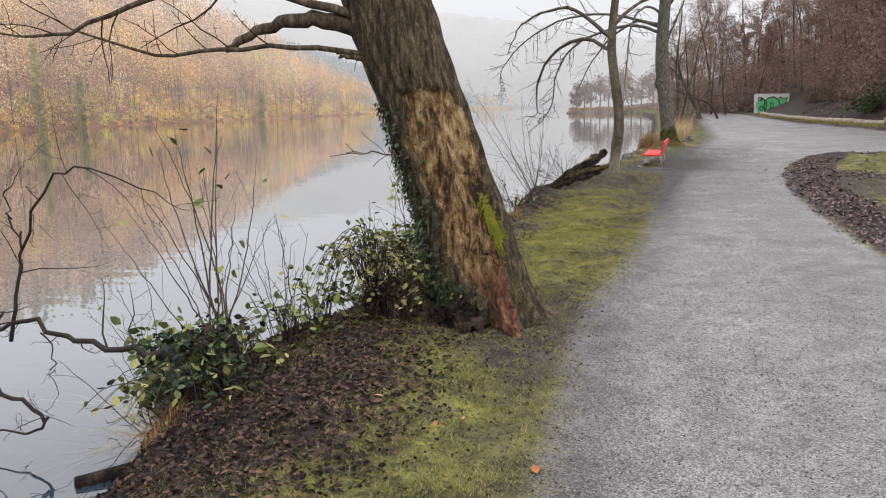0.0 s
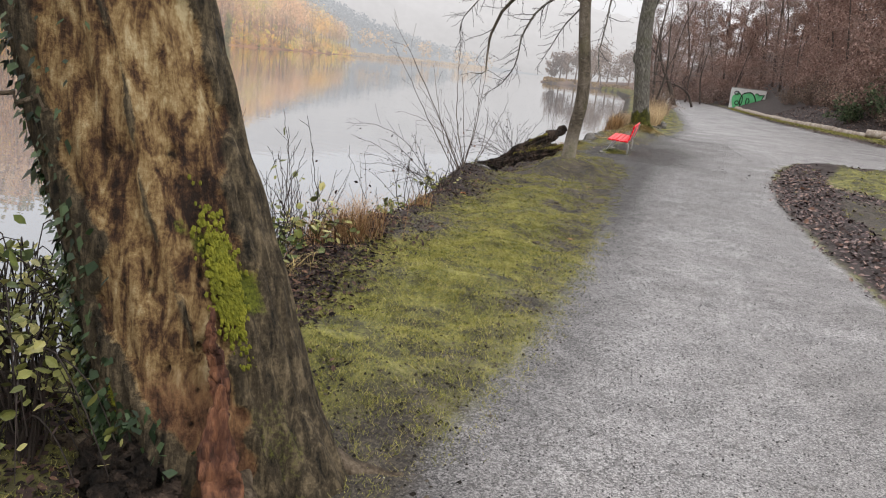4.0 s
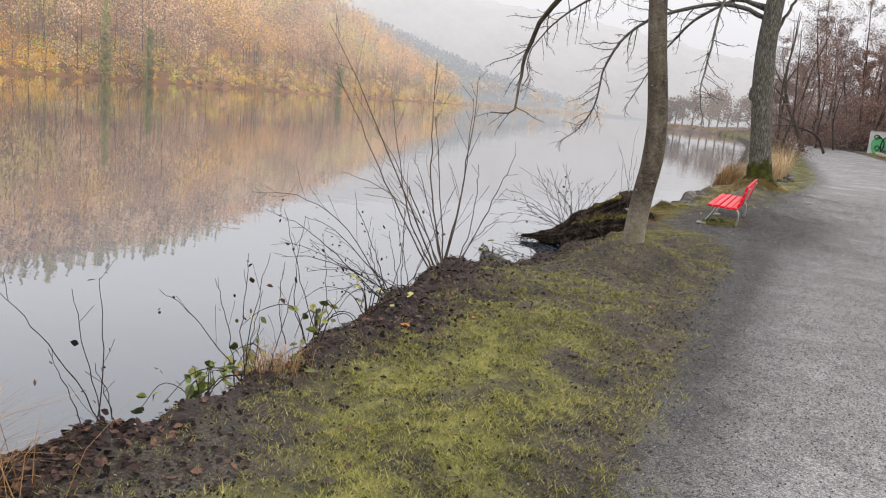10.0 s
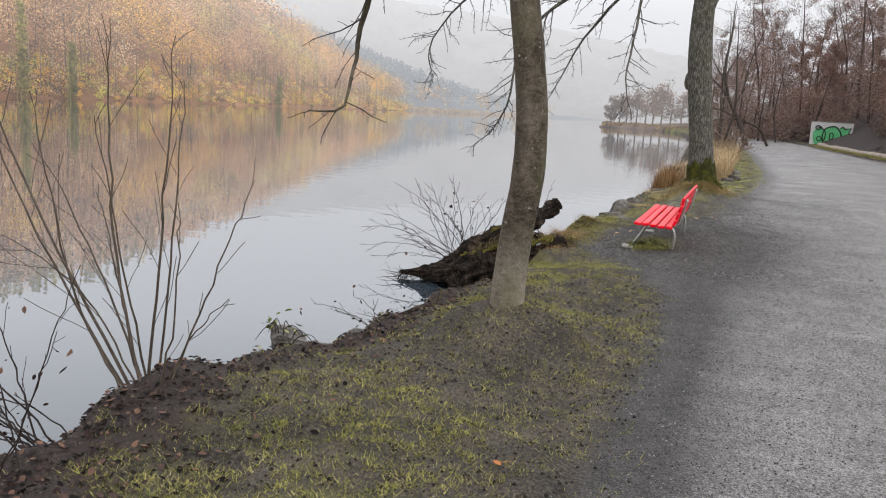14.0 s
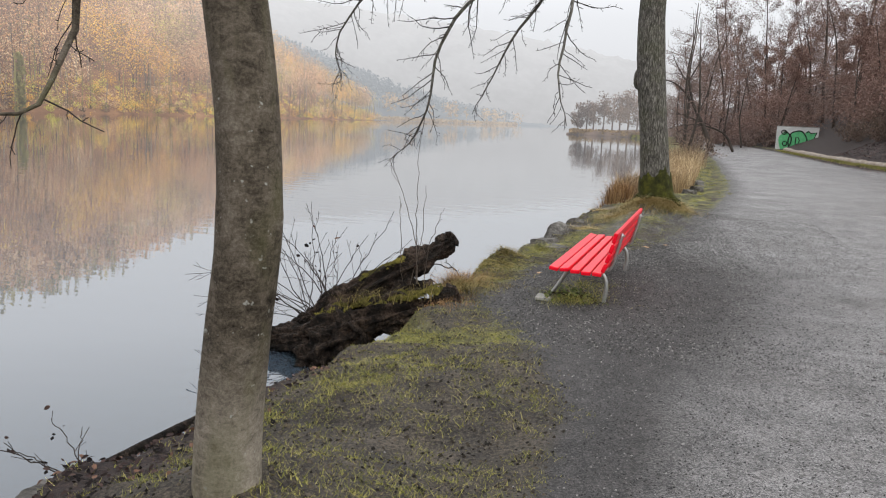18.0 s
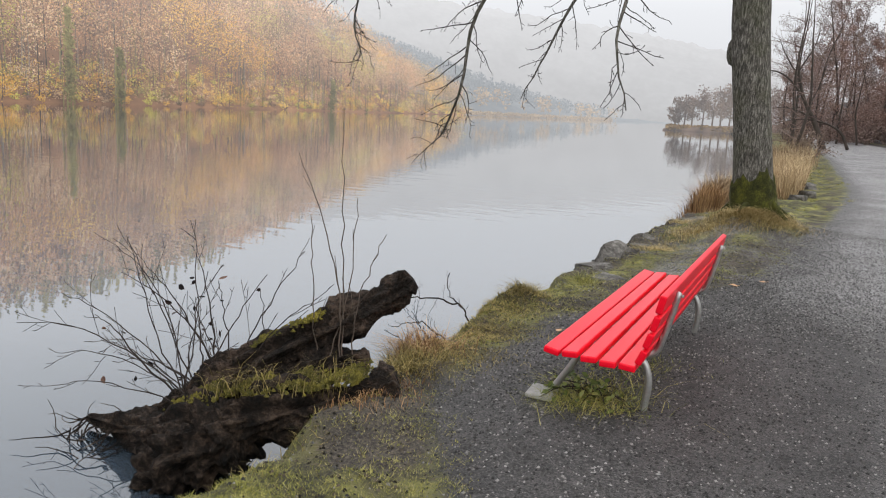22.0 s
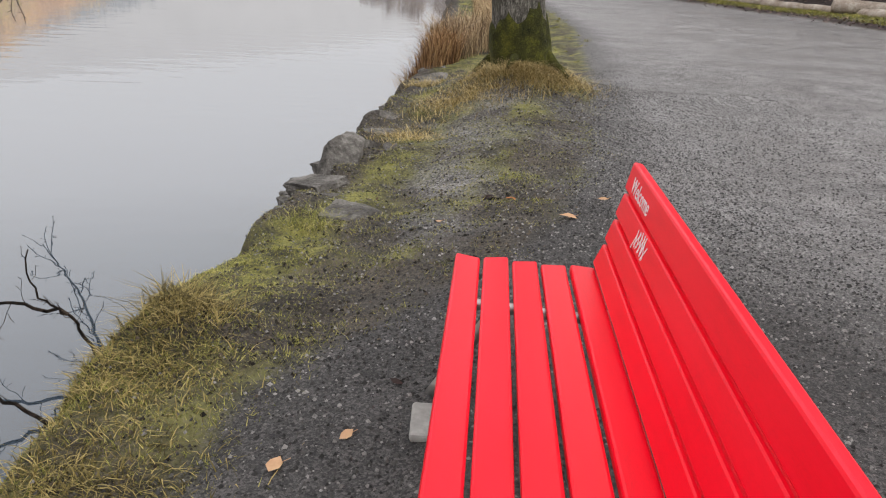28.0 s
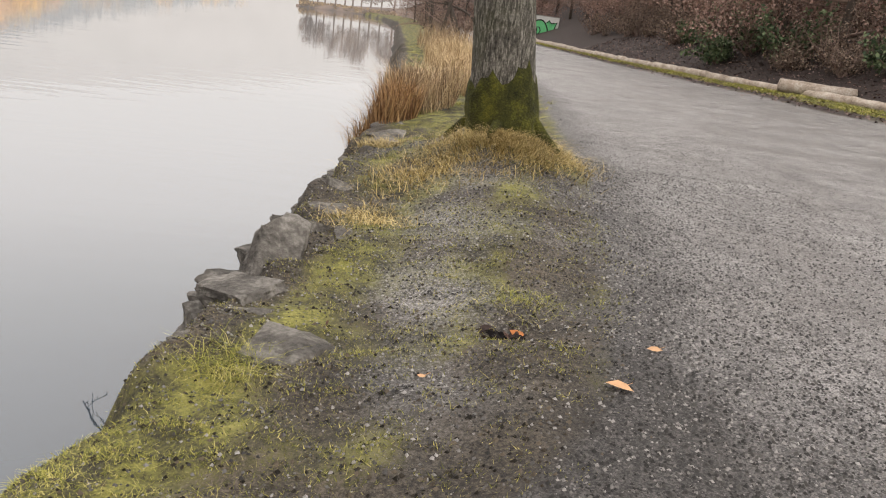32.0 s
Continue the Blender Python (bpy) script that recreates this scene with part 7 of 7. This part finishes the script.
def water_twig():
    rng = np.random.default_rng(95)
    o = np.array([-1.4, 25.8, WATER_Z])
    ob = tagged(empty("drowned_twig", *o), "crooked black twig sticking out of the water", "twig")
    runs = [[(-1.40, 25.75, -0.74), (-1.50, 25.8, -0.56), (-1.58, 25.8, -0.46), (-1.70, 25.8, -0.37), (-1.72, 25.8, -0.15)], [(-1.55, 25.8, -0.48), (-1.85, 25.8, -0.44), (-2.13, 25.8, -0.47), (-2.43, 25.8, -0.58)], [(-1.35, 25.2, -0.74), (-1.6, 25.2, -0.6), (-1.8, 25.25, -0.55), (-2.1, 25.3, -0.66)]]
    for pts in runs:
        g = Geo()
        line = smooth_line(np.array(pts) - o, 18) + rng.normal(0, 0.008, (18, 3))
        tube(g, line, np.linspace(0.010, 0.0035, 18), 6)
        branch_out(g, rng, line, 0.007, 1, 0.8, 9, 0.34, 0, 0.25, 3, 0.0016)
        solid("dead_limb", g, WOOD_BLACK, ob)


water_twig()
# red-brown wet leaves and bank rubbish near the slim tree
shrub("bare_shrub", -1.75, 18.7, on_ground(-1.75, 18.7), [(-.5, 0, .1, .004), (-.6, -.2, .2, .004), (-.4, .2, .22, .004), (-.2, .2, .2, .004)], "low twigs hanging from the muddy bank", 96, TWIG, 5.0, leaf=DEAD_LEAF, leaves=30, leaf_size=0.015)

# mossy boulder and dry grass just past the driftwood
rock(-1.08, 23.85, -0.50, 0.15, 0.17, 0.10, 10, 482)
rock(-1.02, 23.58, -0.38, 0.15, 0.17, 0.19, 30, 481, "mossy_boulder", "rounded boulder under yellow-green moss on the bank")
for ob in [o for o in bpy.data.objects if o.name.startswith("mossy_boulder")]:
    ob.data.materials[0] = MOSS_OLD
    tagged(ob, "rounded boulder under yellow-green moss on the bank", "stone", "mossy stones")
tussock("grass_tussock", -0.95, 23.15, .26, .15, 900, RUST_GRASS, "brown dead grass behind the driftwood", 1.4, group="grass tussocks on the bank")
tussock("grass_tussock", -0.85, 22.75, .24, .13, 800, HAY, "dry olive grass between the driftwood roots", 1.6, group="grass tussocks on the bank")

# ---- bushes on the wooded bank ----
THICKET = noisy("brown_thicket", [(0.25, (0.075, 0.052, 0.042)), (0.5, (0.17, 0.125, 0.098)), (0.8, (0.31, 0.235, 0.18))], 0.5, 20, 0.9, 0, per_piece=0.6)

def bank_bush(x, y, wide, tall, material, label, seed, count=420, size=0.13):
    rng = np.random.default_rng(seed)
    b = tagged(empty("bank_bush", x, y, on_ground(x, y)), label, "bush", "bushes on the wooded bank")
    g, t = Geo(), Geo()
    for k in range(9):
        a = rng.random() * 6.28
        l = wander(rng, (0, 0, -0.1), (0.7 * math.cos(a), 0.7 * math.sin(a), 1), tall * (0.7 + 0.5 * rng.random()), 6, 0.18)
        tube(t, l, np.linspace(0.03, 0.01, 7), 4, False)
        for q in l[2:]:
            leafy_clump(g, rng, q, wide * 0.32, tall * 0.2, count // 40, size)
    tagged(solid("stem_thicket", t, WOOD_TWIGS, b), kind="stuff")
    solid("foliage", g, material, b, "", False)


rb = np.random.default_rng(97)
for k in range(110):
    y = 30 + 66 * rb.random()
    off = (1.9 if y < 60 else 3.0) + 9 * rb.random() ** 1.4
    x = kerb_x(y) + off
    q = rb.random()
    if y > 84:
        x += 4.0
    if 34 < y < 66 and q < 0.36:
        bank_bush(x, y, 1.6, 1.3 + 1.3 * rb.random(), BANK_GREEN, "dark evergreen bush on the wooded bank", 500 + k, 900, 0.085)
    else:
        bank_bush(x, y, 1.3, 1.1 + 1.2 * rb.random(), THICKET, "brown leafless thicket on the wooded bank", 500 + k, 1100, 0.045)
for k in range(26):
    y = 96 + 60 * rb.random()
    bank_bush(9.5 + 6 * rb.random(), y + 6, 1.6, 1.8 + rb.random(), WOOD_TWIGS, "brown leafless thicket closing the path's far end", 600 + k, 360, 0.12)
for k in range(12):
    y = 60 + 70 * rb.random()
    bank_bush(left_edge(y) - 1.2 + rb.normal(0, 0.5), y, 1.0, 1.2 + rb.random(), THICKET, "brown thicket along the lake shore", 640 + k, 420, 0.05)

# ---- ground cover ----
def spikes(geo, rng, x, y, tall, width):
    """Short leaning grass spikes, one triangle each."""
    n = len(x)
    a, d = rng.random(n) * 6.283, rng.random(n) * 6.283
    h = tall * (0.4 + rng.random(n))
    lean = h * (0.4 + 1.3 * rng.random(n))
    base = np.stack([x, y, height(x, y) - 0.003], 1)
    side = np.stack([np.cos(a), np.sin(a), 0 * a], 1) * (width * (0.6 + 0.8 * rng.random(n)))[:, None]
    tip = base + np.stack([np.cos(d) * lean, np.sin(d) * lean, h], 1)
    geo.add(np.stack([base - side, base + side, tip], 1).reshape(-1, 3), np.arange(3 * n).reshape(-1, 3))


def lawn():
    rng = np.random.default_rng(120)
    g = Geo()
    def sow(n, x0, x1, y0, y1, tall, width, mud_out=0.85, per=14, wide=0.028, spare=0.25):
        k = n // per
        cx, cy = rng.uniform(x0, x1, k), rng.uniform(y0, y1, k)
        gr, md, lt = cover(cx, cy)
        patch = 0.62 + 0.5 * np.sin(1.7 * cx + 0.9 * cy) * np.sin(2.3 * cy - 1.1 * cx + 1) + 0.40 * np.sin(6.1 * cx + 3) * np.sin(5.3 * cy) + 0.3 * np.sin(13 * cx - 4 * cy) * np.sin(11 * cy + 2)
        ok = (rng.random(k) > gr * 1.04) & (rng.random(k) > md * mud_out) & (rng.random(k) > lt * 0.9) & (cx > lip_line(cy) - 0.10) & (rng.random(k) < spare + patch)
        cx, cy = np.repeat(cx[ok], per), np.repeat(cy[ok], per)
        big = np.repeat(0.55 + 1.0 * rng.random(int(ok.sum())) ** 2, per)
        x, y = cx + rng.normal(0, wide, len(cx)) * big, cy + rng.normal(0, wide, len(cx)) * big
        spikes(g, rng, x, y, tall * big, width)
    sow(640000, -3.0, 0.6, 2.2, 10.0, 0.021, 0.0018)
    sow(700000, -2.6, 0.8, 10.0, 20.5, 0.023, 0.0022)
    sow(200000, -1.9, 0.6, 20.5, 25.0, 0.016, 0.0018)
    sow(420000, -1.2, 2.0, 24.4, 33.0, 0.011, 0.0020, 0.75, 60, 0.06, 0.02)
    sow(60000, -1.0, 1.6, 24.4, 31.0, 0.016, 0.0016, 0.35, 10, 0.02, 0.1)
    sow(40000, -1.2, 0.9, 17.0, 22.0, 0.016, 0.0018, 0.35, 10, 0.02, 0.1)
    sow(9000, 1.2, 4.0, 33.0, 55.0, 0.05, 0.005)
    sow(60000, 3.2, 10.0, 9.0, 31.0, 0.04, 0.005)
    # the verge in front of the log kerb
    t = rng.random(46000)
    q = smooth_line(KERB, 300)[(t * 299).astype(int)]
    deep = np.interp(q[:, 1], [26, 37, 50, 70], [3.0, 2.4, 1.4, 0.8])
    vx, vy = q[:, 0] - 0.15 - deep * rng.random(46000), q[:, 1] - 0.3 * rng.random(46000)
    keep = rng.random(46000) < 0.75 + 0.4 * np.sin(1.1 * vy + 0.7 * vx)
    spikes(g, rng, vx[keep], vy[keep], np.full(int(keep.sum()), 0.06), 0.012)
    tagged(solid("lawn_grass", g, GRASS, smooth=False), "short mossy yellow-green winter grass", "grass", kind="stuff")


lawn()


def fallen_leaves():
    rng = np.random.default_rng(130)
    g = Geo()
    def strew(n, x0, x1, y0, y1, size, keep_all=False, floor=0.0):
        x, y = rng.uniform(x0, x1, n), rng.uniform(y0, y1, n)
        gr, md, lt = cover(x, y)
        k = rng.random(n) < np.maximum(lt * 0.9, floor * (1 - gr))
        x, y = x[k], y[k]
        leaf_shapes(g, rng, np.stack([x, y, height(x, y) + 0.006 + 0.012 * rng.random(len(x))], 1), size, 0.35)
    strew(15000, -3.3, -1.2, 2.6, 7.5, 0.020, floor=0.14)
    strew(9000, -3.3, -1.0, 2.6, 7.5, 0.014, floor=0.20)
    strew(17000, -3.0, -1.4, 7.5, 12.0, 0.020, floor=0.10)
    strew(7500, -2.4, -1.0, 12.0, 20.5, 0.018, floor=0.09)
    strew(2600, 3.0, 9.0, 12.0, 33.0, 0.045, floor=0.03)
    strew(500, -1.2, 2.0, 20.0, 33.0, 0.02, floor=0.08)
    tagged(solid("leaf_litter", g, DEAD_LEAF, smooth=False), "wet dark brown fallen leaves", "leaves", kind="stuff")
    g = Geo()
    strew(30000, 2.6, 5.6, 6.0, 33.0, 0.024)
    strew(26000, 11.0, 22.0, 33.0, 75.0, 0.045)
    tagged(solid("leaf_litter", g, VERGE_LEAF, smooth=False), "purplish brown fallen leaves on the far verge", "leaves", kind="stuff")


fallen_leaves()


def single_leaf(x, y, material, label, size, seed):
    rng = np.random.default_rng(seed)
    size *= 0.8
    g = Geo()
    leaf_shapes(g, rng, np.array([[0, 0, 0.012]]), size, 0.2)
    tube(g, [(0, 0, 0.008), (size * 0.8, size * 0.5, 0.012), (size * 1.5, size * 0.9, 0.015)], [0.0012] * 3, 4, False)
    ob = solid("fallen_leaf", g, material, smooth=False)
    ob.matrix_basis = pose(x, y, on_ground(x, y))
    tagged(ob, label, "leaf", "single leaves beside the path")


for k, (x, y, m, lb, sz) in enumerate((
        (-0.11, 12.23, ORANGE_LEAF, "orange-brown leaf lying on the grass", .05), (-0.07, 15.8, ORANGE_LEAF, "orange-brown leaf lying on the grass", .045), (1.26, 26.57, PALE_LEAF, "pale pinkish leaf lying on the gravel", .045), (0.99, 26.2, PALE_LEAF, "pale tan leaf lying on the gravel", .055),
        (0.30, 26.41, PALE_LEAF, "small pale leaf lying on the grass", .03), (0.15, 24.49, DEAD_LEAF, "curled brown leaf beside the bench", .04), (-0.17, 24.09, PALE_LEAF, "small yellowish chip on the gravel", .035), (0.02, 24.2, PALE_LEAF, "small pale leaf beside the bench", .025),
        (0.70, 26.80, ORANGE_LEAF, "bright orange leaf in the grassy hole", .05), (0.66, 26.86, DEAD_LEAF, "dark leaf in the grassy hole", .05), (0.76, 26.9, ORANGE_LEAF, "reddish leaf in the grassy hole", .035), (-0.45, 3.5, ORANGE_LEAF, "red leaf at the path's edge", .045),
        (-0.95, 4.1, PALE_LEAF, "pale leaf lying on the grass", .035), (-1.1, 4.0, ORANGE_LEAF, "orange leaf lying on the grass", .03), (-1.55, 4.3, PALE_LEAF, "pale leaf lying on the grass", .04), (-1.75, 14.3, ORANGE_LEAF, "orange leaf on the bank", .05), (-1.3, 14.6, ORANGE_LEAF, "orange leaf on the bank", .045), (2.9, 26.0, DEAD_LEAF, "dry brown leaf on the path", .05))):
    single_leaf(x, y, m, lb, sz, 700 + k)

g = Geo()
leaf_shapes(g, r_, np.stack([r_.normal(0, 0.06, 34), r_.normal(0, 0.05, 34), 0.02 + 0.03 * r_.random(34)], 1), 0.030, 0.7)
pile = solid("leaf_pile", g, DEAD_LEAF, smooth=False)
pile.matrix_basis = pose(0.70, 26.86, on_ground(0.70, 26.86))
tagged(pile, "dark red-brown leaves gathered in a grassy hole", "leaves", kind="stuff")
for k, (x, y, s) in enumerate(((-0.42, 14.18, .035), (-0.43, 11.47, .035), (-1.03, 11.82, .03), (-0.5, 13.2, .022), (-1.4, 12.3, .032), (-0.2, 12.9, .02), (-1.0, 5.7, .035), (-0.9, 17.0, .025))):
    rock(x, y, on_ground(x, y) + s * 0.1, s, s * 1.2, s * 0.55, k * 50, 800 + k, "soil_clod", "dark clod of earth lying on the grass")
for ob in [o for o in bpy.data.objects if o.name.startswith("soil_clod")]:
    ob.data.materials[0] = DARK_SOIL
    tagged(ob, "dark clod of earth lying on the grass", "clod", "earth clods on the grass")


def pebbles():
    rng = np.random.default_rng(140)
    octa = np.array([(1, 0, -0.4), (0, 1, -0.4), (-1, 0, -0.4), (0, -1, -0.4), (0.1, 0, 1)], float)
    tris = np.array([(0, 1, 4), (1, 2, 4), (2, 3, 4), (3, 0, 4)])
    dry, damp = Geo(), Geo()
    def strew(n, x0, x1, y0, y1, size, least):
        x, y = rng.uniform(x0, x1, n), rng.uniform(y0, y1, n)
        gr, md, lt = cover(x, y)
        k = rng.random(n) < np.maximum(gr, least * (x < left_edge(y) + 0.3)) * (1 - 0.85 * smoothstep(0.6, 3.6, x - left_edge(y))) * (1 - smoothstep(31, 37, y))
        x, y = x[k], y[k]
        m = len(x)
        s = size * (0.45 + rng.random(m) ** 2 * 1.3)
        v = octa[None] * (s[:, None, None] * (0.7 + 0.6 * rng.random((m, 5, 1)))) * np.array([1, 1, 0.65])
        a = rng.random(m) * 6.28
        c, q = np.cos(a)[:, None], np.sin(a)[:, None]
        v = np.stack([v[..., 0] * c - v[..., 1] * q, v[..., 0] * q + v[..., 1] * c, v[..., 2]], -1)
        v += np.stack([x, y, height(x, y) + s * 0.25], 1)[:, None]
        soaked = rng.random(m) < wet(x, y) ** 2 * 1.1
        for geo, pick in ((dry, ~soaked), (damp, soaked)):
            geo.add(v[pick].reshape(-1, 3), (tris[None] + 5 * np.arange(int(pick.sum()))[:, None, None]).reshape(-1, 3))
    strew(64000, -0.6, 4.2, 2.5, 12.0, 0.0044, 0.02)
    strew(76000, -0.4, 4.6, 12.0, 21.0, 0.0046, 0.03)
    strew(80000, -0.9, 5.0, 21.0, 28.0, 0.0050, 0.22)
    strew(60000, -0.9, 4.0, 21.0, 31.0, 0.0066, 0.18)
    strew(44000, -0.4, 6.0, 28.0, 37.0, 0.0060, 0.10)
    strew(40000, -0.7, 2.2, 24.6, 31.0, 0.0058, 0.34)
    tagged(solid("gravel", dry, PEBBLE, smooth=False), "loose grey gravel on the path", "gravel", kind="stuff")
    tagged(solid("gravel", damp, WET_PEBBLE, smooth=False), "dark wet gravel with painted shade round the bench", "gravel", kind="stuff")
    g = Geo()
    def crumble(n, x0, x1, y0, y1, size):
        x, y = rng.uniform(x0, x1, n), rng.uniform(y0, y1, n)
        gr, md, lt = cover(x, y)
        k = (rng.random(n) < (0.25 + md) * (1 - gr)) & (x > lip_line(y) - 0.3)
        x, y = x[k], y[k]
        m = len(x)
        s = size * (0.4 + rng.random(m) ** 2 * 1.4)
        v = octa[None] * (s[:, None, None] * (0.6 + 0.8 * rng.random((m, 5, 1)))) * np.array([1, 1, 0.7])
        v += np.stack([x, y, height(x, y) + s * 0.2], 1)[:, None]
        g.add(v.reshape(-1, 3), (tris[None] + 5 * np.arange(m)[:, None, None]).reshape(-1, 3))
    crumble(22000, -3.0, 0.3, 2.5, 10.0, 0.008)
    crumble(26000, -2.4, 0.6, 10.0, 20.5, 0.008)
    crumble(8000, -1.5, 0.6, 20.5, 25.0, 0.007)
    crumble(22000, -0.9, 1.9, 24.6, 32.0, 0.007)
    tagged(solid("soil_crumbs", g, DARK_SOIL, smooth=False), "dark crumbs of wet earth between the grass", "soil", kind="stuff")


pebbles()
